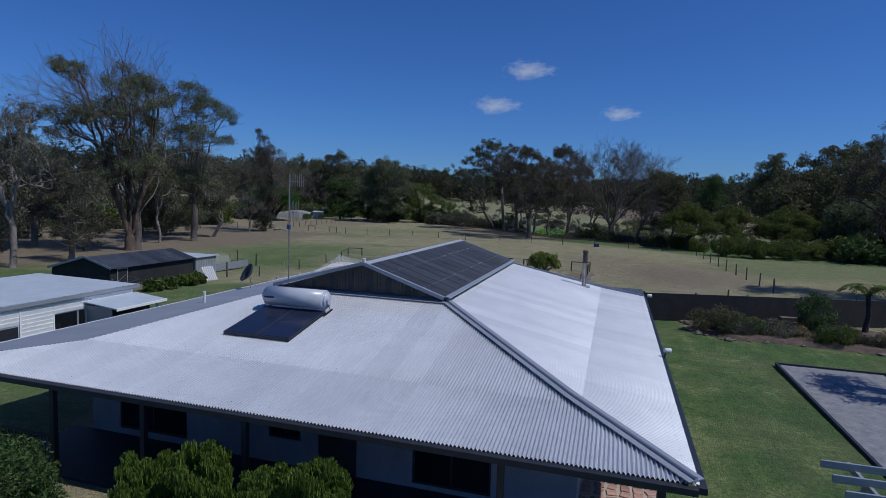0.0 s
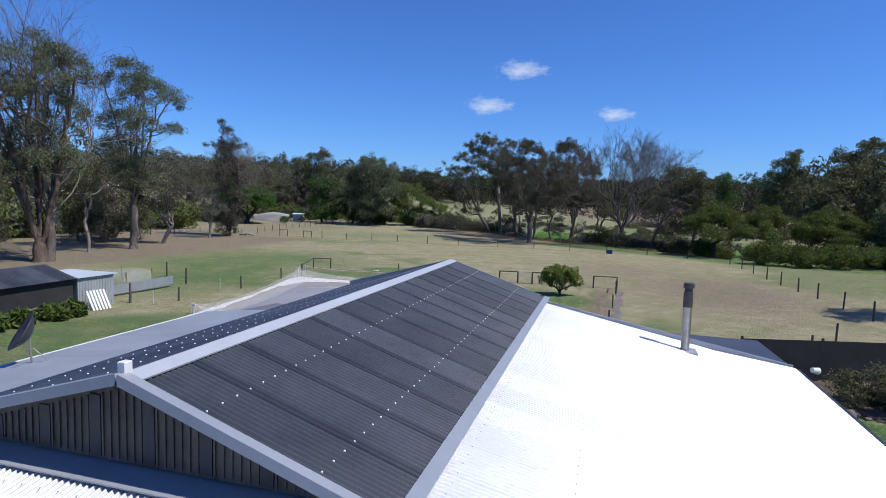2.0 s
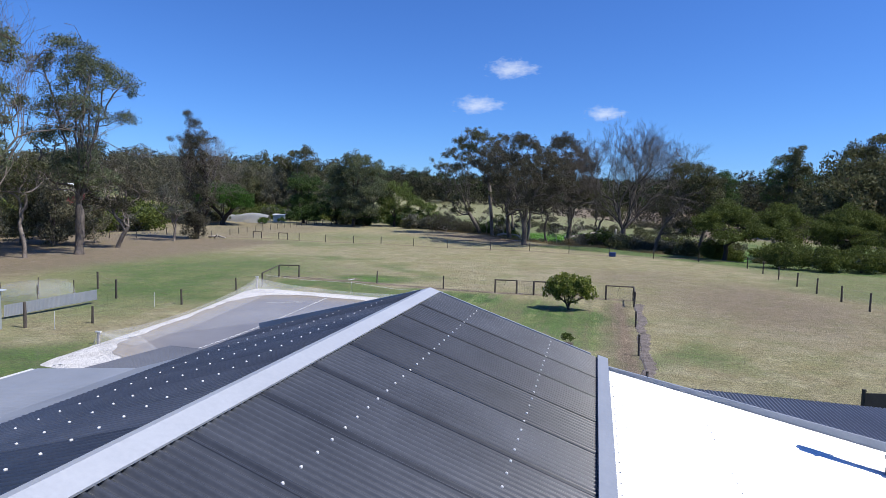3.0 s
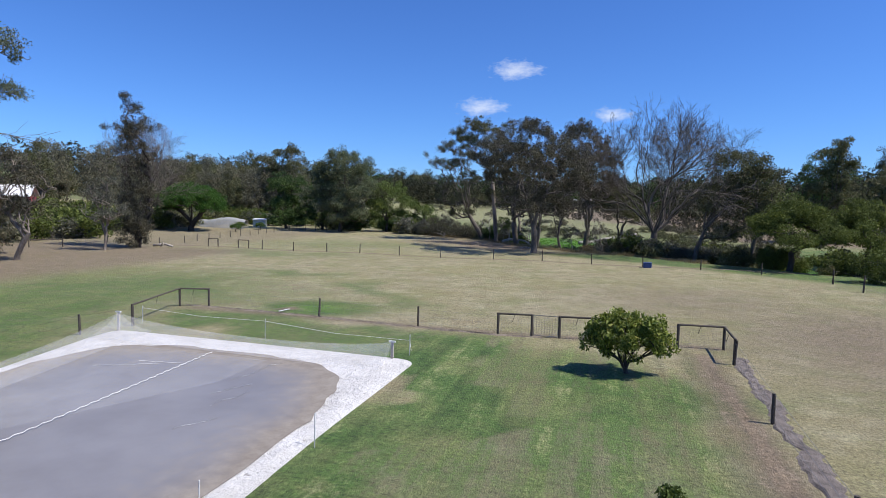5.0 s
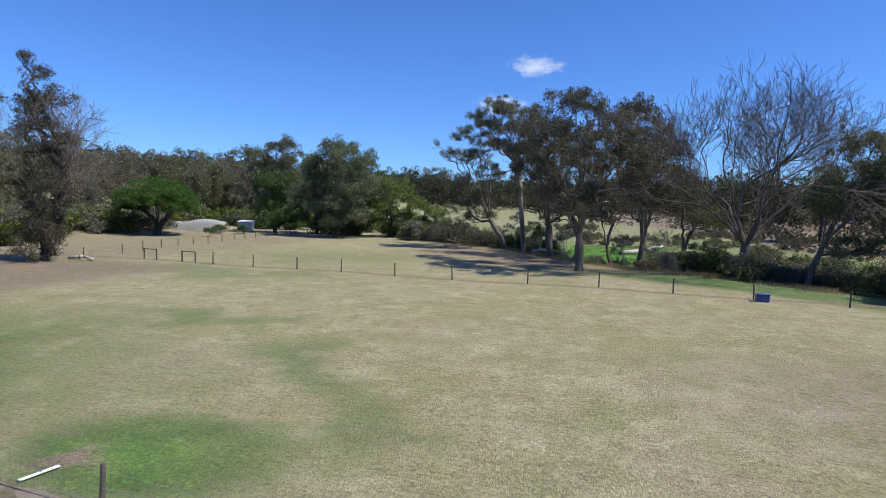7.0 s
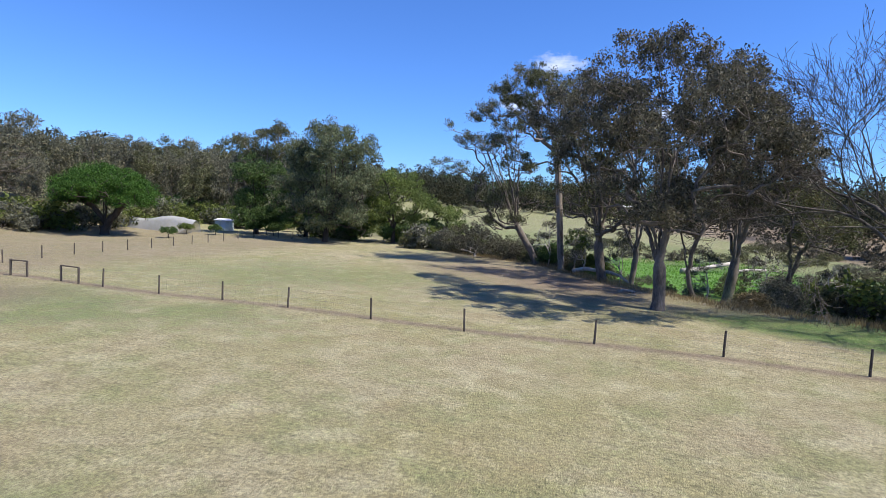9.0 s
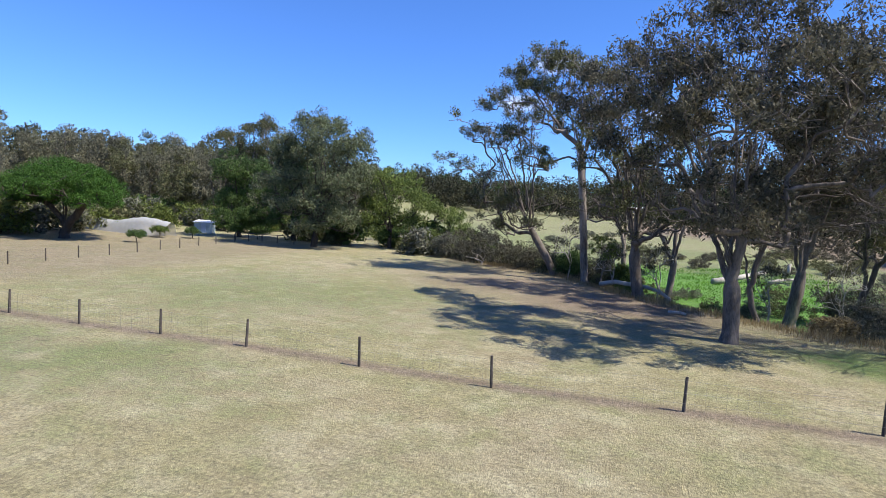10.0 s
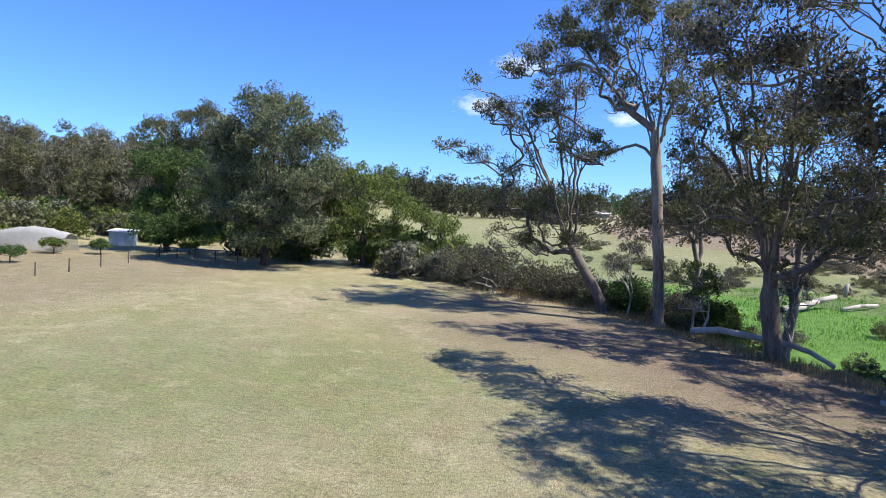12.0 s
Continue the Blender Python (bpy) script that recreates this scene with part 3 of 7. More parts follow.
house = thing("house", 0, 0, 0, "single-storey house with corrugated zinc hip roof and dark verandah", "house")
SF = 0.19
zf = lambda y: float(np.interp(y, (Y0 - 1, Y0, 16.4, YG), (EAVE - 0.11, EAVE, 3.16, TOP)))
zr = lambda x: float(np.interp(x, (XB, 5.0, XR, XR + 1), (TOP, 3.18, EAVE, EAVE - 0.14)))
zl = lambda x: float(np.interp(x, (XLE - 1, XLE, -8.03, XL), (EAVE - 0.11, EAVE, 3.135, TOP)))
front_top = lambda x: float(np.interp(x, (XLE, -8.03, XL, XB, XR), (Y0, 16.22, YG, YG, Y0)))
right_top = lambda y: float(np.interp(y, (Y0, YG), (XR, XB)))
left_top = lambda y: float(np.interp(y, (Y0, 16.22, YG), (XLE, -8.03, XL)))
SHEET = 0.76
LAPF, LAPR = 16.2, 5.2
x = XLE
while x < XR:
    x2 = min(x + SHEET, XR)
    # front slope: darkened zinc copies, grooves deepened so shade stripes show
    corrugated("roof_sheet", x, x2, lambda u: Y0 - 0.05, lambda u: max(Y0 - 0.04, min(LAPF + 0.08, front_top(u))), lambda u, v, h: (u, v, zf(v) + h), GALV_OLD_SHADED, house, amp=0.023)
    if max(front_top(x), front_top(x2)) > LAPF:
        corrugated("roof_sheet", x, x2, lambda u: min(LAPF, front_top(u)), lambda u: front_top(u), lambda u, v, h: (u, v, zf(v) + h + 0.006), GALV_SHADED, house, amp=0.023)
    x = x2
y = Y0
while y < Y1:
    y2 = min(y + SHEET, Y1)
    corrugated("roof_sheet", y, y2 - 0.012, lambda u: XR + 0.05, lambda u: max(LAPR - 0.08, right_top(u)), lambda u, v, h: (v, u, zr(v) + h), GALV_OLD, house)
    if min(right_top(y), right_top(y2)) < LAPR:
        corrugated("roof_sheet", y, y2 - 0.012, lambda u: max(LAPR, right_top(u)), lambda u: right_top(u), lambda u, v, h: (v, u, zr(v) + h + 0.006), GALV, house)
    # left slope: darker zinc stands in for its turn away from the sun
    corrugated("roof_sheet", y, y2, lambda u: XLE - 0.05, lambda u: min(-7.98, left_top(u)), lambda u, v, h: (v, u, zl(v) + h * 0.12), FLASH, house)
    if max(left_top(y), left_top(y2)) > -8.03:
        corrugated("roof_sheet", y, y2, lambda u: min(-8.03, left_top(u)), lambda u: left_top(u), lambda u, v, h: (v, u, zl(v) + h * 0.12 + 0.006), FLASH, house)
    y = y2
# raised dark sheets over the ridge
YB = YG - 0.3
y = YB
while y < Y1:
    y2 = min(y + 0.838, Y1)
    corrugated("polycarbonate_sheet", y, y2, lambda u: XM, lambda u: XB + 0.18, lambda u, v, h: (v, u, RIDGE + 0.05 - (v - XM) * (RIDGE - GAB) / (XB - XM) + h), POLY, house)
    corrugated("polycarbonate_sheet", y, y2, lambda u: XM, lambda u: XL - 0.35, lambda u, v, h: (v, u, RIDGE + 0.05 - (XM - v) * (RIDGE - GAB) / (XM - XL) + h), POLY, house)
    y = y2
CAP = metal_sheet("bright_zinc_cap", (0.4, 0.42, 0.45), (0.5, 0.52, 0.55), 0.2, 0.45)
POLYLAP = two_tone("double_polycarbonate", (0.026, 0.029, 0.037), (0.046, 0.051, 0.063), 1.2, 0.34, 30, 0.05)
for k in range(1, 14):
    y = YB + 0.838 * k
    corrugated("sheet_lap", y - 0.08, y + 0.04, lambda u: XM + 0.1, lambda u: XB + 0.16, lambda u, v, h: (v, u, RIDGE + 0.055 - (v - XM) * (RIDGE - GAB) / (XB - XM) + h), POLYLAP, house)
bar("ridge_cap", (XM - 0.06, YB, RIDGE + 0.058), (XM - 0.06, Y1, RIDGE + 0.058), 0.14, 0.022, CAP, house, up=(-0.34, 0, 1))
bar("ridge_cap", (XM + 0.085, YB, RIDGE + 0.052), (XM + 0.085, Y1, RIDGE + 0.052), 0.18, 0.02, CAP, house, up=(0.34, 0, 1))
for xa in (XB + 0.08, XL - 0.3):
    bar("barge_flashing", (XM, YB - 0.02, RIDGE + 0.05), (xa, YB - 0.02, GAB + 0.0), 0.12, 0.11, FLASH, house)
bar("edge_flashing", (XB + 0.2, YB, GAB + 0.035), (XB + 0.2, Y1, GAB + 0.035), 0.16, 0.03, FLASH, house, up=(0.25, 0, 1))
bar("apron_flashing", (XL - 0.3, YG - 0.2, TOP + 0.02), (XB + 0.1, YG - 0.2, TOP + 0.02), 0.42, 0.02, FLASH, house, up=(0, -0.17, 1))
for sx, a, b in ((1, (XB, YG, TOP + 0.04), (4.98, 16.42, 3.23)), (1, (4.98, 16.42, 3.23), (XR, Y0, EAVE + 0.04)), (-1, (XL, YG, TOP + 0.015), (-8.03, 16.22, 3.15)), (-1, (-8.03, 16.22, 3.15), (XLE, Y0, EAVE + 0.02))):
    bar("hip_cap", a, b, 0.34 if sx > 0 else 0.2, 0.02, FLASH, house)
    if sx < 0:
        continue
    a, b = Vector(a) + Vector((0, 0, 0.03)), Vector(b) + Vector((0, 0, 0.03))
    part("hip_roll", tube(bmesh.new(), a, b, 0.035), FLASH, house)
# gable infill with ribs and studs behind tinted sheet
bm = bmesh.new()
vs = [bm.verts.new(p) for p in ((XL - 0.1, YG - 0.12, GAB - 0.035), (XB + 0.1, YG - 0.12, GAB - 0.035), (XM, YG - 0.12, RIDGE + 0.02), (XL - 0.1, YG - 0.06, GAB - 0.035), (XB + 0.1, YG - 0.06, GAB - 0.035), (XM, YG - 0.06, RIDGE + 0.02))]
for q in ((0, 1, 2), (5, 4, 3), (0, 3, 4, 1), (1, 4, 5, 2), (2, 5, 3, 0)):
    bm.faces.new([vs[i] for i in q])
part("gable_wall", bm, GABLE, house)
gable_z = lambda gx: GAB + (RIDGE - GAB) * (1 - abs(gx - XM) / (XB - XM if gx > XM else XM - XL))
gx = XL + 0.15
k = 0
while gx < XB - 0.1:
    wide = 0.14 if k % 7 == 3 else 0.022
    boxed("gable_rib", gx - wide / 2, gx + wide / 2, YG - 0.135, YG - 0.12, GAB, gable_z(gx) - 0.08, DARK if wide > 0.1 else GABLE, house, bevel=0)
    gx += 0.095
    k += 1
boxed("vent_pipe", XM - 0.045, XM + 0.045, YB - 0.02, YB + 0.08, RIDGE + 0.02, RIDGE + 0.2, WHITE, house, "short white vent box on the ridge")
# gutters and fascias
boxed("gutter", XR + 0.02, XR + 0.16, Y0 - 0.1, Y1, EAVE - 0.14, EAVE - 0.02, DARK, house)
boxed("gutter", XLE - 0.1, XR + 0.02, Y0 - 0.18, Y0 - 0.04, EAVE - 0.15, EAVE - 0.03, DARK, house)
boxed("gutter", XLE - 0.2, XLE - 0.06, Y0 - 0.1, Y1, EAVE - 0.14, EAVE - 0.02, WHITE, house)
# far gable end
bm = bmesh.new()
prof = [(XLE + 3.0, 0.2), (XR - 1.9, 0.2), (XR - 1.9, zr(XR - 1.9) - 0.06), (XB, TOP - 0.06), (XM, RIDGE - 0.05), (XL, TOP - 0.06), (-7.5, 3.1)]
rings = [[bm.verts.new((px, py, pz)) for px, pz in prof] for py in (Y1 - 0.5, Y1 - 0.3)]
bm.faces.new(rings[0][::-1])
bm.faces.new(rings[1])
for i in range(len(prof)):
    j = (i + 1) % len(prof)
    bm.faces.new((rings[0][i], rings[0][j], rings[1][j], rings[1][i]))
bmesh.ops.recalc_face_normals(bm, faces=bm.faces)
part("back_wall", bm, WALL, house)
bar("barge_board", (XB, Y1 + 0.02, TOP - 0.02), (XR, Y1 + 0.02, EAVE - 0.02), 0.04, 0.16, FLASH, house)
bar("barge_board", (XM, Y1 + 0.02, RIDGE), (XB, Y1 + 0.02, GAB), 0.04, 0.16, FLASH, house)
bar("barge_board", (XM, Y1 + 0.02, RIDGE), (XL - 0.3, Y1 + 0.02, GAB), 0.04, 0.16, FLASH, house)
# walls, with the openings cut out of the front wall in strips
WF = 16.3
FLOOR = 0.62
TOPW = 3.0


def wall_run(name, xa, xb, ya, yb, z0, z1):
    return boxed(name, xa, xb, ya, yb, z0, z1, WALL, house, bevel=0)


def front_window(xa, xb, z0, z1):
    fr = boxed("window", xa, xb, WF + 0.06, WF + 0.09, z0, z1, GLASS, house, bevel=0)
    for a, b, c, d in ((xa, xa + 0.05, z0, z1), (xb - 0.05, xb, z0, z1), (xa, xb, z0, z0 + 0.05), (xa, xb, z1 - 0.05, z1), ((xa + xb) / 2 - 0.02, (xa + xb) / 2 + 0.02, z0, z1)):
        boxed("window_frame", a, b, WF + 0.03, WF + 0.06, c, d, DARK, fr, bevel=0)


wins = [(-6.95, -4.75, 0.78, 1.72), (-2.3, -1.4, 1.25, 1.7), (1.5, 3.35, 0.72, 1.65)]
edges = [-7.9] + [v for w in wins for v in w[:2]] + [5.2]
for i in range(0, len(edges) - 1, 2):
    wall_run("wall", edges[i], edges[i + 1], WF, WF + 0.2, 0.3, TOPW)
for xa, xb, z0, z1 in wins:
    wall_run("wall", xa, xb, WF, WF + 0.2, 0.3, z0)
    wall_run("wall", xa, xb, WF, WF + 0.2, z1, TOPW)
    front_window(xa, xb, z0, z1)
wall_run("wall", 5.0, 5.2, WF + 0.2, Y1 - 0.5, 0.2, 3.05)
wall_run("wall", -7.9, -7.7, WF + 0.2, Y1 - 0.5, 0.2, 2.95)
door = boxed("door", -0.9, 0.1, WF - 0.03, WF, FLOOR, FLOOR + 1.95, DARK, house, "dark timber front door")
rod("door_handle", (-0.02, WF - 0.06, FLOOR + 1.0), (-0.02, WF - 0.06, FLOOR + 1.12), 0.012, STEEL, door)
for px in (-6.6, -4.0, -1.4, 3.95, 6.65):
    boxed("verandah_post", px - 0.06, px + 0.06, Y0 + 0.1, Y0 + 0.22, 0.5, EAVE - 0.05, DARK, house)
for py in (17.5, 21.5, 25.5, 29.5, 32.6):
    boxed("verandah_post", XR - 0.25, XR - 0.13, py - 0.06, py + 0.06, 0.2, EAVE - 0.05, DARK, house)
boxed("verandah_beam", XLE + 0.2, XR - 0.1, Y0 + 0.1, Y0 + 0.2, EAVE - 0.24, EAVE - 0.06, DARK, house)
boxed("verandah_beam", XR - 0.25, XR - 0.13, Y0 + 0.2, Y1, EAVE - 0.24, EAVE - 0.06, DARK, house)
rail = bmesh.new()
beam(rail, (XLE + 0.3, Y0 + 0.16, 1.45), (-6.6, Y0 + 0.16, 1.45), 0.04, 0.05)
for k in range(36):
    tube(rail, (XLE + 0.35 + k * 0.105, Y0 + 0.16, 0.6), (XLE + 0.35 + k * 0.105, Y0 + 0.16, 1.45), 0.012, sides=5)
tagged(part("balustrade", rail, DARK, house), kind="stuff")
PAVE = two_tone("red_clay_paver", (0.33, 0.17, 0.125), (0.5, 0.32, 0.255), 3, 0.85, 40, 0.4, island=False)
MORTAR = two_tone("pale_joint_sand", (0.38, 0.31, 0.26), (0.5, 0.43, 0.37), 3, 0.95, 40, 0.4)
# near-black paint puts the shade under the eave into the floor colour
tagged(boxed("verandah_floor", -8.5, XR - 0.05, Y0 + 0.05, WF, 0.3, FLOOR, DARK), "verandah floor coloured near-black for the shade under the eave", "floor", kind="structure")

# flue on the far corner of the roof
SOOT = two_tone("sooty_steel", (0.05, 0.045, 0.042), (0.13, 0.11, 0.1), 6, 0.5, 40, 0.1, metal=0.5)
flue = thing("chimney_flue", 4.42, 31.95, zr(4.42), "stainless steel flue with a soot-darkened cowl on the roof", "chimney")
rod("flue_pipe", (0, 0, -0.1), (0, 0, 1.5), 0.105, STEEL, flue, sides=18)
rod("flue_collar", (0, 0, 0.24), (0, 0, 0.28), 0.118, STEEL, flue, sides=18)
rod("flue_sleeve", (0, 0, 1.12), (0, 0, 1.5), 0.112, SOOT, flue, sides=18)
rod("cowl", (0, 0, 1.5), (0, 0, 1.62), 0.095, DARK, flue, sides=16)
rod("cowl_cap", (0, 0, 1.6), (0, 0, 1.72), 0.135, SOOT, flue, "dull sooty cap", r1=0.12, sides=16)
boxed("flue_base", -0.28, 0.28, -0.26, 0.26, -0.06, 0.03, FLASH, flue)

# solar water heater
heater = thing("solar_water_heater", -3.42, 18.42, zf(18.42), "silver roof tank above two dark solar collectors", "solar heater")
heater.matrix_basis = pose(-3.42, 18.42, zf(18.42), math.degrees(math.atan(SF)), 0, 0)
bm = bmesh.new()
bmesh.ops.create_cone(bm, cap_ends=True, segments=40, radius1=0.29, radius2=0.29, depth=2.1, matrix=Matrix.Translation((0, 1.1, 0.42)) @ Matrix.Rotation(radians(90), 4, "Y"))
bmesh.ops.bevel(bm, geom=[e for e in bm.edges if len(e.link_faces) == 2 and e.calc_face_angle() > 1], offset=0.07, segments=4, affect="EDGES")
tank = part("tank", bm, TANKM, heater, smooth=True)
rod("end_cover", (1.03, 1.1, 0.4), (1.1, 1.1, 0.4), 0.12, TANKM, tank, sides=20)
boxed("brand_plate", -0.95, -0.6, 0.812, 0.818, 0.43, 0.5, DARK, tank, bevel=0)
boxed("brand_plate", -0.92, -0.66, 0.814, 0.82, 0.38, 0.4, FLASH, tank, bevel=0)
for cx in (-0.52, 0.52):
    col = boxed("collector", cx - 0.505, cx + 0.505, -1.06, 0.95, 0.05, 0.13, DARK, heater)
    boxed("absorber", cx - 0.48, cx + 0.48, -1.03, 0.92, 0.13, 0.136, COLLECT, col, bevel=0)
    for k in range(9):
        xx = cx - 0.42 + k * 0.105
        boxed("riser", xx - 0.01, xx + 0.01, -1.02, 0.91, 0.136, 0.139, COLLECT, col, bevel=0)
# added dark strip in the collector gap, standing in for its shade
boxed("joint_cover", -0.016, 0.016, -1.06, 0.95, 0.06, 0.128, DARK, heater, bevel=0)
for sx in (-1.02, 1.02):
    bar("support_foot", (sx, 0.8, 0.02), (sx, 1.35, 0.02), 0.06, 0.06, DARK, heater)
    pipe = bmesh.new()
    tube(pipe, (sx * 1.03, 0.9, 0.1), (sx * 1.08, 1.05, 0.14), 0.02)
    tube(pipe, (sx * 1.08, 1.05, 0.14), (sx * 1.06, 1.1, 0.3), 0.02)
    part("pipe", pipe, STEEL, heater)

# antenna mast at the left foot of the gable
mast = thing("antenna_mast", XL - 0.08, 21.55, GAB, "slim grey antenna mast with two groups of upright rods", "antenna")
rod("mast", (0, 0, -0.1), (0.02, 0, 3.75), 0.022, STEEL, mast)
for z0, z1, n, w in ((3.3, 3.65, 7, 0.5), (2.1, 2.75, 6, 0.3)):
    rod("boom", (0, 0, (z0 + z1) / 2), (w, 0.1, (z0 + z1) / 2), 0.012, STEEL, mast)
    for k in range(n):
        xx = 0.06 + (w - 0.06) * k / (n - 1)
        rod("element", (xx, 0.1 * xx / w, z0), (xx, 0.1 * xx / w, z1 + 0.05 * (k % 3)), 0.009, STEEL, mast, sides=6)
BLUE = two_tone("blue_plastic", (0.02, 0.05, 0.16), (0.03, 0.07, 0.22), 4, 0.45, 40, 0.05)
boxed("amplifier_box", -0.05, 0.05, -0.05, 0.05, 1.85, 2.0, BLUE, mast, "small blue box")

# satellite dish
dish = thing("satellite_dish", -10.0, 26.4, zl(-10.0), "dark satellite dish on a galvanised bracket", "dish")
bm = bmesh.new()
rings = []
for i in range(7):
    r = 0.45 * i / 6
    rings.append([bm.verts.new((r * math.cos(a) * 0.9, r * math.sin(a), 0.22 * (r / 0.45) ** 2)) for a in np.linspace(0, 2 * math.pi, 24, endpoint=False)])
for i in range(6):
    for k in range(24):
        k2 = (k + 1) % 24
        bm.faces.new((rings[i][k], rings[i][k2], rings[i + 1][k2], rings[i + 1][k])) if i else bm.faces.new((rings[0][k], rings[1][k2], rings[1][k]))
bmesh.ops.remove_doubles(bm, verts=bm.verts, dist=0.0005)
bmesh.ops.solidify(bm, geom=bm.faces, thickness=0.012)
m = Matrix.Translation((0, 0, 0.62)) @ Euler((radians(58), 0, radians(-35))).to_matrix().to_4x4()
bmesh.ops.transform(bm, matrix=m, verts=bm.verts)
part("reflector", bm, DARK, dish, smooth=True)
rod("bracket", (0, 0, 0), (-0.02, -0.02, 0.6), 0.022, STEEL, dish)
rod("strut", (0.3, 0.2, 0.0), (0.02, 0.02, 0.35), 0.014, STEEL, dish)
rod("feed_arm", (0, 0, 0.3), (0.35, -0.45, 0.55), 0.012, STEEL, dish)
vent = thing("vent_pipe", -9.2, 22.4, zl(-9.2), "white plastic vent pipe on the roof", "pipe")
rod("pipe", (0, 0, -0.05), (0, 0, 0.38), 0.045, WHITE, vent)
rod("cap", (0, 0, 0.38), (0, 0, 0.43), 0.06, WHITE, vent)
copy_thing(vent, pose(3.1, 33.1, 2.9))
for sx, sy in ((7.25, 21.9), (7.3, 32.2)):
    sp = thing("flood_light", sx, sy, EAVE, "white twin flood light on the gutter", "lamp", "flood lights")
    rod("bracket", (0, 0, -0.1), (0.05, 0, 0.16), 0.02, DARK, sp)
    rod("lamp_head", (0.0, -0.06, 0.2), (0.16, 0.02, 0.17), 0.06, WHITE, sp, r1=0.085, sides=14)


# dark lean-to roofs past the far end
PATIO = metal_sheet("dull_grey_steel", (0.12, 0.125, 0.14), (0.17, 0.178, 0.2), 0.3, 0.4)


def lean_to(x0, x1, y0, y1, z0, z1, label):
    e = thing("patio_roof", 0, 0, 0, label, "roof")
    xx = x0
    while xx < x1:
        x2 = min(xx + 0.838, x1)
        corrugated("roof_sheet", xx, x2, lambda u: y0, lambda u: y1, lambda u, v, h: (u, v, z0 + (z1 - z0) * (v - y0) / (y1 - y0) + h), PATIO, e)
        xx = x2
    for px in (x0 + 0.15, x1 - 0.15):
        boxed("post", px - 0.05, px + 0.05, y1 - 0.2, y1 - 0.1, 0, z1 - 0.05, DARK, e)
    boxed("fascia", x0, x1, y1, y1 + 0.04, z1 - 0.12, z1 + 0.0, DARK, e)
    return e


lean_to(2.5, 7.3, Y1 + 0.1, 37.2, 2.75, 2.62, "dark corrugated patio roof behind the house")
lean_to(-9.8, -4.0, Y1 + 0.1, 36.0, 2.85, 2.7, "dark corrugated porch roof behind the house")


# ---- fences ----
WIRE = two_tone("fence_wire", (0.16, 0.16, 0.16), (0.28, 0.28, 0.28), 4, 0.5, 40, 0.05, metal=0.5)


def wire_run(pts, r):
    """One unbroken thin wire through the points."""
    V, F = [], []
    for px, py, pz in pts:
        V += [(px, py - r, pz), (px + r * 0.9, py + r * 0.5, pz + r * 0.5), (px - r * 0.9, py + r * 0.3, pz - r * 0.9)]
    for k in range(len(pts) - 1):
        for q in range(3):
            q2 = (q + 1) % 3
            F.append((3 * k + q, 3 * k + q2, 3 * k + 3 + q2, 3 * k + 3 + q))
    return V, F


def fence(pts, h, label, wires=(0.25, 0.55, 0.9), r=0.055, seed=1, category="fence", netting=False):
    rng = np.random.default_rng(seed)
    e = thing("wire_fence", 0, 0, 0, label, category)
    tops = []
    for px, py in pts:
        g0 = gzf(px, py)
        lx, ly = rng.normal(0, 0.02, 2)
        hh = h * (1 + rng.normal(0, 0.04))
        tops.append((px, py, g0))
        bm = tube(bmesh.new(), (px, py, g0 - 0.1), (px + lx, py + ly, g0 + hh), r * (1 + rng.normal(0, 0.1)), r * 0.9, 8)
        part("post", bm, WOOD, e)
    for w in wires:
        mesh_ob("wire", *wire_run([(a[0], a[1] - r, a[2] + w * h) for a in tops], 0.004), WIRE, e)
    if netting:
        bm = bmesh.new()
        for a, b in zip(tops[:-1], tops[1:]):
            L = math.hypot(b[0] - a[0], b[1] - a[1])
            n = int(L / 0.3)
            for k in range(1, n):
                px, py = a[0] + (b[0] - a[0]) * k / n, a[1] + (b[1] - a[1]) * k / n
                tube(bm, (px, py - r, a[2] + 0.02), (px, py - r, a[2] + h * 0.85), 0.002, sides=3, cap=False)
        tagged(part("netting", bm, WIRE, e), kind="stuff")
    return e


def rail_panel(pts, label, h=1.02, brace=True):
    """A strainer bay: thick posts with a top rail, and a slanting stay."""
    e = thing("strainer_panel", 0, 0, 0, label, "fence", "timber strainer panels")
    for px, py in pts:
        g0 = gzf(px, py)
        rod("post", (px, py, g0 - 0.1), (px, py, g0 + h), 0.062, WOOD, e, sides=9)
    for a, b in zip(pts[:-1], pts[1:]):
        rod("rail", (a[0], a[1], gzf(*a) + h - 0.03), (b[0], b[1], gzf(*b) + h - 0.03), 0.045, WOOD, e, sides=8)
        if brace:
            mx, my = (a[0] + b[0]) / 2, (a[1] + b[1]) / 2
            rod("stay", (mx, my, gzf(mx, my) + h), (mx - 0.12, my, gzf(mx, my) + h * 0.62), 0.012, WOOD, e, sides=5)
        bm = bmesh.new()
        n = 9
        for k in range(1, n):
            z = k * h * 0.85 / n
            tube(bm, (a[0], a[1], gzf(*a) + z), (b[0], b[1], gzf(*b) + z), 0.0018, sides=3, cap=False)
        L = math.hypot(b[0] - a[0], b[1] - a[1])
        for k in range(1, int(L / 0.15)):
            s = k / int(L / 0.15)
            px, py = a[0] + (b[0] - a[0]) * s, a[1] + (b[1] - a[1]) * s
            tube(bm, (px, py, gzf(px, py)), (px, py, gzf(px, py) + h * 0.85), 0.0018, sides=3, cap=False)
        tagged(part("netting", bm, WIRE, e), kind="stuff")
    return e


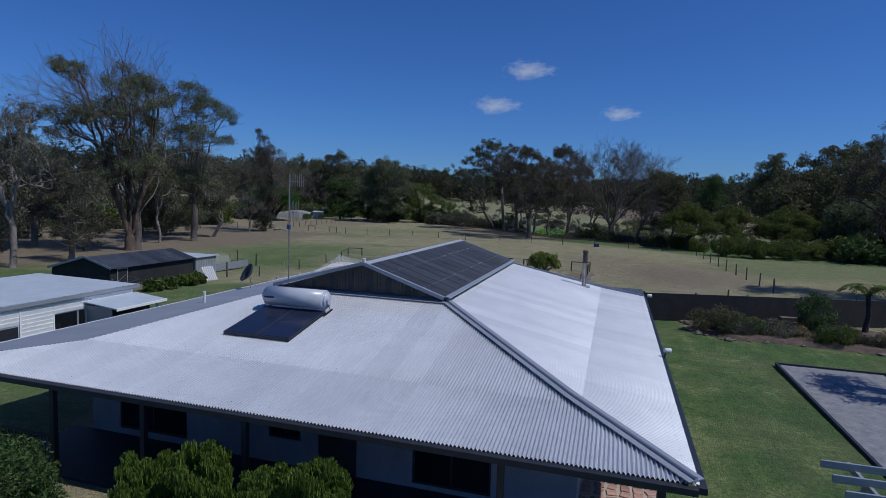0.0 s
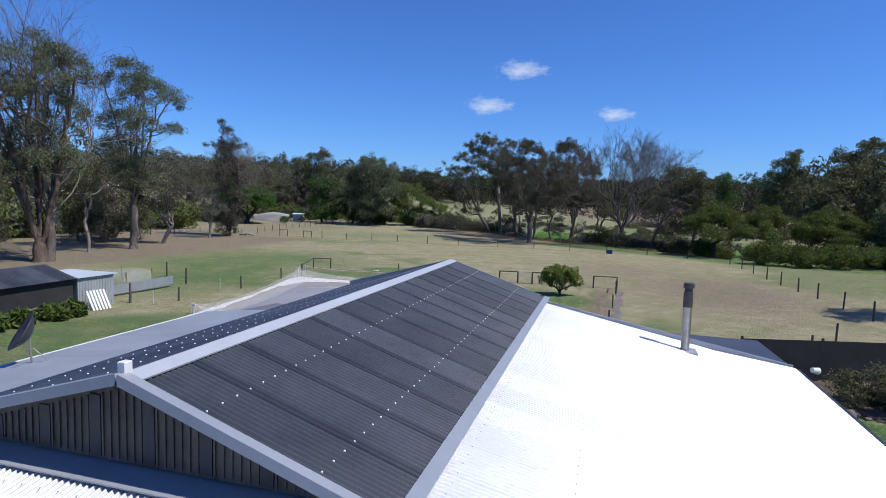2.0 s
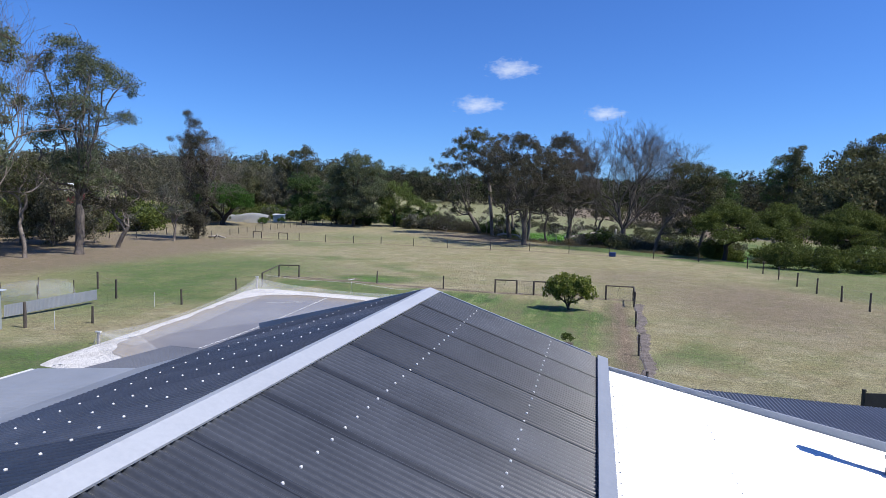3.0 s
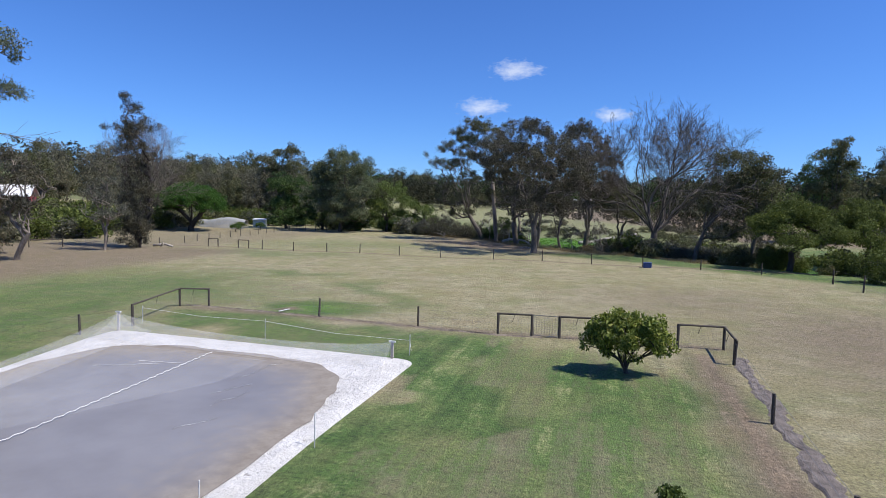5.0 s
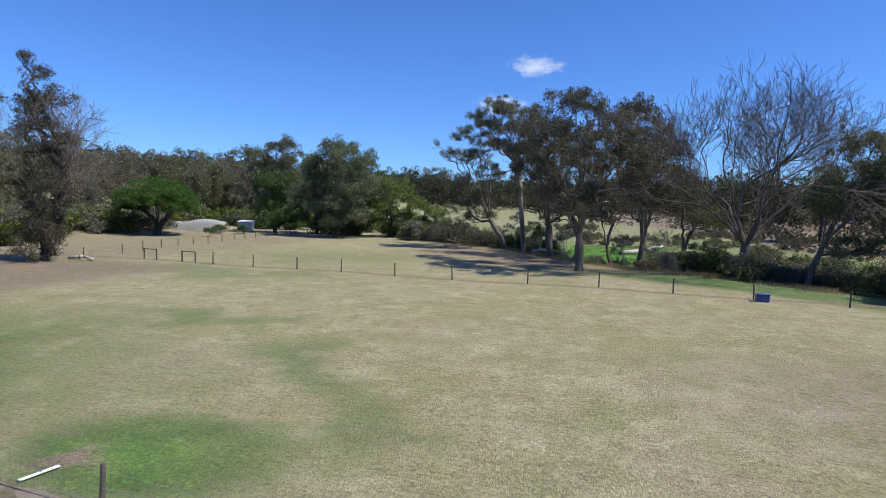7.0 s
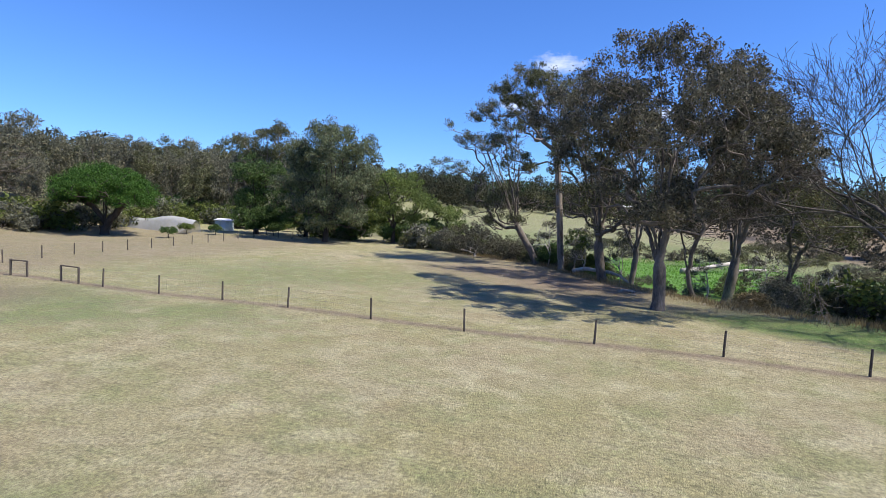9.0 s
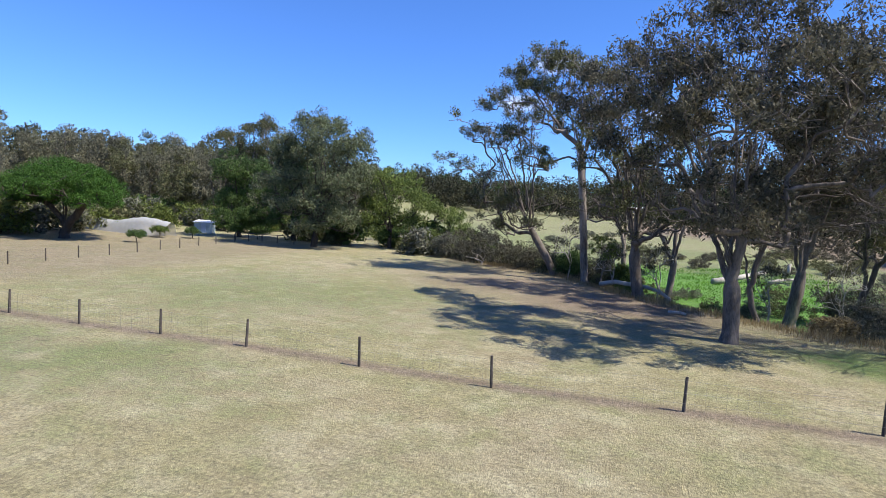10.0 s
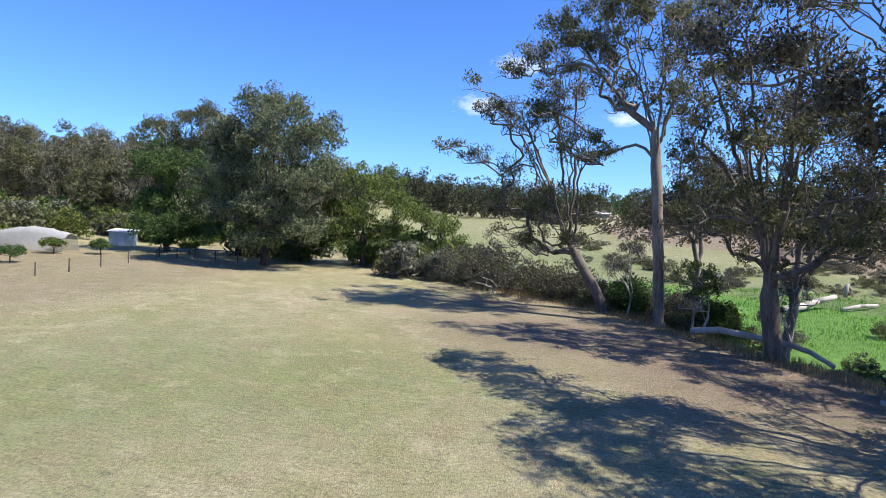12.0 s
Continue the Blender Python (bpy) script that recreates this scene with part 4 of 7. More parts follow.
rail_panel([(-22.6, 60.3), (-24.3, 65.4), (-22.7, 65.8)], "dark timber strainer corner with netting at the pond")
fence([(-22.7, 65.8), (-15.7, 65.4), (-10.2, 65.1), (-6.2, 64.8)], 0.98, "row of dark timber posts with wire netting in grass", netting=True, seed=2)
rail_panel([(-6.2, 64.8), (-4.65, 64.9)], "dark timber strainer panel with wire netting")
gate = thing("wire_gate", 0, 0, 0, "small weldmesh garden gate in a steel frame", "gate")
for a, b in (((-4.57, 64.93, 0.05), (-4.57, 64.93, 0.98)), ((-3.48, 64.93, 0.05), (-3.48, 64.93, 0.98)), ((-4.57, 64.93, 0.05), (-3.48, 64.93, 0.05)), ((-4.57, 64.93, 0.98), (-3.48, 64.93, 0.98))):
    rod("gate_frame", a, b, 0.016, STEEL, gate, sides=6)
for k in range(1, 9):
    rod("gate_bar", (-4.57 + 1.09 * k / 9, 64.93, 0.06), (-4.57 + 1.09 * k / 9, 64.93, 0.97), 0.004, STEEL, gate, sides=4)
    rod("gate_bar", (-4.57, 64.93, 0.05 + 0.93 * k / 9), (-3.48, 64.93, 0.05 + 0.93 * k / 9), 0.004, STEEL, gate, sides=4)
rail_panel([(-3.4, 64.9), (-1.75, 65.0)], "dark timber strainer panel with wire netting")
fence([(-1.75, 65.0), (1.6, 64.9)], 1.0, "short run of wire netting fence behind the fruit tree", netting=True, seed=5)
rail_panel([(1.6, 64.9), (3.45, 65.1), (3.35, 62.6)], "dark timber corner strainer with netting and gate latch")
fence([(3.35, 62.6), (3.05, 56.3), (2.8, 50.2), (2.6, 44.0), (2.4, 39.5)], 0.95, "row of timber posts with wire beside a dirt strip", seed=3)
fence([(-22.6, 60.3), (-23.25, 58.1), (-23.1, 52.5), (-23.4, 46.5)], 0.92, "dark posts and wire along the netted pond", seed=4)
fence([(-44.7, 101.8), (-42.8, 101.9), (-38.4, 101.9), (-33.9, 102.0), (-29.5, 101.9), (-24.4, 101.7), (-19.4, 101.7), (-13.3, 102.0)] + [(-7.9, 102.4), (-2.6, 102.2), (2.6, 101.6), (8.0, 100.4), (13.0, 98.5)], 1.1, "long row of timber fence posts across the paddock", seed=6, netting=True)
rail_panel([(-46.2, 101.8), (-44.7, 101.8)], "dark timber gate panel in the paddock fence", 1.05, False)
fence([(-49.2, 101.8), (-46.2, 101.8)], 1.0, "open gateway wire in the paddock fence", seed=8, wires=(0.5,))
rail_panel([(-50.6, 101.7), (-49.2, 101.8)], "dark timber gate panel in the paddock fence", 1.05, False)
fence([(-75, 100.5), (-66, 101), (-58, 101.5), (-50.6, 101.7)], 1.05, "timber posts and wire under the trees", seed=9)
fence([(-57.8, 106), (-58.8, 109.8), (-59.4, 113.2), (-59.9, 116.5), (-60.4, 119.8), (-61, 123.4), (-61.7, 127.2), (-62.3, 130.7), (-62.8, 134), (-63.4, 137.6), (-64.2, 141.5), (-65, 146)], 1.05, "row of short fence posts by the orchard", seed=10)
fence([(8.9, 41.2), (11.5, 45.5), (13.8, 49.5)], 1.2, "short leaning posts behind the screen fence", seed=11, wires=(0.5,))
fence([(18.9, 58.5), (18.8, 63.0), (18.6, 67.5), (18.4, 71.5), (18.1, 75.5), (17.9, 79.5), (17.7, 84.0), (17.5, 88.5), (17.2, 93.5)], 1.25, "row of dark fence posts along the side paddock", seed=12, r=0.065)

# grey gravel strip with a dark edging along the posts
V, F = [], []
rgs = np.random.default_rng(19)
for k in range(140):
    yy = 36.0 + 0.2 * k
    xx = 2.42 + (yy - 39.5) * 0.041
    wl, wr = 0.09 * math.sin(yy * 2.1) + rgs.normal(0, 0.04), 0.1 * math.sin(yy * 1.3 + 1) + rgs.normal(0, 0.06)
    for q in range(6):
        px = xx - 0.05 + wl + (0.62 + wr - wl) * q / 5
        V.append((px, yy, gzf(px, yy) + (-0.03 if q in (0, 5) else 0.035 + rgs.normal(0, 0.014))))
    if k:
        for q in range(5):
            F.append((6 * k - 6 + q, 6 * k - 5 + q, 6 * k + 1 + q, 6 * k + q))
STRIP = two_tone("grey_bark_chip", (0.09, 0.075, 0.068), (0.24, 0.205, 0.185), 2.5, 0.95, 40, 0.9, dist=0.04)
strip = tagged(mesh_ob("mulch_strip", V, F, STRIP), "grey mulched strip along the garden fence", "garden bed", kind="structure")

# dark soil turned up along the garden fence
V, F = [], []
for k in range(60):
    xx = -24.2 + 0.34 * k
    yy = float(np.interp(xx, (-22.7, -15.7, -10.2, -6.2), (65.8, 65.4, 65.1, 64.8))) - 0.05
    wv = 0.08 * math.sin(xx * 2.3) + 0.06 * math.sin(xx * 5.1)
    V += [(xx, yy - 0.2 + wv, gzf(xx, yy) - 0.02), (xx, yy, gzf(xx, yy) + 0.05), (xx, yy + 0.2 - wv * 0.7, gzf(xx, yy) - 0.02)]
    if k:
        for q in range(2):
            F.append((3 * k - 3 + q, 3 * k + q, 3 * k + 1 + q, 3 * k - 2 + q))
SOIL = two_tone("turned_dark_soil", (0.11, 0.088, 0.07), (0.3, 0.25, 0.19), 2.0, 1.0, 30, 0.9, dist=0.05)
tagged(mesh_ob("soil_strip", V, F, SOIL), "strip of dark turned soil under the garden fence", "soil", kind="structure")
offcut = thing("timber_offcut", -18.16, 66.1, 0.06, "short white painted timber offcut on dark soil", "offcut", turn=79)
boxed("board", -0.4, 0.4, -0.05, 0.05, 0, 0.03, WHITE, offcut)

# black screen fence
screen = thing("screen_fence", 0, 0, 0, "black shade-cloth screen fence on posts", "fence")
spts = [(7.6, 40.6), (10.6, 41.5), (13.6, 42.4), (16.8, 43.6), (20.2, 45.0), (23.6, 46.6), (25.0, 42.5), (26.0, 38.0), (27.0, 33.0)]
for a, b in zip(spts[:-1], spts[1:]):
    bar("screen_panel", (a[0], a[1], gzf(*a) + 0.86), (b[0], b[1], gzf(*b) + 0.86), 0.02, 1.66, SHADE, screen)
for p in spts:
    rod("post", (p[0], p[1] + 0.05, gzf(*p) - 0.1), (p[0], p[1] + 0.05, gzf(*p) + 1.78), 0.05, WOOD, screen)


# ---- netted pond ----
def rounded(cx, cy, rx, ry, power, n=72):
    out = []
    for k in range(n):
        a = 2 * math.pi * k / n
        c, s = math.cos(a), math.sin(a)
        out.append((cx + rx * math.copysign(abs(c) ** (2 / power), c), cy + ry * math.copysign(abs(s) ** (2 / power), s)))
    return out


def sheet_from_rings(name, rings, material, parent=None, label="", smooth=True):
    n = len(rings[0])
    V = [p for r in rings for p in r]
    F = []
    for i in range(len(rings) - 1):
        for k in range(n):
            k2 = (k + 1) % n
            F.append((i * n + k, i * n + k2, (i + 1) * n + k2, (i + 1) * n + k))
    F.append(tuple(range((len(rings) - 1) * n, len(rings) * n)))
    return mesh_ob(name, V, F, material, parent, label, smooth)


rng = np.random.default_rng(5)
PX0, PX1, PY0, PY1 = -22.8, -8.35, 39.5, 59.4
pcx, pcy, prx, pry = (PX0 + PX1) / 2, (PY0 + PY1) / 2, (PX1 - PX0) / 2, (PY1 - PY0) / 2


def lean_in(px, py):
    """The pond narrows towards the house: its far side from the lawn runs aslant."""
    u = (px - PX1) / (PX0 - PX1)
    return PX1 + (float(np.interp(py, (39.5, 49.2, 59.4), (-18.7, -20.7, -22.8))) - PX1) * u


def pond_rings(cx, cy, rx, ry, power, z, jit=0.0, fill=(0.85, 0.65, 0.45, 0.25, 0.08)):
    out = []
    for q in (1.0,) + tuple(fill):
        out.append([(lean_in(px, py) + jit * q * (1.6 * math.sin(py * 1.9 + px) + math.sin(py * 4.7 + 2)), py + jit * q * (1.6 * math.sin(px * 2.1 + py) + math.sin(px * 5.3))) for px, py in rounded(cx, cy, rx * q, ry * q, power, 120)])
    return [[(px, py, gzf(px, py) + z) for px, py in r] for r in out]


outer = pond_rings(pcx, pcy, prx, pry, 34, -0.01, 0.025, ())
lip = pond_rings(pcx, pcy, prx - 0.3, pry - 0.3, 26, 0.06, 0.03, ())
sand = sheet_from_rings("sand_bank", outer + lip + pond_rings(pcx, pcy, prx - 0.7, pry - 0.7, 6, 0.07, 0.05), SAND)
tagged(sand, "white sandy rim of a netted pond bed", "sand", kind="structure")
BED_FILL = (0.96, 0.92, 0.87, 0.8, 0.65, 0.45, 0.25, 0.08)
bed = sheet_from_rings("pond_bed", pond_rings(pcx - 0.1, 49.3, 6.5, 8.45, 3.4, 0.09, 0.05, BED_FILL), MUD)
rim = bed.data.attributes.new("rim", "FLOAT", "POINT")
rim.data.foreach_set("value", np.repeat(np.array((1.0, 0.9, 0.72, 0.5, 0.28, 0.1, 0, 0, 0), np.float32), 120))
tagged(bed, "wet grey clay of the drained pond, brown along its rim", "pond", kind="structure")


def net_build(nt, b):
    tr = nt.nodes.new("ShaderNodeBsdfTransparent")
    ms = nt.nodes.new("ShaderNodeMixShader")
    f = noise_tex(nt, 2.0, 3)
    nt.links.new(mth(nt, "ADD", mth(nt, "MULTIPLY", f, 0.16), 0.06), ms.inputs[0])
    nt.links.new(tr.outputs[0], ms.inputs[1])
    nt.links.new(b.outputs[0], ms.inputs[2])
    nt.links.new(ms.outputs[0], nt.nodes["Material Output"].inputs[0])


NET = mat("white_net", net_build, base_color=(0.75, 0.75, 0.75, 1), roughness=0.9)
NETFOLD = mat("white_net_double", lambda nt, bs: (net_build(nt, bs), [setattr_value(n, 0.0) for n in nt.nodes if n.type == "MATH" and abs(n.inputs[1].default_value - 0.06) < 1e-4]), base_color=(0.75, 0.75, 0.75, 1), roughness=0.9)
net = thing("bird_net", 0, 0, 0, "fine white bird netting draped over corner posts", "net")


def skirt(a, b, ha, hb, inward, n=30):
    V, F = [], []
    for k in range(n + 1):
        s = k / n
        px, py = a[0] + (b[0] - a[0]) * s, a[1] + (b[1] - a[1]) * s
        g0 = gzf(px, py)
        sag = 4 * s * (1 - s)
        h = (ha * (1 - s) + hb * s) * (1 - 0.62 * sag ** 0.7)
        for j in range(7):
            q = j / 6
            V.append((px + inward[0] * q * 1.9, py + inward[1] * q * 1.9, g0 + 0.13 + (h - 0.13) * (1 - q) ** 2.2))
        V.append((px - inward[0] * 0.35, py - inward[1] * 0.35, g0 + 0.02))
    for k in range(n):
        for j in range(6):
            F.append((k * 8 + j, k * 8 + j + 1, k * 8 + j + 9, k * 8 + j + 8))
        F.append((k * 8 + 7, k * 8, k * 8 + 8, k * 8 + 15))
    return mesh_ob("net_side", V, F, NET, net, smooth=True)


c1, c2, c3, c4 = (-22.4, 59.3), (-9.3, 59.1), (-8.7, 41.0), (-19.4, 43.0)
skirt(c1, c2, 0.85, 0.72, (0.1, -1))
skirt(c1, c4, 0.85, 0.55, (1, 0))
skirt(c4, (-15, 40.0), 0.55, 0.3, (0, 1))
for (px, py), h in ((c1, 0.85), (c2, 0.72), (c4, 0.55)):
    bar("net_post", (px, py, gzf(px, py)), (px, py + 0.02, gzf(px, py) + h), 0.09, 0.09, GREYWOOD, net, up=(0, 1, 0))
    bar("post_cap", (px - 0.13, py, gzf(px, py) + h), (px + 0.13, py, gzf(px, py) + h), 0.09, 0.05, WHITE, net)
seam = bmesh.new()
prev = None
for k in range(140):
    s = k / 139
    p = (-15.9 + 1.25 * s + 0.045 * math.sin(k * 1.9), 57.2 - 16.4 * s, 0.14 + gzf(-15.9 + 1.25 * s, 57.2 - 16.4 * s))
    if prev:
        tube(seam, prev, p, 0.011, sides=4, cap=False)
    prev = p
V, F = [], []
for k in range(25):
    yy = 44.0 + 13.0 * k / 24
    xa, xb = lean_in(-21.6, yy), -18.9 + (yy - 44.0) * 0.54
    xb = min(xb, -13.4)
    for q in range(9):
        xx = xa + (max(xb, xa + 0.1) - xa) * q / 8
        V.append((xx, yy, gzf(xx, yy) + 0.115))
    if k:
        for q in range(8):
            a = 9 * k + q
            F.append((a - 9, a - 8, a + 1, a))
mesh_ob("net_fold", V, F, NETFOLD, net)
part("net_seam", seam, WHITE, net, "wavy white seam")
rgc = np.random.default_rng(9)
for k, (px, py, ang, L) in enumerate(((-13.2, 54.6, 1.5, 2.6), (-12.9, 53.2, 0.9, 1.4), (-12.2, 52.3, 1.7, 1.6), (-17.6, 55.4, 0.4, 1.8), (-18.6, 54.4, 0.45, 2.2), (-12.0, 50.6, 1.3, 1.2))):
    line, a = [], ang
    for q in range(14):
        line.append((px, py, gzf(px, py) + 0.112))
        a += rgc.normal(0, 0.4)
        a += (ang - a) * 0.3
        px, py = px + math.cos(a) * L / 13, py + math.sin(a) * L / 13
    mesh_ob("loose_thread", *wire_run(line, 0.008), WHITE, net)
for px, py in ((-8.9, 60.0), (-8.2, 50.9), (-8.5, 47.2), (-8.7, 43.3), (-15.6, 60.3), (-22.6, 60.9), (-24.0, 51.3), (-23.6, 44.6)):
    st = thing("electric_fence_stake", px, py, gzf(px, py), "thin white plastic electric-fence stake in grass", "stake", "white stakes round the pond")
    rod("rod", (0, 0, -0.1), (0.01, 0, 0.85), 0.014, WHITE, st, sides=6)

TAPE = thing("electric_tape", 0, 0, 0, "thin white electric tape strung between plastic stakes", "tape")
run = [(-22.6, 60.9, 0.75), (-19.1, 60.6, 0.62), (-15.6, 60.3, 0.75), (-12.2, 60.1, 0.58), (-8.9, 60.0, 0.6), (-8.7, 59.6, 0.3)]
mesh_ob("tape", *wire_run([(a, b, c + gzf(a, b)) for a, b, c in run], 0.009), WHITE, TAPE)

# ---- garden on the sunny side ----
court = thing("gravel_court", 0, 0, 0, "grey gravel bowls court edged with dark sleepers", "court")
g3 = gzf(14, 25)
boxed("gravel", 12.95, 17.0, 18, 32.5, g3 - 0.1, g3 + 0.04, GRAVEL, court, bevel=0)
for a, b in (((12.9, 17.95), (12.9, 32.55)), ((12.9, 32.55), (17.05, 32.55)), ((17.05, 32.55), (17.05, 17.95))):
    bar("sleeper_edging", (a[0], a[1], g3 + 0.04), (b[0], b[1], g3 + 0.04), 0.1, 0.16, DARK, court)
BALL = two_tone("bowl_ball", (0.3, 0.3, 0.3), (0.5, 0.48, 0.46), 5, 0.4, 40, 0.05)
for px, py in ((14.2, 29.9), (14.6, 29.7), (14.9, 29.6), (15.2, 30.2), (14.5, 28.6)):
    bm = bmesh.new()
    bmesh.ops.create_icosphere(bm, subdivisions=2, radius=0.05, matrix=Matrix.Translation((px, py, g3 + 0.09)))
    tagged(part("bowling_ball", bm, BALL, None, "small pale metal ball lying on the gravel court", True), category="ball", group="balls on the court")

# mulched bed with rocks
mb = [(px, py, gzf(px, py) + 0.0) for px, py in rounded(16.5, 40.2, 6.6, 3.4, 3.0, 60)]
mb = [(px + 0.25 * math.sin(k * 0.9), py + 0.35 * math.sin(k * 0.63), z + 0.01) for k, (px, py, z) in enumerate(mb)]
mbi = [(16.5 + (px - 16.5) * 0.9, 40.2 + (py - 40.2) * 0.88, z + 0.16) for px, py, z in mb]
tagged(sheet_from_rings("mulch_bed", [mb, mbi], MULCH), "dark mulched garden bed edged with rocks", "garden bed", kind="structure")


def rock(px, py, s, seed):
    rg = np.random.default_rng(seed)
    bm = bmesh.new()
    bmesh.ops.create_icosphere(bm, subdivisions=2, radius=s)
    for v in bm.verts:
        v.co *= 1 + 0.6 * noise.noise(v.co * (1.1 / s) + Vector((seed * 3.1, 0, 0)))
        v.co.z *= 0.6
    ob = part("rock", bm, STONE, None, "rough reddish-brown rock edging the garden bed", False)
    ob.matrix_basis = pose(px, py, gzf(px, py) + s * 0.25, 0, 0, rg.random() * 360)
    return tagged(ob, category="rock", group="rocks round the bed")


for k, (px, py, z) in enumerate(mb):
    if py < 41.5 and k % 7 != 3:
        rock(px + random.gauss(0, 0.12), py + random.gauss(0, 0.12), 0.09 + 0.15 * random.random() ** 1.5, 100 + k)

for k in range(26):
    rock(13.0 + 7.6 * random.random(), 38.2 + 4.2 * random.random(), 0.08 + 0.16 * random.random() ** 2, 300 + k)
for k in range(9):
    px, py = 13.2 + 7.0 * random.random(), 38.4 + 3.6 * random.random()
    shrub("bed_plant", px, py, 320 + k, [(0, 0, 0.3, 0.4, 0.4, 0.3)], 10, (L_GREY, L_STRAW, L_DARK)[k % 3], "small tufted plant among rocks in the garden bed", group="tufted plants in the bed", per=70, size=0.09, clump=(0.14, 0.26))
for k in range(16):
    px, py = 13.6 + 7.4 * random.random(), 37.9 + 4.2 * random.random()
    w = 0.4 + 0.35 * random.random()
    shrub("bed_plant", px, py, 340 + k, [(0, 0, 0.28, w, w * 0.9, 0.3)], 16, (L_GUMB, L_STRAW, L_WOODG, L_GREY)[k % 4], "low dry brownish plant spreading in the garden bed", group="dry plants in the bed", per=80, size=0.09, clump=(0.16, 0.3))
for k, (px, py, w, h) in enumerate(((15.7, 42.6, 1.5, 0.3), (16.0, 42.7, 1.0, 0.55), (18.3, 42.4, 1.2, 0.3), (14.2, 42.2, 0.9, 0.22))):
    bm = bmesh.new()
    bmesh.ops.create_cube(bm, size=1)
    bmesh.ops.bevel(bm, geom=bm.edges[:], offset=0.12, segments=2, profile=0.6)
    for v in bm.verts:
        v.co = Vector((v.co.x * w, v.co.y * 0.5, (v.co.z + 0.5) * h)) + 0.05 * noise.noise_vector(v.co * 2.2 + Vector((k * 5.0, 0, 0)))
    ob = part("ledge_stone", bm, STONE, None, "long flat stone laid as a ledge in the garden bed", False)
    ob.matrix_basis = pose(px, py, gzf(px, py) + 0.05, 0, 0, (-3, 5, -8, 12)[k])
    tagged(ob, category="rock", group="ledge stones in the bed")
shrub("grey_shrub", 11.3, 38.6, 1, [(0, 0, 0.8, 1.25, 1.0, 0.7), (0.9, 0.3, 0.75, 0.8, 0.8, 0.6)], 60, L_GUM, "grey-green round shrub in the garden bed", per=160, size=0.11)
shrub("lavender_shrub", 12.6, 38.2, 2, [(0, 0, 0.45, 0.7, 0.7, 0.4)], 20, L_GREY, "silvery low shrub in the garden bed", per=140, size=0.09)
shrub("dark_shrub", 13.3, 39.0, 3, [(0, 0, 0.5, 0.75, 0.7, 0.5)], 22, L_DARK, "dark green low shrub in the garden bed", per=140, size=0.1)
shrub("lavender_shrub", 14.4, 39.2, 4, [(0, 0, 0.45, 0.8, 0.7, 0.4)], 20, L_GREY, "silvery low shrub in the garden bed", per=140, size=0.09)
shrub("tall_shrub", 16.7, 40.6, 5, [(0, 0, 1.3, 0.95, 0.9, 1.1)], 40, L_DARK, "tall loose dark shrub in the garden bed", per=90, size=0.13)
shrub("bright_shrub", 17.0, 37.8, 6, [(0, 0, 0.6, 0.9, 0.8, 0.5)], 26, L_BRIGHT, "yellow-green shrub in the garden bed", per=140, size=0.11)
shrub("bright_shrub", 20.0, 38.0, 7, [(0, 0, 0.7, 1.2, 1.0, 0.6)], 26, L_STRAW, "brownish grass clump in the garden bed", per=140, size=0.12)

# tree fern with arching fronds
fern = thing("tree_fern", 19.7, 42.2, gzf(19.7, 42.2), "tree fern with a dark trunk and arching fronds", "tree")
bm = bmesh.new()
tube(bm, (0, 0, -0.1), (0.15, 0, 1.2), 0.17, 0.14, 10)
tube(bm, (0.15, 0, 1.2), (0.05, 0.1, 2.3), 0.14, 0.12, 10)
part("trunk", bm, BARKD, fern)
V, F = [], []
rg = np.random.default_rng(8)
for k in range(17):
    a = 2 * math.pi * k / 17 + rg.normal(0, 0.12)
    L = 1.15 + rg.random() * 0.4
    prevc = None
    for j in range(1, 15):
        s = j / 14
        cx, cy, cz = math.cos(a) * L * s, math.sin(a) * L * s, 2.3 + 0.75 * math.sin(s * 2.2) - 0.4 * s * s
        wdt = 0.3 * math.sin(math.pi * min(1, s * 0.9 + 0.08))
        for sd in (-1, 1):
            dx, dy = -math.sin(a) * sd, math.cos(a) * sd
            i0 = len(V)
            V += [(cx, cy, cz), (cx + dx * wdt + math.cos(a) * 0.12, cy + dy * wdt + math.sin(a) * 0.12, cz - 0.10), (cx + dx * wdt + math.cos(a) * 0.05, cy + dy * wdt + math.sin(a) * 0.05, cz - 0.12), (cx - math.cos(a) * 0.1, cy - math.sin(a) * 0.1, cz)]
            F.append((i0, i0 + 1, i0 + 2, i0 + 3))
mesh_ob("fronds", V, F, L_BRIGHT, fern)

# pergola corner by the lawn
perg = thing("pergola", 0, 0, 0, "blue-grey painted timber pergola beside the lawn", "pergola")
for k in range(5):
    yy = 16.6 - 0.62 * k
    bar("rafter", (9.7, yy, 2.45), (14, yy + 0.1, 2.45), 0.05, 0.14, FLASH, perg)
bar("plate", (10.3, 17.0, 2.33), (10.3, 12.5, 2.33), 0.06, 0.12, FLASH, perg)
for yy in (16.2, 13.0):
    boxed("post", 10.25, 10.35, yy - 0.05, yy + 0.05, 0.2, 2.3, FLASH, perg)

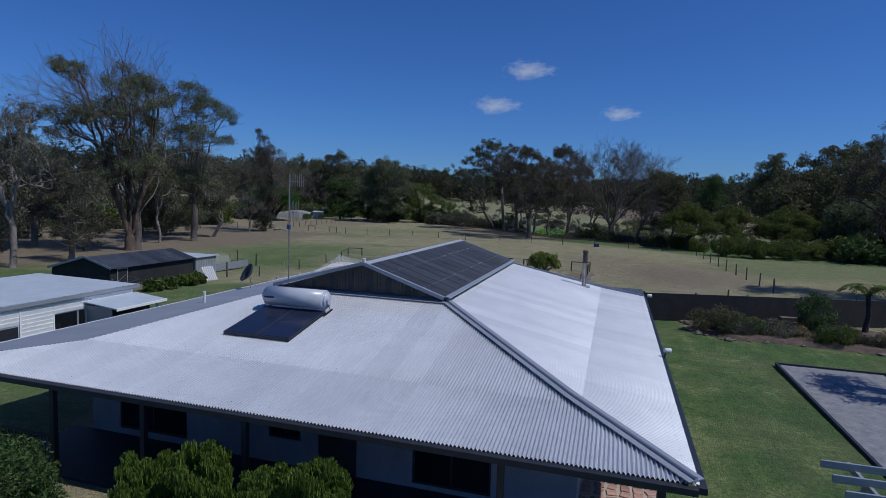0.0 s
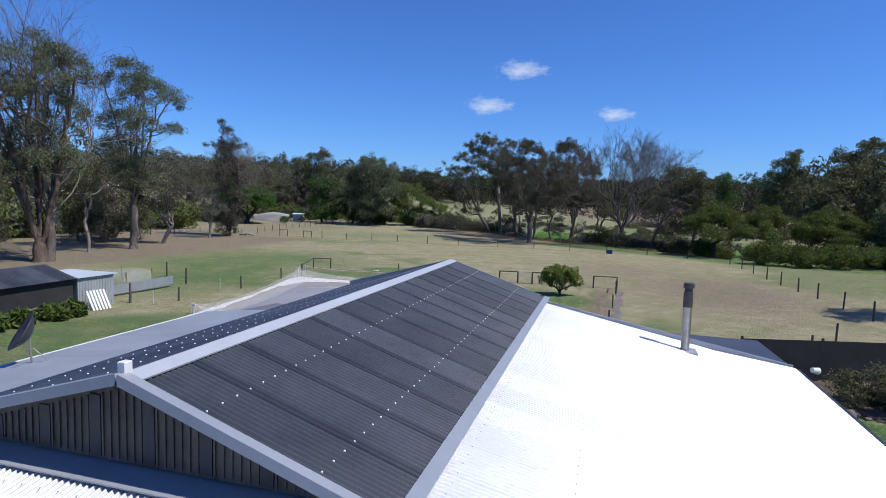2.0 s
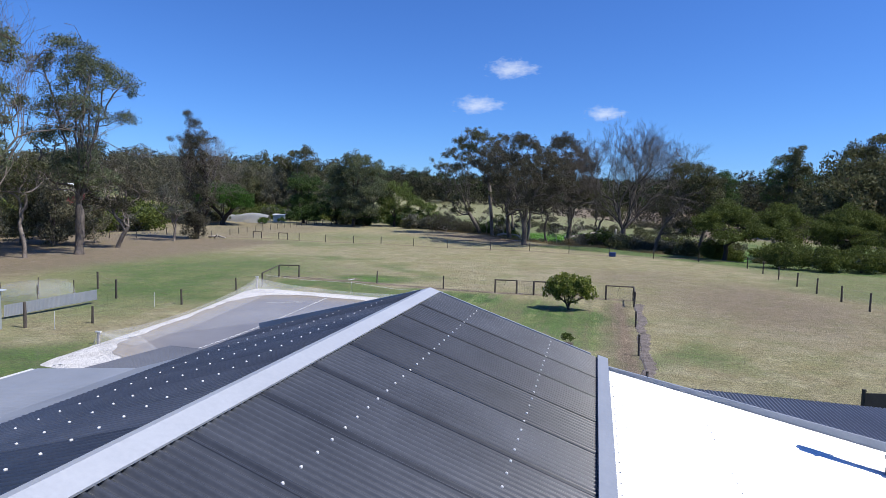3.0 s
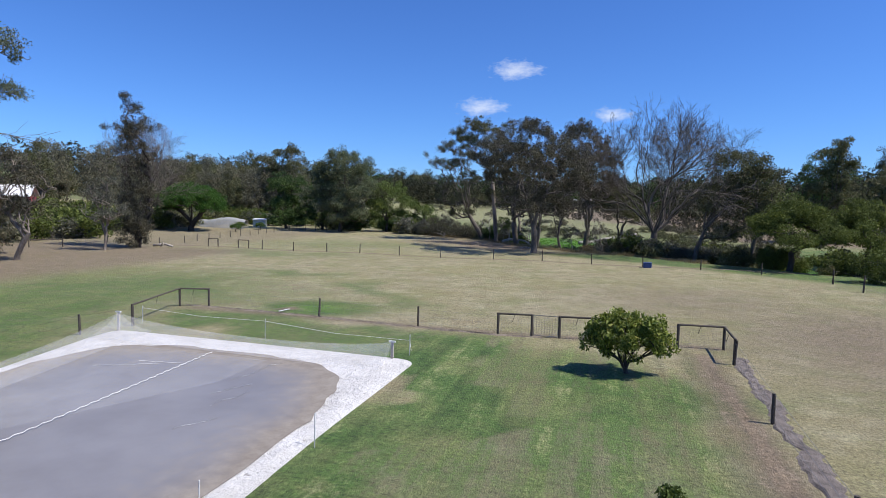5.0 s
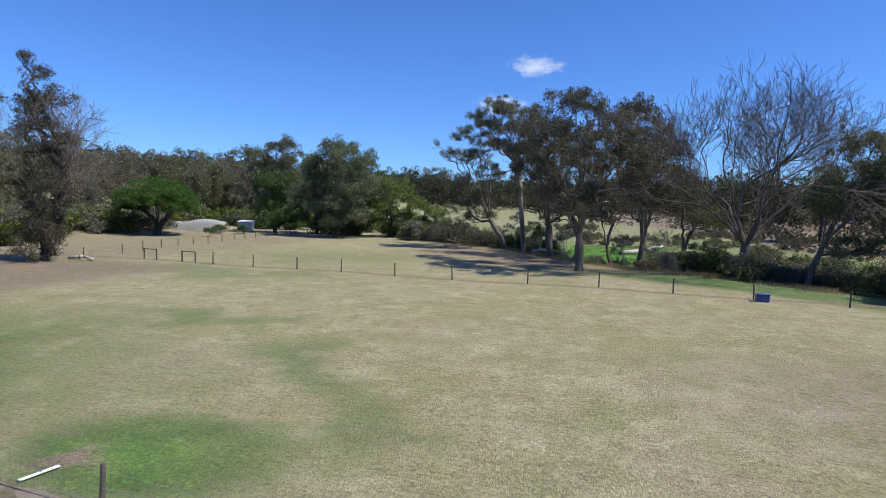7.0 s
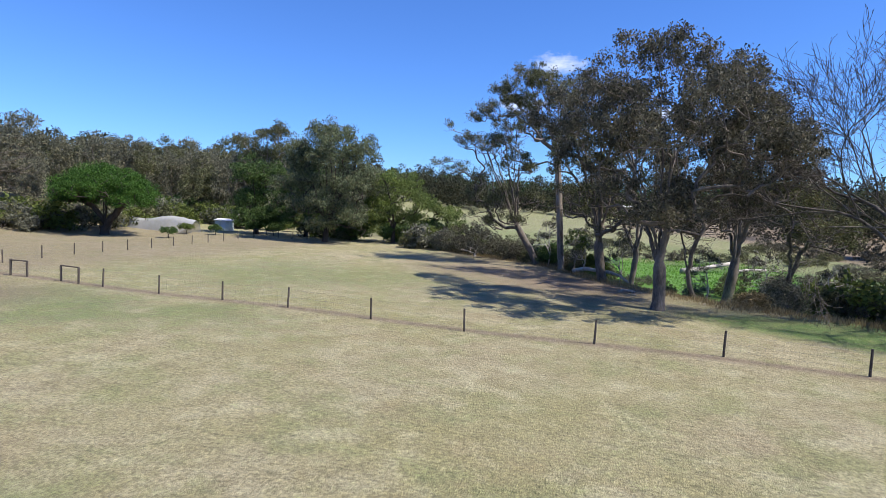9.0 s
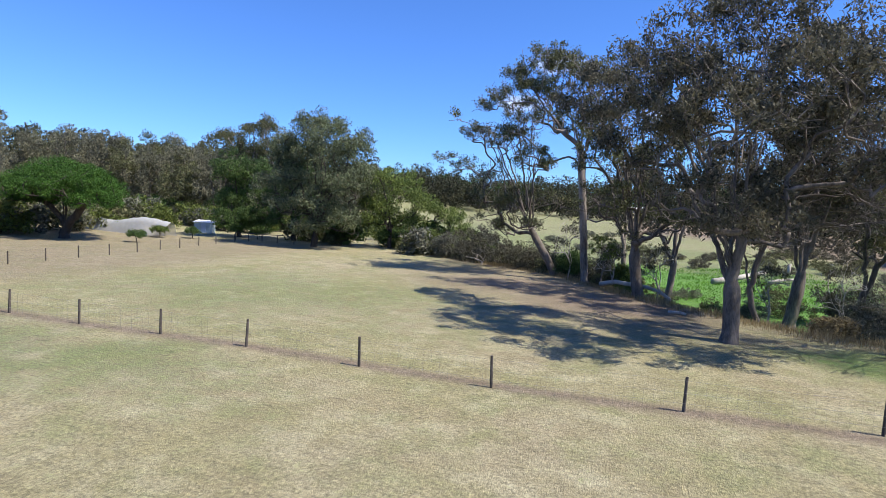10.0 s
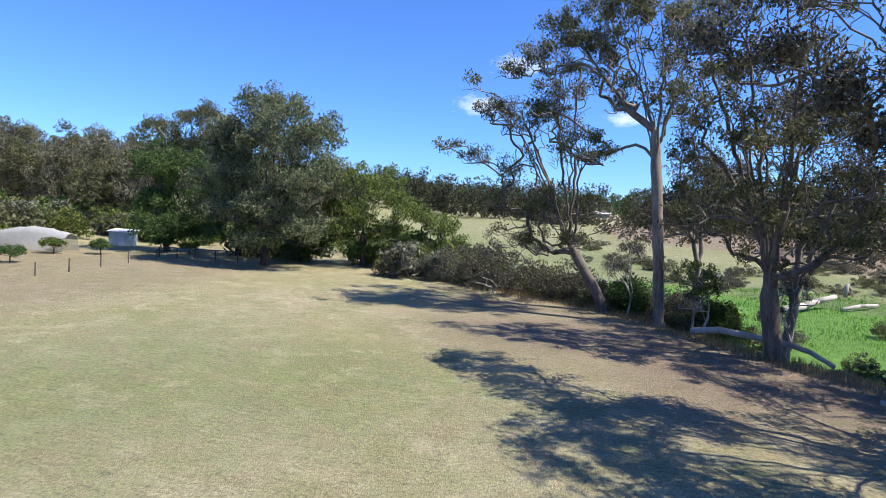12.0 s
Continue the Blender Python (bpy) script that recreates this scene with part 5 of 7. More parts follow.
# potted shrub and fruit tree
pot = thing("potted_plant", -0.35, 49.8, gzf(-0.35, 49.8), "small leafy plant in a dark plastic pot on grass", "plant")
rod("pot", (0, 0, 0), (0, 0, 0.36), 0.2, DARK, pot, r1=0.28, sides=20)
rod("pot_rim", (0, 0, 0.34), (0, 0, 0.39), 0.295, DARK, pot, sides=20)
rod("potting_soil", (0, 0, 0.36), (0, 0, 0.392), 0.27, MULCH, pot, sides=20)
v, f = leaf_cloud(np.random.default_rng(4), crown_points(np.random.default_rng(3), 14, [(0, 0, 0.65, 0.22, 0.22, 0.25)]), np.full(14, 0.14), 26, 0.12)
mesh_ob("foliage", v, f, L_BRIGHT, pot)
tree("lemon_tree", -0.72, 60.0, 11, (0, 0, 0.2), [(-0.6, 0, 1.5, 0.8, 0.85, 0.7), (0.6, 0, 1.55, 0.85, 0.9, 0.72), (0.0, 0.1, 1.1, 1.1, 1.0, 0.55), (0.05, 0, 1.9, 0.75, 0.75, 0.5), (1.1, 0, 1.2, 0.5, 0.5, 0.5), (-1.1, 0, 1.2, 0.5, 0.5, 0.5), (0.3, -0.5, 1.4, 0.8, 0.6, 0.6)], 170, 0.09, L_LEMON, BARKD,
     "round-headed leafy fruit tree on the lawn", per=52, size=0.16, clump=(0.16, 0.3), r_tip=0.008, bias=0.3, flat=0.9, low=True)

# clipped weeping shrubs and bush before the verandah
for px, py, top, rad, sd in MOPS:
    top, rad = top - 0.5, rad * 0.78
    shrub("weeping_shrub", px, py, sd, [(0, 0, top - rad * 0.95, rad * 0.92, rad * 0.9, rad * 0.85), (0, 0, top - rad * 1.5, rad * 0.95, rad * 0.95, rad)], 120, L_MOP, "dense bright green mop-headed shrub by the verandah", group="mop-headed shrubs", per=230, size=0.16, clump=(0.1, 0.18), droop=2.6, hollow=0.2, slim=0.16)
shrub("bush", -5.9, 12.3, 25, [(0, 0, 0.9, 1.0, 1.0, 0.7), (-1.6, -0.2, 1.1, 1.3, 1.2, 0.8), (1.0, -0.4, 0.5, 0.9, 0.9, 0.6)], 120, L_DARK, "loose dark green bush in the front bed", per=190, size=0.09)

# ---- sheds on the lawn side ----
shed = thing("weatherboard_shed", 0, 0, 0, "white weatherboard outbuilding with a low pale steel roof", "shed")
SX0, SX1, SY0, SY1 = -23.2, -17.0, 12.0, 26.7
bm = bmesh.new()
n = int((SY1 - SY0 + 0.6) / 0.19)
V, F = [], []
for k in range(n + 1):
    yy = SY0 - 0.3 + (SY1 - SY0 + 0.6) * k / n
    V += [(SX0 - 0.3, yy, 2.62 + 0.008 * (k % 2)), (SX1 + 0.1, yy, 2.53 + 0.008 * (k % 2))]
    if k:
        F.append((2 * k - 2, 2 * k - 1, 2 * k + 1, 2 * k))
mesh_ob("roof", V, F, ROOFBLUE, shed)
boxed("fascia", SX1 + 0.1, SX1 + 0.15, SY0 - 0.3, SY1 + 0.3, 2.36, 2.52, FLASH, shed)
boxed("fascia", SX0 - 0.3, SX1 + 0.1, SY1 + 0.3, SY1 + 0.36, 2.36, 2.52, FLASH, shed)
boxed("wall_core", SX0, SX1 - 0.03, SY0, SY1, 0.2, 2.5, WEATHER, shed, bevel=0)
for k in range(9):
    z0 = 1.0 + 0.165 * k
    runs = [(SY0, 19.5), (19.5, 21.05), (21.05, 22.5), (22.5, 24.15), (24.15, SY1)]
    for ya, yb in runs:
        if (ya == 19.5 and z0 < 1.6) or (ya == 22.5 and z0 < 1.75):
            continue
        bar("weatherboard", (SX1 + 0.005, ya + 0.006, z0 + 0.08), (SX1 + 0.005, yb - 0.006, z0 + 0.08), 0.165, 0.024, WEATHER, shed, up=(1, 0, -0.2))
boxed("corner_board", SX1 + 0.02, SX1 + 0.045, 21.05, 21.13, 0.95, 2.45, WEATHER, shed)
boxed("footing", SX1 - 0.03, SX1 + 0.01, SY0, SY1, 0.2, 1.0, two_tone("limestone_footing", (0.34, 0.28, 0.18), (0.46, 0.39, 0.27), 3, 0.95, 20, 0.4), shed)
boxed("window", SX1 - 0.02, SX1 + 0.016, 22.55, 24.0, 0.85, 1.78, GLASS, shed, bevel=0)
boxed("window_frame", SX1 - 0.02, SX1 + 0.045, 22.48, 22.55, 0.85, 1.85, WEATHER, shed)
boxed("window_frame", SX1 - 0.02, SX1 + 0.045, 23.6, 23.68, 0.85, 1.78, FLASH, shed)
boxed("window_frame", SX1 - 0.02, SX1 + 0.045, 24.08, 24.16, 0.85, 1.85, WEATHER, shed)
# no opening here: a near-black panel paints the unlit depth of the doorway
boxed("doorway", SX1 - 0.02, SX1 + 0.016, 19.55, 21.0, 0.3, 1.6, DARK, shed, bevel=0)
awn = thing("lean_to_store", 0, 0, 0, "small white lean-to store with a low metal roof", "shed")
bar("roof", (SX1 + 0.95, 23.95, 2.02), (SX1 + 0.95, 26.9, 2.02), 1.9, 0.05, ROOFBLUE, awn, up=(0.1, 0, 1))
boxed("side_wall", SX1 + 0.06, SX1 + 1.5, 24.05, 24.1, 0.2, 1.95, FLASH, awn)
boxed("front_wall", SX1 + 1.44, SX1 + 1.5, 24.1, 25.9, 0.2, 1.42, WEATHER, awn)
# near-black sheet added behind the opening as the store's painted shade
boxed("dark_interior", SX1 + 0.9, SX1 + 0.95, 24.1, 26.8, 0.2, 1.9, DARK, awn)
boxed("post", SX1 + 1.42, SX1 + 1.5, 26.7, 26.8, 0.2, 1.9, WEATHER, awn)
boxed("fascia", SX1 + 1.86, SX1 + 1.91, 23.95, 26.9, 1.84, 1.96, WEATHER, awn)

# folding clothes line on the lawn
cl = thing("clothes_line", -20.3, 28.6, gzf(-20.3, 28.6), "rotary clothes line with grey steel arms", "clothes line")
rod("pole", (0, 0, 0), (0, 0, 2.0), 0.025, STEEL, cl)
for k in range(4):
    a = radians(20 + 90 * k)
    rod("arm", (0, 0, 1.6), (1.5 * math.cos(a), 1.5 * math.sin(a), 2.05), 0.014, STEEL, cl, sides=6)
for k in range(4):
    rr = 0.5 + 0.32 * k
    pts = [(rr * math.cos(radians(20 + 90 * q)), rr * math.sin(radians(20 + 90 * q)), 1.6 + 0.3 * rr) for q in range(5)]
    mesh_ob("line", *wire_run(pts, 0.004), WIRE, cl)

aviary = thing("shade_house", 0, 0, 0, "black shade-cloth shed with a shallow gable roof", "shed")
AX0, AX1, AY0, AY1, ARX = -30.6, -25.6, 33.4, 41.0, -27.6
PLANK = two_tone("grey_paling", (0.2, 0.18, 0.16), (0.36, 0.33, 0.3), 3, 0.9, 25, 0.4, island=False, stretch=(3, 3, 0.5))
for xa, xb, za, zb in ((ARX, AX1 + 0.25, 2.65, 2.0), (ARX, AX0 - 0.2, 2.65, 1.75)):
    yy = AY0 - 0.15
    while yy < AY1:
        y2 = min(yy + 0.85, AY1 + 0.1)
        corrugated("roof_sheet", yy, y2, lambda u: xa, lambda u: xb, lambda u, v, h: (v, u, za + (zb - za) * (v - xa) / (xb - xa) + h), POLY, aviary)
        yy = y2
    bar("barge_board", (xa, AY0 - 0.17, za + 0.02), (xb, AY0 - 0.17, zb + 0.02), 0.03, 0.14, FLASH, aviary)
bm = bmesh.new()
prof = [(AX0, 0.2), (AX1, 0.2), (AX1, 1.98), (ARX, 2.6), (AX0, 1.75)]
rings = [[bm.verts.new((px, py, pz)) for px, pz in prof] for py in (AY0, AY1)]
bm.faces.new(rings[0][::-1])
bm.faces.new(rings[1])
for i in range(5):
    j = (i + 1) % 5
    bm.faces.new((rings[0][i], rings[0][j], rings[1][j], rings[1][i]))
bmesh.ops.recalc_face_normals(bm, faces=bm.faces)
part("shade_wall", bm, SHADE, aviary)
for k in range(40):
    yy = AY0 + 1.5 + k * 0.15
    if yy < AY1 - 0.1:
        boxed("paling", AX1 + 0.03, AX1 + 0.05, yy, yy + 0.135, 0.2, 0.72 + 0.03 * (k % 3), PLANK, aviary, bevel=0)
door = boxed("door", AX1 + 0.03, AX1 + 0.06, AY0 + 0.5, AY0 + 1.35, 0.25, 1.95, FLASH, aviary, "pale lattice screen door")
boxed("door_screen", AX1 + 0.06, AX1 + 0.065, AY0 + 0.56, AY0 + 1.29, 0.35, 1.88, SHADE, door, bevel=0)
TIN = two_tone("grey_green_steel", (0.24, 0.265, 0.265), (0.31, 0.335, 0.335), 1.2, 0.5, 30, 0.06)
tin = thing("garden_shed", 0, 0, 0, "pale grey steel garden shed", "shed")
boxed("wall", -28.8, -25.5, 41.2, 43.6, 0.1, 1.95, TIN, tin)
bar("roof", (-27.15, 41.1, 2.02), (-27.15, 43.75, 2.0), 3.6, 0.05, ROOFBLUE, tin)
for k in range(12):
    yy = 41.3 + 0.19 * k
    boxed("rib", -25.5, -25.485, yy, yy + 0.03, 0.12, 1.94, TIN, tin, bevel=0)
corrugated("roof_sheet", 45.3, 50.8, lambda u: 0.25, lambda u: 0.85, lambda u, v, h: (-27.6 + h, u, v), FLASH, tagged(thing("sheet_fence", 0, 0, 0, "low corrugated steel fence panel", "fence")))
palw = thing("white_pallet", -24.5, 41.8, gzf(-24.5, 41.8), "white slatted panel leaning on the shed", "panel", turn=-8)
for k in range(6):
    bar("slat", (0.1, -0.5 + 0.19 * k, 0.0), (-0.5, -0.5 + 0.19 * k, 1.05), 0.12, 0.02, WHITE, palw, up=(1, 0, 0.4))
cage = thing("netted_cage", 0, 0, 0, "low cage covered with white bird netting", "cage")
sheet_from_rings("net_cover", [[(px, py, 0.05) for px, py in rounded(-31.8, 50.6, 1.7, 1.5, 6, 40)], [(px, py, 1.0 + 0.1 * math.sin(px * 5)) for px, py in rounded(-31.8, 50.6, 1.5, 1.3, 6, 40)]], NET, cage)
for px, py in ((-33.2, 49.4), (-30.4, 49.4), (-33.2, 51.8), (-30.4, 51.8)):
    rod("post", (px, py, 0), (px, py, 1.1), 0.03, WOOD, cage)
fence([(-31.9, 55), (-27.9, 52.5), (-25, 44.3)], 1.15, "tall dark posts beside the sheds", seed=31, r=0.07, wires=(0.5, 0.9))
for k, (px, py) in enumerate(((-24.3, 35.6), (-24.2, 36.8), (-24.1, 38.6), (-24.0, 39.6))):
    shrub("clivia_clump", px, py, 40 + k, [(0, 0, 0.35, 0.6, 0.55, 0.35)], 14, L_BRIGHT, "strappy bright green clump along the shed", group="clumps along the shed", per=60, size=0.38, clump=(0.25, 0.4), droop=0.2)

# blue tub in the paddock
tub = thing("blue_tub", 3.0, 101.0, gzf(3, 101), "blue plastic tub standing by the paddock fence", "tub")
boxed("tub", -0.4, 0.4, -0.3, 0.3, 0, 0.5, BLUE, tub, bevel=0.04)
boxed("lid", -0.43, 0.43, -0.33, 0.33, 0.5, 0.55, BLUE, tub, bevel=0.01)

# fallen bleached logs
def log(pts, r, label, material=GREYWOOD):
    bm = bmesh.new()
    for a, b in zip(pts[:-1], pts[1:]):
        tube(bm, a, b, r, r * 0.88, 8)
        r *= 0.88
    return tagged(part("log", bm, material, None, label, True), category="log", group="fallen logs")



# ---- trees of the creek bank ----
CREEK = "gums on the creek bank"
tree("gum_tree", -10.2, 114.5, 101, (-0.2, 0.2, 3.9), crown_lobes(((-3.3, 15.1, 1.9), (-1.3, 16.4, 1.6), (0.4, 15.2, 1.9), (-2.7, 13.2, 1.9), (-4.6, 14.0, 1.5), (-1.0, 12.9, 1.9), (1.3, 12.9, 1.6), (2.4, 10.8, 1.6), (0.2, 10.8, 1.8), (-2.2, 11.0, 1.6), (-3.9, 9.9, 1.6), (0.9, 7.6, 1.7), (-0.8, 5.9, 1.3), (2.0, 6.4, 1.4), (-3.0, 7.4, 1.7), (3.4, 13.8, 1.6), (4.4, 11.6, 1.5), (4.0, 8.6, 1.4), (-5.2, 11.6, 1.5), (-5.6, 13.6, 1.8, 4.0), (-7.4, 12.0, 1.6, 5.5), (-5.8, 10.0, 1.6, 3.0), (-8.2, 14.6, 1.5, 6.5), (-6.2, 15.6, 1.4, 7.0), (-9.4, 13.0, 1.3, 7.0), (5.8, 13.0, 1.6), (6.4, 10.2, 1.5), (-2.0, 11.0, 1.6, -5.5), (1.5, 12.0, 1.6, -6.5), (4.0, 10.5, 1.5, -6.0), (-0.5, 9.5, 1.4, -8.0), (3.0, 13.5, 1.5, -4.5), (6.0, 9.5, 1.4, -5.0), (-3.6, 13.0, 1.5, -4.0), (3.0, 12.0, 1.7, 8.0), (5.0, 10.5, 1.6, 7.0), (2.0, 14.0, 1.6, 9.0), (6.0, 13.0, 1.6, 9.5), (0.5, 10.0, 1.5, 7.0)), 1, 3.8), 720, 0.4, L_GUMB, BARK,
     "large spreading gum tree with brownish olive leaves", group=CREEK, per=95, size=0.21, extra_bare=800, r_tip=0.009, clump=(0.4, 0.9), mains=12)
tree("gum_tree", -14.4, 128.1, 102, (-0.6, 0.1, 4.2), crown_lobes(((-3.2, 15.6, 1.6), (-1.5, 14.0, 1.8), (-3.9, 11.6, 1.7), (-1.4, 10.6, 1.8), (0.5, 10.2, 1.9), (-2.4, 7.6, 1.6), (0.0, 7.4, 1.6), (-4.6, 16.4, 1.2), (2.2, 13.4, 1.6), (3.4, 11.4, 1.5), (2.6, 8.6, 1.3), (-4.2, 8.0, 0.9), (0.6, 16.4, 1.3), (-2.8, 6.4, 1.2), (-5.2, 6.8, 0.9), (-4.4, 10.0, 1.1), (1.6, 5.8, 1.2), (-1.0, 5.0, 1.0), (3.2, 6.6, 1.2)), 2, 3.0), 250, 0.42, L_GUM, BARK,
     "gum tree with a low forked trunk and open crown", group=CREEK, per=80, size=0.2, extra_bare=760, r_tip=0.01, clump=(0.36, 0.78), mains=8)
tree("gum_tree", -18.9, 135.0, 103, (-1.1, 0, 12.0), crown_lobes(((-5.2, 18.8, 2.0), (-3.2, 19.4, 1.9), (-1.6, 18.4, 1.7), (-6.2, 17.4, 1.5), (-4.2, 16.8, 1.7), (-1.2, 16.4, 1.7), (-8.4, 15.8, 1.5), (-10.4, 15.6, 0.8), (-12.2, 14.2, 0.8), (-8.2, 13.4, 1.0), (-3.6, 14.4, 1.3), (0.8, 18.8, 1.6), (-0.6, 14.0, 1.5), (-4.2, 10.9, 0.8), (-6.4, 10.4, 0.8)), 3, 2.2), 260, 0.33, L_GUM, BARKP,
     "tall straight gum with a pale trunk and thin crown", group=CREEK, per=90, size=0.2, extra_bare=760, r_tip=0.01, clump=(0.36, 0.78), bias=0.45, bow=0.012, mains=7)
tree("gum_tree", -22.0, 138.6, 104, (-3.1, 0, 5.2), crown_lobes(((-7.2, 12.8, 1.6), (-4.6, 13.4, 1.8), (-8.6, 13.6, 1.0), (-3.4, 14.8, 1.6), (-2.4, 11.4, 1.5), (-9.8, 10.6, 0.9), (-6.3, 9.7, 1.4), (-3.6, 8.0, 1.4), (-4.8, 6.5, 1.4), (-11.6, 11.2, 0.8), (-7.8, 7.4, 1.0), (-5.2, 4.6, 1.2), (-2.2, 4.6, 1.2), (-7.4, 5.0, 1.1), (-1.0, 7.4, 1.1)), 4, 2.2), 210, 0.36, L_GUM, BARK,
     "leaning gum tree with crooked bare branches", group=CREEK, per=105, size=0.16, lean=1.2, extra_bare=1250, r_tip=0.013, clump=(0.34, 0.7), mains=9)
tree("gum_tree", -4.2, 128.8, 105, (0.5, 0, 4.2), crown_lobes(((-1.1, 18.2, 2.2), (1.1, 17.4, 2.0), (2.8, 15.0, 2.0), (-2.2, 15.1, 2.2), (0.5, 13.7, 2.2), (3.0, 11.9, 1.9), (4.4, 11.3, 1.3), (-1.2, 10.9, 2.1), (1.1, 9.8, 2.1), (3.0, 8.9, 1.8), (-0.3, 7.8, 1.5)), 5, 3.6), 460, 0.42, L_GUMB, BARKP,
     "tall gum with dark leaning trunks on the bank", group=CREEK, per=95, size=0.22, extra_bare=460, r_tip=0.009, clump=(0.42, 0.9), mains=7)
tree("gum_tree", -7.1, 123.6, 106, (-0.7, 0, 2.4), [(-1.8, 0, 5.6, 1.8, 1.8, 1.6), (0.6, 0, 6.6, 1.8, 1.8, 1.8)], 50, 0.18, L_GUMB, BARK, "small crooked gum under taller trees", group=CREEK, per=90, size=0.17, extra_bare=160, r_tip=0.01, clump=(0.3, 0.6))
for k, (px, py, hh) in enumerate(((-20.6, 137.4, 6.0), (-16.6, 133.6, 4.6), (-13.0, 131.0, 5.2), (-6.0, 127.0, 5.0), (1.5, 121.5, 4.5), (-2.0, 126.0, 5.5))):
    tree("dry_sapling", px, py, 140 + k, (0.2, 0, hh * 0.3), [(0, 0, hh * 0.72, 1.2, 1.2, hh * 0.24), (-0.8, 0, hh * 0.5, 0.9, 0.9, hh * 0.2)], 34, 0.07, L_GUMB, GREYWOOD, "thin half-dead sapling with dry brown leaves", group="saplings on the bank", per=40, size=0.15, clump=(0.22, 0.45), extra_bare=110, r_tip=0.008)
tree("gum_sapling", -17.4, 132.9, 113, (0.1, 0, 1.6), [(0, 0, 3.4, 1.1, 1.0, 1.1), (0.7, 0, 2.6, 0.8, 0.8, 0.7)], 40, 0.07, L_LIME, BARKP, "young bright green gum under the tall gums", group=CREEK, per=60, size=0.16, clump=(0.22, 0.42), r_tip=0.008)
def forked_tree(name, x, y, seed, label, height, spread, r0, group, orders=5, limbs=8):
    """A leafless tree: a short trunk, a fan of limbs, each forking again and again."""
    rq = np.random.default_rng(seed)
    e = thing(name, x, y, gzf(x, y) - 0.05, label, "tree", group)
    parts = {"trunk": ([], []), "limb": ([], []), "fine_branchwork": ([], [])}

    def sweep(kind, pts, r1, r2):
        V, F = parts[kind]
        sides = 8 if r1 > 0.1 else (5 if r1 > 0.03 else 3)
        b0 = len(V)
        for k, p in enumerate(pts):
            r = r1 + (r2 - r1) * k / (len(pts) - 1)
            t = (pts[min(k + 1, len(pts) - 1)] - pts[max(k - 1, 0)])
            t = t / (np.linalg.norm(t) + 1e-9)
            u = np.cross(t, (0.3, 0.95, 0.1))
            u = u / (np.linalg.norm(u) + 1e-9)
            w = np.cross(t, u)
            for q in range(sides):
                a = 2 * math.pi * q / sides
                V.append(tuple(p + r * (math.cos(a) * u + math.sin(a) * w)))
            if k:
                for q in range(sides):
                    q2 = (q + 1) % sides
                    F.append((b0 + (k - 1) * sides + q, b0 + (k - 1) * sides + q2, b0 + k * sides + q2, b0 + k * sides + q))

    def branch(start, d, length, r, level):
        n = 5 if level < 3 else 3
        pts, p, dd = [start], start, d
        for k in range(n):
            dd = dd + rq.normal(0, 0.19, 3) + np.array([0, 0, 0.05])
            dd = dd / np.linalg.norm(dd)
            p = p + dd * length / n
            pts.append(p)
        end = max(0.013, r * (0.64 if level < 4 else 0.5))
        sweep("limb" if level < 2 else "fine_branchwork", pts, r, end)
        if level >= orders:
            return
        for k in range((3, 3, 3, 4, 4)[level] + (rq.random() < 0.4)):
            at_ = pts[-1] if k < 2 else pts[int(rq.integers(n // 2, n))]
            side = rq.normal(0, 1, 3)
            side = side - dd * (side @ dd)
            side = side / (np.linalg.norm(side) + 1e-9)
            nd = dd + side * (0.35 + 0.4 * rq.random())
            branch(at_, nd / np.linalg.norm(nd), length * (0.6 + 0.16 * rq.random()), end * (0.95 if k == 0 else 0.75), level + 1)

    top = np.array([0.2, 0, height * 0.17])
    sweep("trunk", [np.zeros(3), top * 0.5 + np.array([0.06, 0.05, 0]), top], r0 * 1.25, r0 * 0.85)
    for k in range(limbs):
        a = 2 * math.pi * k / limbs + rq.normal(0, 0.2)
        out = spread * (0.35 + 0.65 * rq.random())
        d = np.array([out * math.cos(a), out * 0.8 * math.sin(a), 1.0])
        branch(top - np.array([0, 0, 0.2 * (k % 3)]), d / np.linalg.norm(d), height * 0.3, r0 * (0.4 - 0.09 * (k % 3)), 0)
    for kind, (V, F) in parts.items():
        ob = mesh_ob(kind, V, F, BARK, e, smooth=True)
        if kind != "trunk":
            tagged(ob, kind="stuff")
    return e


forked_tree("bare_tree", 4.7, 117.3, 107, "large leafless tree with a fine net of twigs", 21.5, 1.3, 0.46, CREEK, 5, 10)
tree("gum_tree", 9.2, 114.2, 108, (1.4, 0, 5.0), crown_lobes(((3.1, 13.2, 1.7), (4.8, 12.4, 1.9), (3.6, 10.6, 2.0), (2.4, 8.5, 2.2), (5.0, 8.2, 2.3), (6.5, 6.6, 1.7), (6.9, 11.0, 1.9), (7.4, 8.5, 1.7), (1.5, 6.9, 1.5), (2.6, 4.6, 1.5), (5.0, 4.6, 1.7)), 8, 2.0), 260, 0.26, L_GUM, BARK,
     "leaning olive gum beside the paddock fence", group=CREEK, per=130, size=0.18, extra_bare=160, clump=(0.45, 0.95), r_tip=0.01, mains=6)
tree("gum_tree", -12.0, 134.5, 109, (0.4, 0, 4.0), [(0, 0, 13.0, 3.2, 3.2, 4.2), (3, 0, 10.0, 2.8, 2.8, 2.8), (-2.4, 0, 9.0, 2.4, 2.4, 2.0)], 110, 0.28, L_GUMB, BARKP, "gum tree with a pale trunk by the wet paddock", group=CREEK, per=120, size=0.21, extra_bare=100, r_tip=0.014)
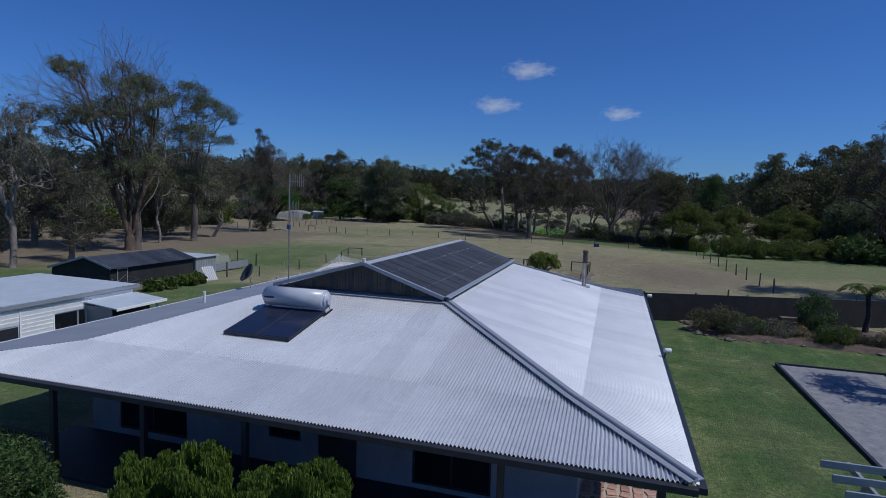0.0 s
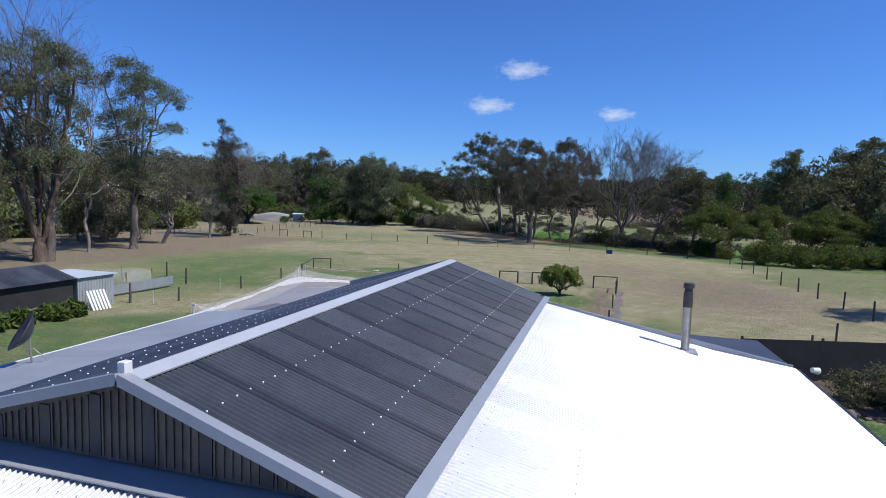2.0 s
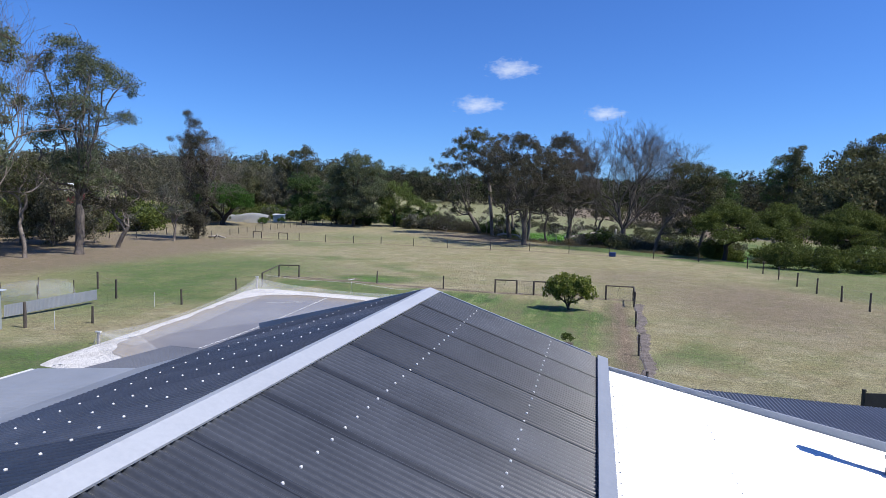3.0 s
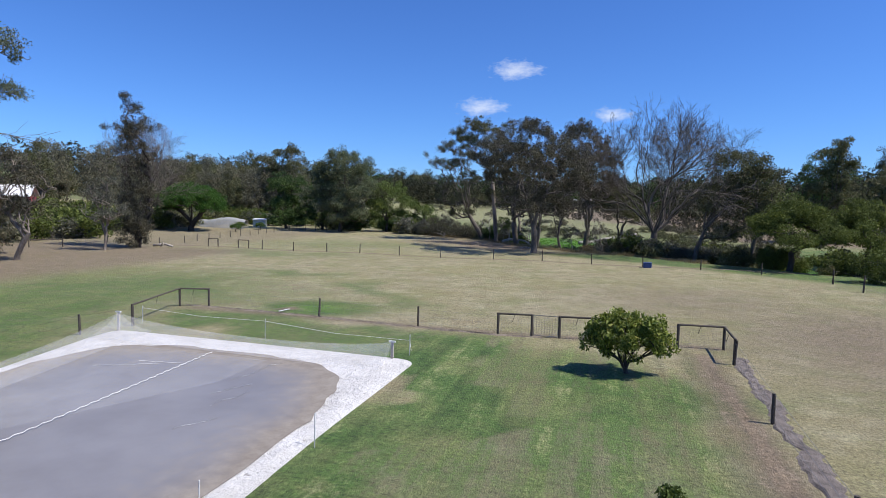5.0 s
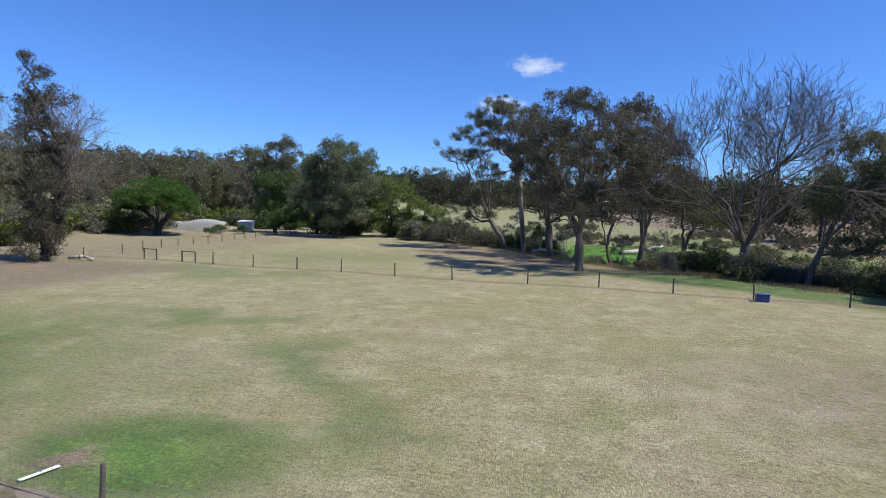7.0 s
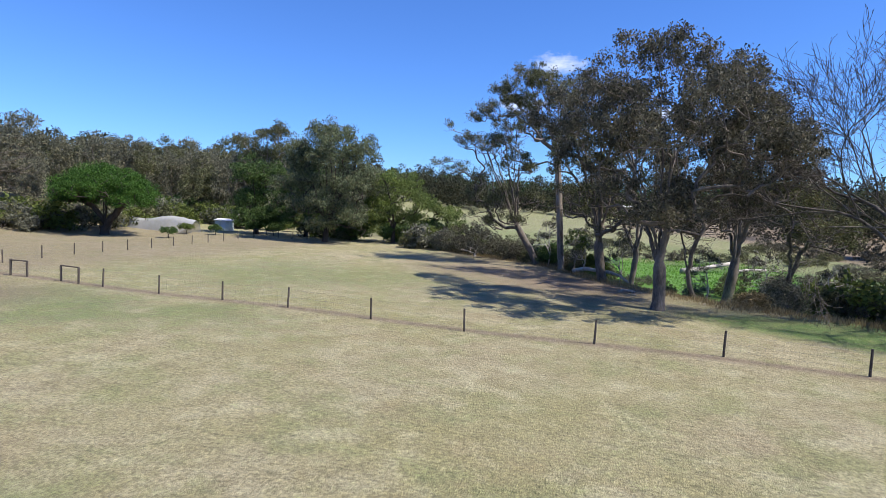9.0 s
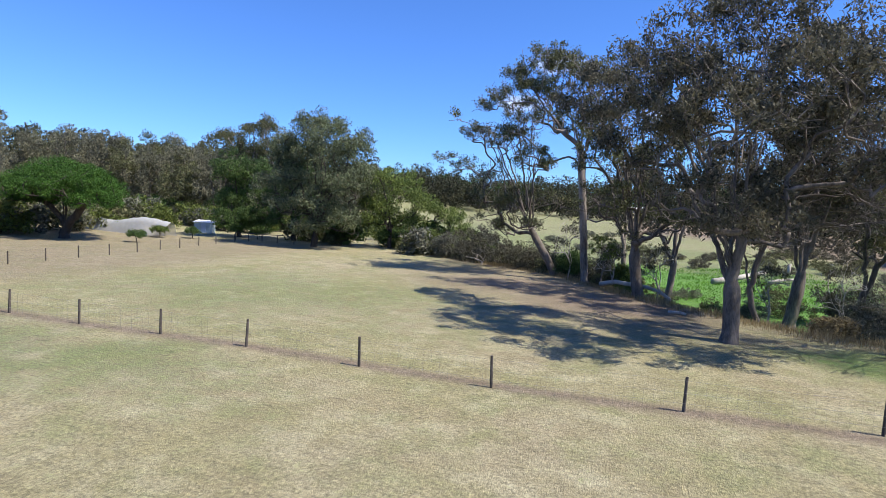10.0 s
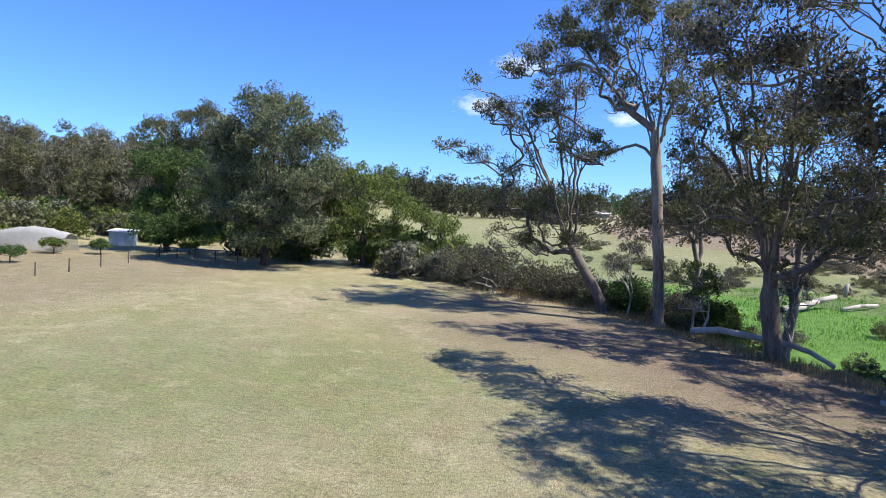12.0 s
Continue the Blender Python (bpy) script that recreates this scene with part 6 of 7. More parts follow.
tree("gum_tree", 0.4, 131.0, 110, (0.4, 0, 3.0), [(0, 0, 9.0, 3.2, 3.2, 3.2), (2.6, 0, 6.2, 2.8, 2.8, 2.2)], 100, 0.24, L_GUM, BARK, "small leafy gum beyond the creek", group=CREEK, per=130, size=0.22, extra_bare=50)
tree("gum_tree", -15.5, 141.0, 111, (-0.3, 0, 4.0), [(0, 0, 10.0, 2.8, 2.8, 3.4), (-2.4, 0, 8.0, 2.2, 2.2, 2.0)], 80, 0.24, L_GUMB, BARKP, "slim gum among the creek trees", group=CREEK, per=120, size=0.21, extra_bare=80, r_tip=0.014)
tree("gum_tree", 15.5, 113.0, 112, (0.2, 0, 4.0), [(0, 0, 10.6, 3.0, 3.0, 3.8), (1.8, 0, 7.4, 2.6, 2.4, 2.4)], 110, 0.26, L_GUM, BARK, "upright olive gum behind the tea trees", group=CREEK, per=130, size=0.24)

# fallen brush heap and scrub along the bank
shrub("brush_heap", -30.5, 143.5, 121, [(0, 0, 2.4, 3.6, 3.0, 2.0), (-2.5, 1, 2.0, 3.2, 2.6, 1.8), (2.8, 0, 1.4, 2.6, 2.4, 1.3)], 130, L_GUMB, "tangled fallen tree with dry brown leaves", "brush", per=60, size=0.2, clump=(0.35, 0.7), bark=GREYWOOD, r_base=0.16)
k = 0
for px, py, h, w, lf in ((-36, 148, 3.0, 3.4, L_GREY), (-40, 151, 3.4, 3.6, L_HEDGE), (-25.5, 147, 2.4, 3.0, L_GUMB), (-17, 139, 2.2, 2.6, L_HEDGE), (-20.5, 138.5, 2.6, 2.4, L_DARK), (-15.5, 135.5, 3.0, 2.2, L_BRIGHT),
                         (4.5, 116.5, 2.6, 2.8, L_GREY), (1.2, 119.5, 2.2, 2.4, L_GUM), (8.5, 116, 2.4, 3.2, L_GREY), (13, 108, 2.2, 2.8, L_GUM), (16, 106.5, 2.6, 3.0, L_HEDGE), (-3.5, 121.8, 1.2, 1.8, L_STRAW), (-1.0, 124, 2.8, 3.0, L_GREY), (6, 127, 2.4, 3.4, L_HEDGE), (12, 118, 3.0, 4.0, L_GREY), (19, 112, 2.6, 4.0, L_HEDGE)):
    shrub("creek_shrub", px, py, 130 + k, [(0, 0, h * 0.5, w * 0.5, w * 0.45, h * 0.48)], 60, lf, "loose scrubby bush on the creek bank", group="scrub on the bank", per=150, size=0.19, clump=(0.4, 0.75))
    k += 1

lg = lambda px, py, dz: (px, py, gzf(px, py) + dz)
log([lg(-17.4, 132.6, 0.3), lg(-16.2, 131.6, 0.75), lg(-14.9, 130.4, 0.85), lg(-13.8, 129.3, 0.95), lg(-12.9, 128.2, 0.75), lg(-12.2, 127.2, 0.3)], 0.21, "long bleached log lying against the forked gum")
log([lg(-5.8, 155.3, 0.35), lg(-3.2, 158.2, 0.55), lg(-1.4, 160.2, 0.9), lg(0.9, 162.3, 1.2)], 0.38, "pale fallen log in wet green grass", GREYWOOD)
log([lg(1.0, 160.7, 0.2), lg(3.0, 162.0, 0.5), lg(5.7, 164.7, 0.3)], 0.2, "pale fallen branch in wet green grass", GREYWOOD)
log([lg(5.6, 171.9, -0.1), lg(5.699999999999999, 171.9, 1.6)], 0.24, "short bleached stump standing in grass", GREYWOOD)
log([lg(-12.6, 122.0, 0.06), lg(-12.0, 121.6, 0.16), lg(-11.6, 121.6, 0.08)], 0.12, "small weathered branch lying on bare ground")

# ---- pine, round tree and dark trees at the orchard ----
tree("umbrella_pine", -78.9, 133.0, 151, (0.2, 0, 1.5), [(0, 0, 5.8, 6.7, 6.3, 3.1), (0, 0, 6.6, 5.2, 5.0, 2.8), (-4.6, 0, 4.5, 2.5, 3.0, 1.5), (4.5, 0, 4.6, 2.5, 3.0, 1.5)], 950, 0.55, L_PINE, BARKD,
     "flat-topped umbrella pine with dense bright needles", per=120, size=0.2, clump=(0.5, 0.9), flat=0.75, droop=-0.6, power=0.5)
tree("round_gum", -54.6, 148.6, 152, (0.2, 0, 2.2), crown_lobes(((0.2, 14.8, 2.9), (-3.0, 13.8, 2.3), (3.5, 14.0, 2.4), (-4.6, 12.0, 2.2), (4.9, 12.8, 2.0), (-5.6, 8.0, 2.2), (6.6, 10.0, 1.9), (-1.5, 11.9, 2.8), (2.2, 11.9, 2.8), (5.2, 11.8, 2.1), (-2.9, 8.5, 2.8), (0.5, 8.0, 3.1), (3.8, 7.5, 2.9), (-4.0, 10.2, 2.0), (-2.2, 4.9, 2.5), (1.2, 3.9, 2.9), (4.6, 3.7, 2.6), (-4.4, 6.2, 2.0), (6.2, 8.2, 1.8)), 12, 3.6), 760, 0.42, L_OLIVE, BARKD,
     "large round gum with a dense olive crown", per=80, size=0.3, extra_bare=120, clump=(0.55, 1.15), hollow=0.3, flat=0.85, mains=8)
tree("round_gum", -46.6, 155, 153, (0, 0, 1.8), crown_lobes(((-1.4, 9.3, 2.4), (1.6, 8.7, 2.4), (3.3, 6.9, 1.9), (-2.4, 5.8, 2.5), (-0.1, 4.7, 2.6), (-3.4, 2.8, 2.2), (4.6, 6.2, 1.4), (2.4, 3.6, 2.2), (-4.2, 8.0, 1.9)), 13, 2.6), 300, 0.3, L_LIME, BARKD, "dense green tree beside the round gum", per=80, size=0.28, clump=(0.5, 1.0), hollow=0.3, flat=0.85)
tree("round_gum", -39.8, 157, 163, (0, 0, 1.4), crown_lobes(((-1.2, 6.0, 1.9), (1.0, 5.2, 1.9), (2.8, 3.6, 1.5), (-2.6, 3.4, 1.6), (0.2, 2.6, 1.8)), 14, 1.8), 140, 0.25, L_LIME, BARKD, "low green tree at the edge of the grass", per=80, size=0.26, clump=(0.45, 0.9), hollow=0.3, flat=0.85)
tree("dark_tree", -70.5, 154, 154, (0, 0, 1.8), crown_lobes(((0, 10.0, 3.0), (-1.8, 8.6, 2.3), (1.7, 8.6, 2.3), (-0.3, 5.6, 3.2), (-2.4, 5.0, 2.0), (2.4, 5.2, 2.6), (0.2, 3.0, 2.6), (2.6, 2.6, 2.0)), 15, 2.4), 300, 0.35, L_DARK, BARKD, "dense dark green tree behind the orchard", per=85, size=0.3, clump=(0.55, 1.05), hollow=0.3, flat=0.85)
tree("dark_tree", -62.5, 156, 155, (0, 0, 1.8), crown_lobes(((0, 9.4, 2.6), (-2.2, 7.8, 2.4), (2.2, 7.8, 2.4), (0, 5.4, 3.0), (-2.8, 4.0, 2.4), (2.8, 4.4, 2.4), (0, 2.6, 2.4)), 16, 2.4), 260, 0.35, L_DARK, BARKD, "dense dark green tree behind the orchard", per=85, size=0.3, clump=(0.55, 1.05), hollow=0.3, flat=0.85)
tree("billowing_gum", -84.0, 176, 156, (0, 0, 4), crown_lobes(((-4.5, 16.0, 2.8), (-1.5, 18.0, 2.4), (2.2, 18.4, 2.8), (-6.0, 13.5, 2.2), (-2.6, 14.0, 2.6), (1.0, 14.5, 2.8), (4.2, 15.0, 2.2), (3.6, 11.0, 2.6), (-1.0, 10.0, 3.0)), 17, 2.6), 280, 0.45, L_GUM, BARKP, "tall gum with a billowing crown above the orchard", per=80, size=0.32, clump=(0.6, 1.1), hollow=0.3)
# orchard
for k, (px, py, s) in enumerate(((-70.6, 135.5, 0.9), (-75.1, 143.6, 1.0), (-72.2, 146.4, 0.9), (-66.0, 152.2, 0.9), (-69.6, 152.0, 1.1))):
    tree("fruit_tree", px, py, 500 + k, (0, 0, 0.5 * s), [(0, 0, 1.1 * s, 1.2 * s, 1.1 * s, 0.6 * s)], 36, 0.05, L_DARK if k % 2 == 0 else L_BRIGHT, BARKD, "small low fruit tree in the orchard", group="orchard trees", per=70, size=0.16, clump=(0.25, 0.45), r_tip=0.01)
tunnel = thing("orchard_net", -79.4, 144.9, gzf(-79.4, 144.9), "pale bird netting stretched in waves over orchard rows", "net", turn=8)
V, F = [], []
for i in range(25):
    for j in range(9):
        u, v = i / 24, j / 8
        top = 2.35 + 0.5 * math.cos(u * 10.0 - 1.6) * (1 - 0.3 * u) + 0.3 * (1 - u) + 0.06 * math.sin(u * 60)
        prof = math.sin(math.pi * v) ** 0.35
        V.append((-13 + 17.4 * u, -1.2 + 2.4 * v, 0.85 * top * prof))
for i in range(24):
    for j in range(8):
        a = i * 9 + j
        F.append((a, a + 1, a + 10, a + 9))
ORCHNET = mat("grey_net", lambda nt, bs: (net_build(nt, bs), [setattr_value(n, 0.38) for n in nt.nodes if n.type == "MATH" and abs(n.inputs[1].default_value - 0.06) < 1e-4]), base_color=(0.62, 0.63, 0.65, 1), roughness=0.9)
mesh_ob("net_cover", V, F, ORCHNET, tunnel, smooth=True)
for i in range(5):
    rod("net_pole", (-12.2 + 3.9 * i, 0, 0), (-12.2 + 3.9 * i, 0, 1.9), 0.03, STEEL, tunnel, sides=6)
kiosk = thing("tin_privy", -79.0, 156.6, gzf(-79.0, 156.6), "small pale green steel hut with a skillion roof", "shed", turn=12)
HUT = two_tone("pale_green_steel", (0.36, 0.42, 0.40), (0.46, 0.52, 0.5), 2, 0.5, 30, 0.06)
boxed("wall", -1.4, 1.3, -0.8, 0.8, 0, 1.7, HUT, kiosk)
bar("roof", (-1.6, 0, 1.88), (1.5, 0, 1.8), 1.9, 0.06, WHITE, kiosk, up=(0, -0.15, 1))
boxed("door", -0.2, 0.55, -0.83, -0.8, 0.05, 1.6, ROOFBLUE, kiosk)
rail_panel([(-66.6, 148.2), (-64.6, 148.4), (-62.6, 148.6), (-60.4, 148.9), (-58.0, 149.2)], "long dark timber rails beside the orchard", 1.1, False)
rail_panel([(-66.8, 90.6), (-63.8, 92.4)], "dark timber hitching rail below the trees", 0.95, False)
log([(-56.0, 98.2, 0.2), (-54.6, 98.6, 0.35), (-53.2, 98.3, 0.15)], 0.16, "grey broken limbs heaped by the dark gum")
log([(-55.4, 98.8, 0.1), (-54.2, 97.8, 0.6)], 0.1, "grey broken limbs heaped by the dark gum")
shrub("brush_pile", -66.5, 98.0, 510, [(0, 0, 0.5, 1.6, 1.2, 0.5)], 40, None, "dry heap of grey branches on bare soil", "brush", bark=GREYWOOD)
farmhouse = thing("neighbour_house", -111, 120.5, gzf(-111, 120.5), "distant house with a white roof and red gable", "house", turn=40)
REDW = two_tone("red_weatherboard", (0.25, 0.04, 0.05), (0.34, 0.07, 0.08), 2, 0.7, 30, 0.1)
boxed("wall", -5, 5, -3.5, 3.5, 0, 2.8, REDW, farmhouse)
for sy in (-1, 1):
    bar("roof", (-5.5, sy * 2.0, 3.9), (5.5, sy * 2.0, 3.9), 4.6, 0.12, WHITE, farmhouse, up=(0, sy * 0.55, 1))

def gum_lobes(h, w, seed, n, lo=0.3):
    """Uneven small lobes up a tall crown, widest at two thirds of its height."""
    rq = np.random.default_rng(seed)
    out = []
    for k in range(n):
        q = lo + (0.97 - lo) * (k + 0.5) / n
        spread = w * (0.35 + 0.65 * math.sin(math.pi * min(1, (q - lo) / (1 - lo) * 0.85 + 0.1)))
        a = k * 2.4 + rq.normal(0, 0.5)
        rr = spread * (0.35 + 0.65 * rq.random())
        r = h * (0.065 + 0.05 * rq.random())
        out.append((rr * math.cos(a), rr * 0.7 * math.sin(a), h * q, r * 1.25, r * 1.2, r * (0.9 + 0.5 * rq.random())))
    return out


# ---- trees by the sheds ----
SHEDG = "gums by the sheds"
tree("gum_tree", -48.6, 57.6, 161, (0.1, 0, 2.4), crown_lobes(((-5.0, 20.2, 2.0), (-5.9, 16.6, 2.1), (-3.6, 14.6, 2.5), (-2.0, 19.0, 2.2), (-0.1, 18.2, 2.2), (2.4, 18.4, 2.0), (3.1, 15.8, 2.2), (-2.8, 12.0, 2.4), (-0.6, 14.8, 2.4), (1.0, 12.4, 2.4), (2.0, 9.4, 2.3), (-3.5, 10.0, 2.1), (-1.4, 8.0, 2.3), (-2.8, 16.6, 2.1)), 21, 4.0), 380, 0.6, L_OLIVE, BARKB, "very tall gum with pale limbs and an open crown", group=SHEDG, per=130, size=0.2, extra_bare=200, power=0.55, r_tip=0.011, clump=(0.5, 1.0), mains=10)
forked_tree("bare_gum_top", -48.4, 58.4, 174, "dead grey leader rising above the tall gum", 26.6, 0.2, 0.4, SHEDG, 4, 9)
tree("gum_tree", -51.4, 71.4, 162, (0.2, 0, 5.5), crown_lobes(((0.7, 20.4, 2.3), (-1.5, 17.9, 2.3), (2.7, 18.2, 2.4), (4.9, 17.2, 1.7), (0.2, 14.7, 2.6), (-1.7, 12.4, 2.4), (3.6, 14.3, 2.0), (-2.9, 9.2, 2.4), (-0.7, 8.2, 2.7), (2.0, 7.4, 2.2), (-3.2, 14.7, 2.0)), 22, 3.4), 330, 0.42, L_OLIVE, BARK, "tall gum with a straight pale trunk", group=SHEDG, per=130, size=0.2, extra_bare=300, r_tip=0.011, clump=(0.5, 1.0), mains=8)
tree("gum_tree", -61.5, 56.0, 171, (0.3, 0, 3.0), gum_lobes(16.0, 5.0, 3, 14, 0.2), 200, 0.36, L_GREY, BARKP, "grey-green gum behind the tall gums", group=SHEDG, per=110, size=0.22, extra_bare=160, r_tip=0.014, clump=(0.45, 0.95))
tree("gum_tree", -44.5, 46.5, 173, (0.3, 0, 2.6), gum_lobes(8.6, 3.2, 5, 12, 0.2), 130, 0.26, L_GUMB, BARKP, "brownish gum at the edge of the sheds", group=SHEDG, per=90, size=0.19, extra_bare=120, r_tip=0.012, clump=(0.35, 0.7))
tree("gum_tree", -42.5, 39.5, 164, (0, 0, 4.5), [(0, 0, 11.4, 2.0, 2.0, 3.0), (-2, 0, 8.6, 1.8, 1.8, 2.0), (2.4, 0, 8.8, 1.8, 1.8, 2.0)], 60, 0.26, L_GREY, BARKP, "thin grey half-bare gum", group=SHEDG, per=70, size=0.18, extra_bare=260, clump=(0.35, 0.7), r_tip=0.011)
tree("gum_tree", -54.3, 79.4, 165, (1.6, 0, 2.6), [(-2.5, 0, 7.4, 2.2, 2.0, 2.0), (-0.4, 0, 9.0, 2.0, 2.0, 1.9), (1.6, 0, 7.4, 2.0, 2.0, 1.8), (-1.6, 0.4, 4.8, 2.0, 2.0, 1.6), (1.2, 0, 4.6, 1.6, 1.6, 1.4), (-3.6, 0, 5.4, 1.6, 1.6, 1.4)], 150, 0.24, L_GUMB, BARKP, "short leaning gum with a bent pale trunk", group=SHEDG, per=80, size=0.2, lean=1.5, extra_bare=130, clump=(0.35, 0.75))
tree("gum_tree", -57.0, 96.6, 166, (0, 0, 2.0), crown_lobes(((-0.3, 18.2, 0.7), (-0.6, 17.0, 1.1), (0.3, 15.6, 1.4), (-0.8, 14.4, 1.5), (0.2, 13.0, 1.6), (-0.5, 11.6, 1.7), (0.4, 10.2, 1.7), (-0.4, 8.8, 1.8), (0.5, 7.4, 1.9), (-0.4, 6.0, 2.0), (0.5, 4.6, 2.2), (-0.5, 3.2, 2.2), (0.6, 1.8, 2.1), (-2.4, 14.9, 0.9), (2.0, 14.8, 0.9), (-1.9, 12.6, 0.8), (1.9, 11.8, 0.9)), 23, 1.0), 340, 0.4, L_GUMB, BARKD, "dark columnar gum with spiky dead top twigs", group=SHEDG, per=110, size=0.18, extra_bare=60, r_tip=0.012, mains=0, low=True, clump=(0.4, 0.85))
forked_tree("bare_gum_top", -57.2, 97.2, 175, "dead spiky leader within the dark columnar gum", 18.0, 0.8, 0.2, SHEDG, 4, 7)
tree("gum_tree", -56.3, 91.2, 167, (0.3, 0, 2.2), crown_lobes(((0.0, 5.8, 1.4), (1.2, 4.7, 1.4), (-0.9, 6.5, 1.3), (0.5, 7.8, 1.0), (0.4, 3.7, 1.3), (-1.4, 4.8, 1.0)), 24, 1.2), 90, 0.16, L_GREY, BARKP, "small grey-leaved gum with a pale trunk", group=SHEDG, per=75, size=0.17, extra_bare=80, clump=(0.3, 0.6))
shrub("dark_shrub", -51.5, 54.0, 168, [(0, 0, 2.8, 2.6, 2.4, 2.5)], 70, L_GUMB, "tall dense brownish shrub below the gums", per=90, size=0.18, clump=(0.4, 0.75))
tree("gum_tree", -52.7, 66.6, 169, (-0.6, 0, 3.4), [(-0.8, 0, 6.8, 1.9, 1.8, 1.8), (0.8, 0, 8.4, 1.7, 1.6, 1.8)], 50, 0.18, L_GUM, BARKP, "slim young gum among the paddock trees", group=SHEDG, per=90, size=0.19, extra_bare=80, clump=(0.35, 0.75))

# ---- rounded tea trees along the side paddock ----
for k, (px, py, h, w) in enumerate(((17.0, 104.5, 8.4, 8.5), (24, 106.5, 9.4, 9.5), (32, 107.0, 9.8, 9.5), (40.5, 109, 10.2, 10), (50, 112, 11, 11), (46, 100, 10.5, 10))):
    rq = np.random.default_rng(600 + k)
    domes = [(0, 0, h * 0.66, w * 0.26, w * 0.25, h * 0.26)]
    for q in range(8):
        a = q * 2.4 + rq.normal(0, 0.2)
        rr = w * (0.22 + 0.12 * (q % 3))
        domes.append((rr * math.cos(a), rr * 0.85 * math.sin(a), h * (0.62 - 0.11 * (q % 3)) + rq.normal(0, 0.25), w * 0.19, w * 0.19, h * 0.2))
    tree("tea_tree", px, py, 180 + k, (0.2, 0, 1.4), domes, 190, 0.28, L_HEDGE, BARKD, "broad rounded dark green tea tree", group="tea trees along the paddock", per=190, size=0.21, clump=(0.6, 1.05), mains=0, hollow=0.45, flat=0.6, wood=90)
for k, (px, py) in enumerate(((21.5, 95.5), (25.0, 94.5), (28.8, 95.2), (32, 97))):
    shrub("low_bush", px, py, 190 + k, [(0, 0, 1.5, 2.4, 2.0, 1.4)], 60, L_HEDGE, "low rounded green bush by the tea trees", group="low bushes", per=120, size=0.2, clump=(0.4, 0.7))

# ---- woods behind ----
templates = []
for k, (lf, bk) in enumerate(((L_WOODG, BARKP), (L_WOODG, BARK), (L_GUM, BARK), (L_GUM, BARKD), (L_OLIVE, BARKD))):
    h = (15, 14, 17, 13, 11)[k]
    tp = tree("woodland_gum", -150 - 9 * k, 60, 300 + k, (0.2, 0, h * 0.22), [(0, 0, h * 0.74, 3.4, 3.2, h * 0.24), (-2.2, 0, h * 0.5, 3.0, 3.0, h * 0.24), (2.4, 0.5, h * 0.52, 3.0, 3.0, h * 0.24), (0, 0, h * 0.26, 3.4, 3.2, h * 0.2)], 70, 0.24, lf, bk,
              "woodland gum with a rough olive crown", group="woodland trees", per=104, size=0.44, clump=(0.8, 1.5), low=True, hollow=0.35, wood=24)
    templates.append(tp)
rg = np.random.default_rng(77)


def plant(px, py, k=None, s=1.0, dz=0.0):
    k = int(rg.integers(0, 5)) if k is None else k
    m = pose(px, py, gzf(px, py) - 0.1 + dz, 0, 0, float(rg.random() * 360)) @ Matrix.Diagonal((s, s, s * float(0.9 + 0.25 * rg.random()), 1))
    return copy_thing(templates[k], m)


for i in range(120):   # wood on the west side
    px = -100 - 56 * rg.random() ** 1.2
    py = 70 + 150 * rg.random()
    if -56.5 < math.degrees(math.atan2(px + 2.9, py - 43.2)) < -50.5 and px > -112:
        continue
    plant(px, py, int(rg.choice([0, 0, 1, 1, 2])), (0.72 if py > 140 else 0.5) + 0.3 * rg.random())
for i in range(20):    # behind the orchard
    px, py = -112 + 42 * rg.random(), 168 + 45 * rg.random()
    plant(px, py, int(rg.choice([0, 1, 2, 3])), 0.75 + 0.25 * rg.random())
for i in range(26):    # side slope
    px, py = 62 + 65 * rg.random(), 112 + 90 * rg.random()
    plant(px, py, int(rg.choice([0, 2, 3, 4])), 0.95 + 0.45 * rg.random())
for i in range(16):    # beyond the side paddock
    px, py = 46 + 40 * rg.random(), 50 + 60 * rg.random()
    plant(px, py, int(rg.choice([0, 2, 3, 4])), 0.9 + 0.35 * rg.random())


for px, py, k, s in ((70, 128, 3, 1.5), (-46.5, 38.5, 1, 0.7), (-60, 44, 2, 1.0), (-60, 50, 1, 0.8), (-70, 62, 2, 0.8), (-71.5, 85.5, 1, 0.5), (-76, 89, 2, 0.5), (-81, 94, 1, 0.5), (35, 114, 3, 1.1), (42, 113, 2, 1.0), (49, 112, 3, 1.25), (45, 104, 3, 1.05), (39.5, 103, 4, 0.95), (54, 118, 0, 1.2), (37, 122, 3, 1.2), (51, 104, 2, 1.0), (-67, 82, 0, 0.42), (-63, 79, 1, 0.5), (-61, 82.5, 0, 0.42), (-65, 76, 2, 0.5), (-62, 77.5, 1, 0.72), (-66, 81, 0, 0.72)):
    plant(px, py, k, s)


# tall gums above the tea trees
SIDEG = "tall gums above the tea trees"
tree("gum_tree", 42.0, 123.5, 181, (0.2, 0, 4.0), crown_lobes(((-4.6, 13.6, 2.6), (-2.0, 16.4, 2.5), (1.2, 17.6, 2.6), (4.2, 16.0, 2.6), (6.0, 13.0, 2.5), (-5.8, 10.8, 2.4), (-2.6, 12.6, 2.8), (0.8, 14.0, 2.8), (3.6, 12.0, 2.8), (-3.4, 8.6, 2.6), (0.2, 9.8, 2.8), (3.4, 8.4, 2.6), (6.2, 9.6, 2.3), (-1.2, 6.4, 2.6), (2.4, 5.6, 2.6)), 41, 4.0), 330, 0.42, L_GUM, BARK,
     "big round-headed gum with dense dark olive leaves", group=SIDEG, per=110, size=0.34, clump=(0.6, 1.2), hollow=0.3, flat=0.65, wood=120)
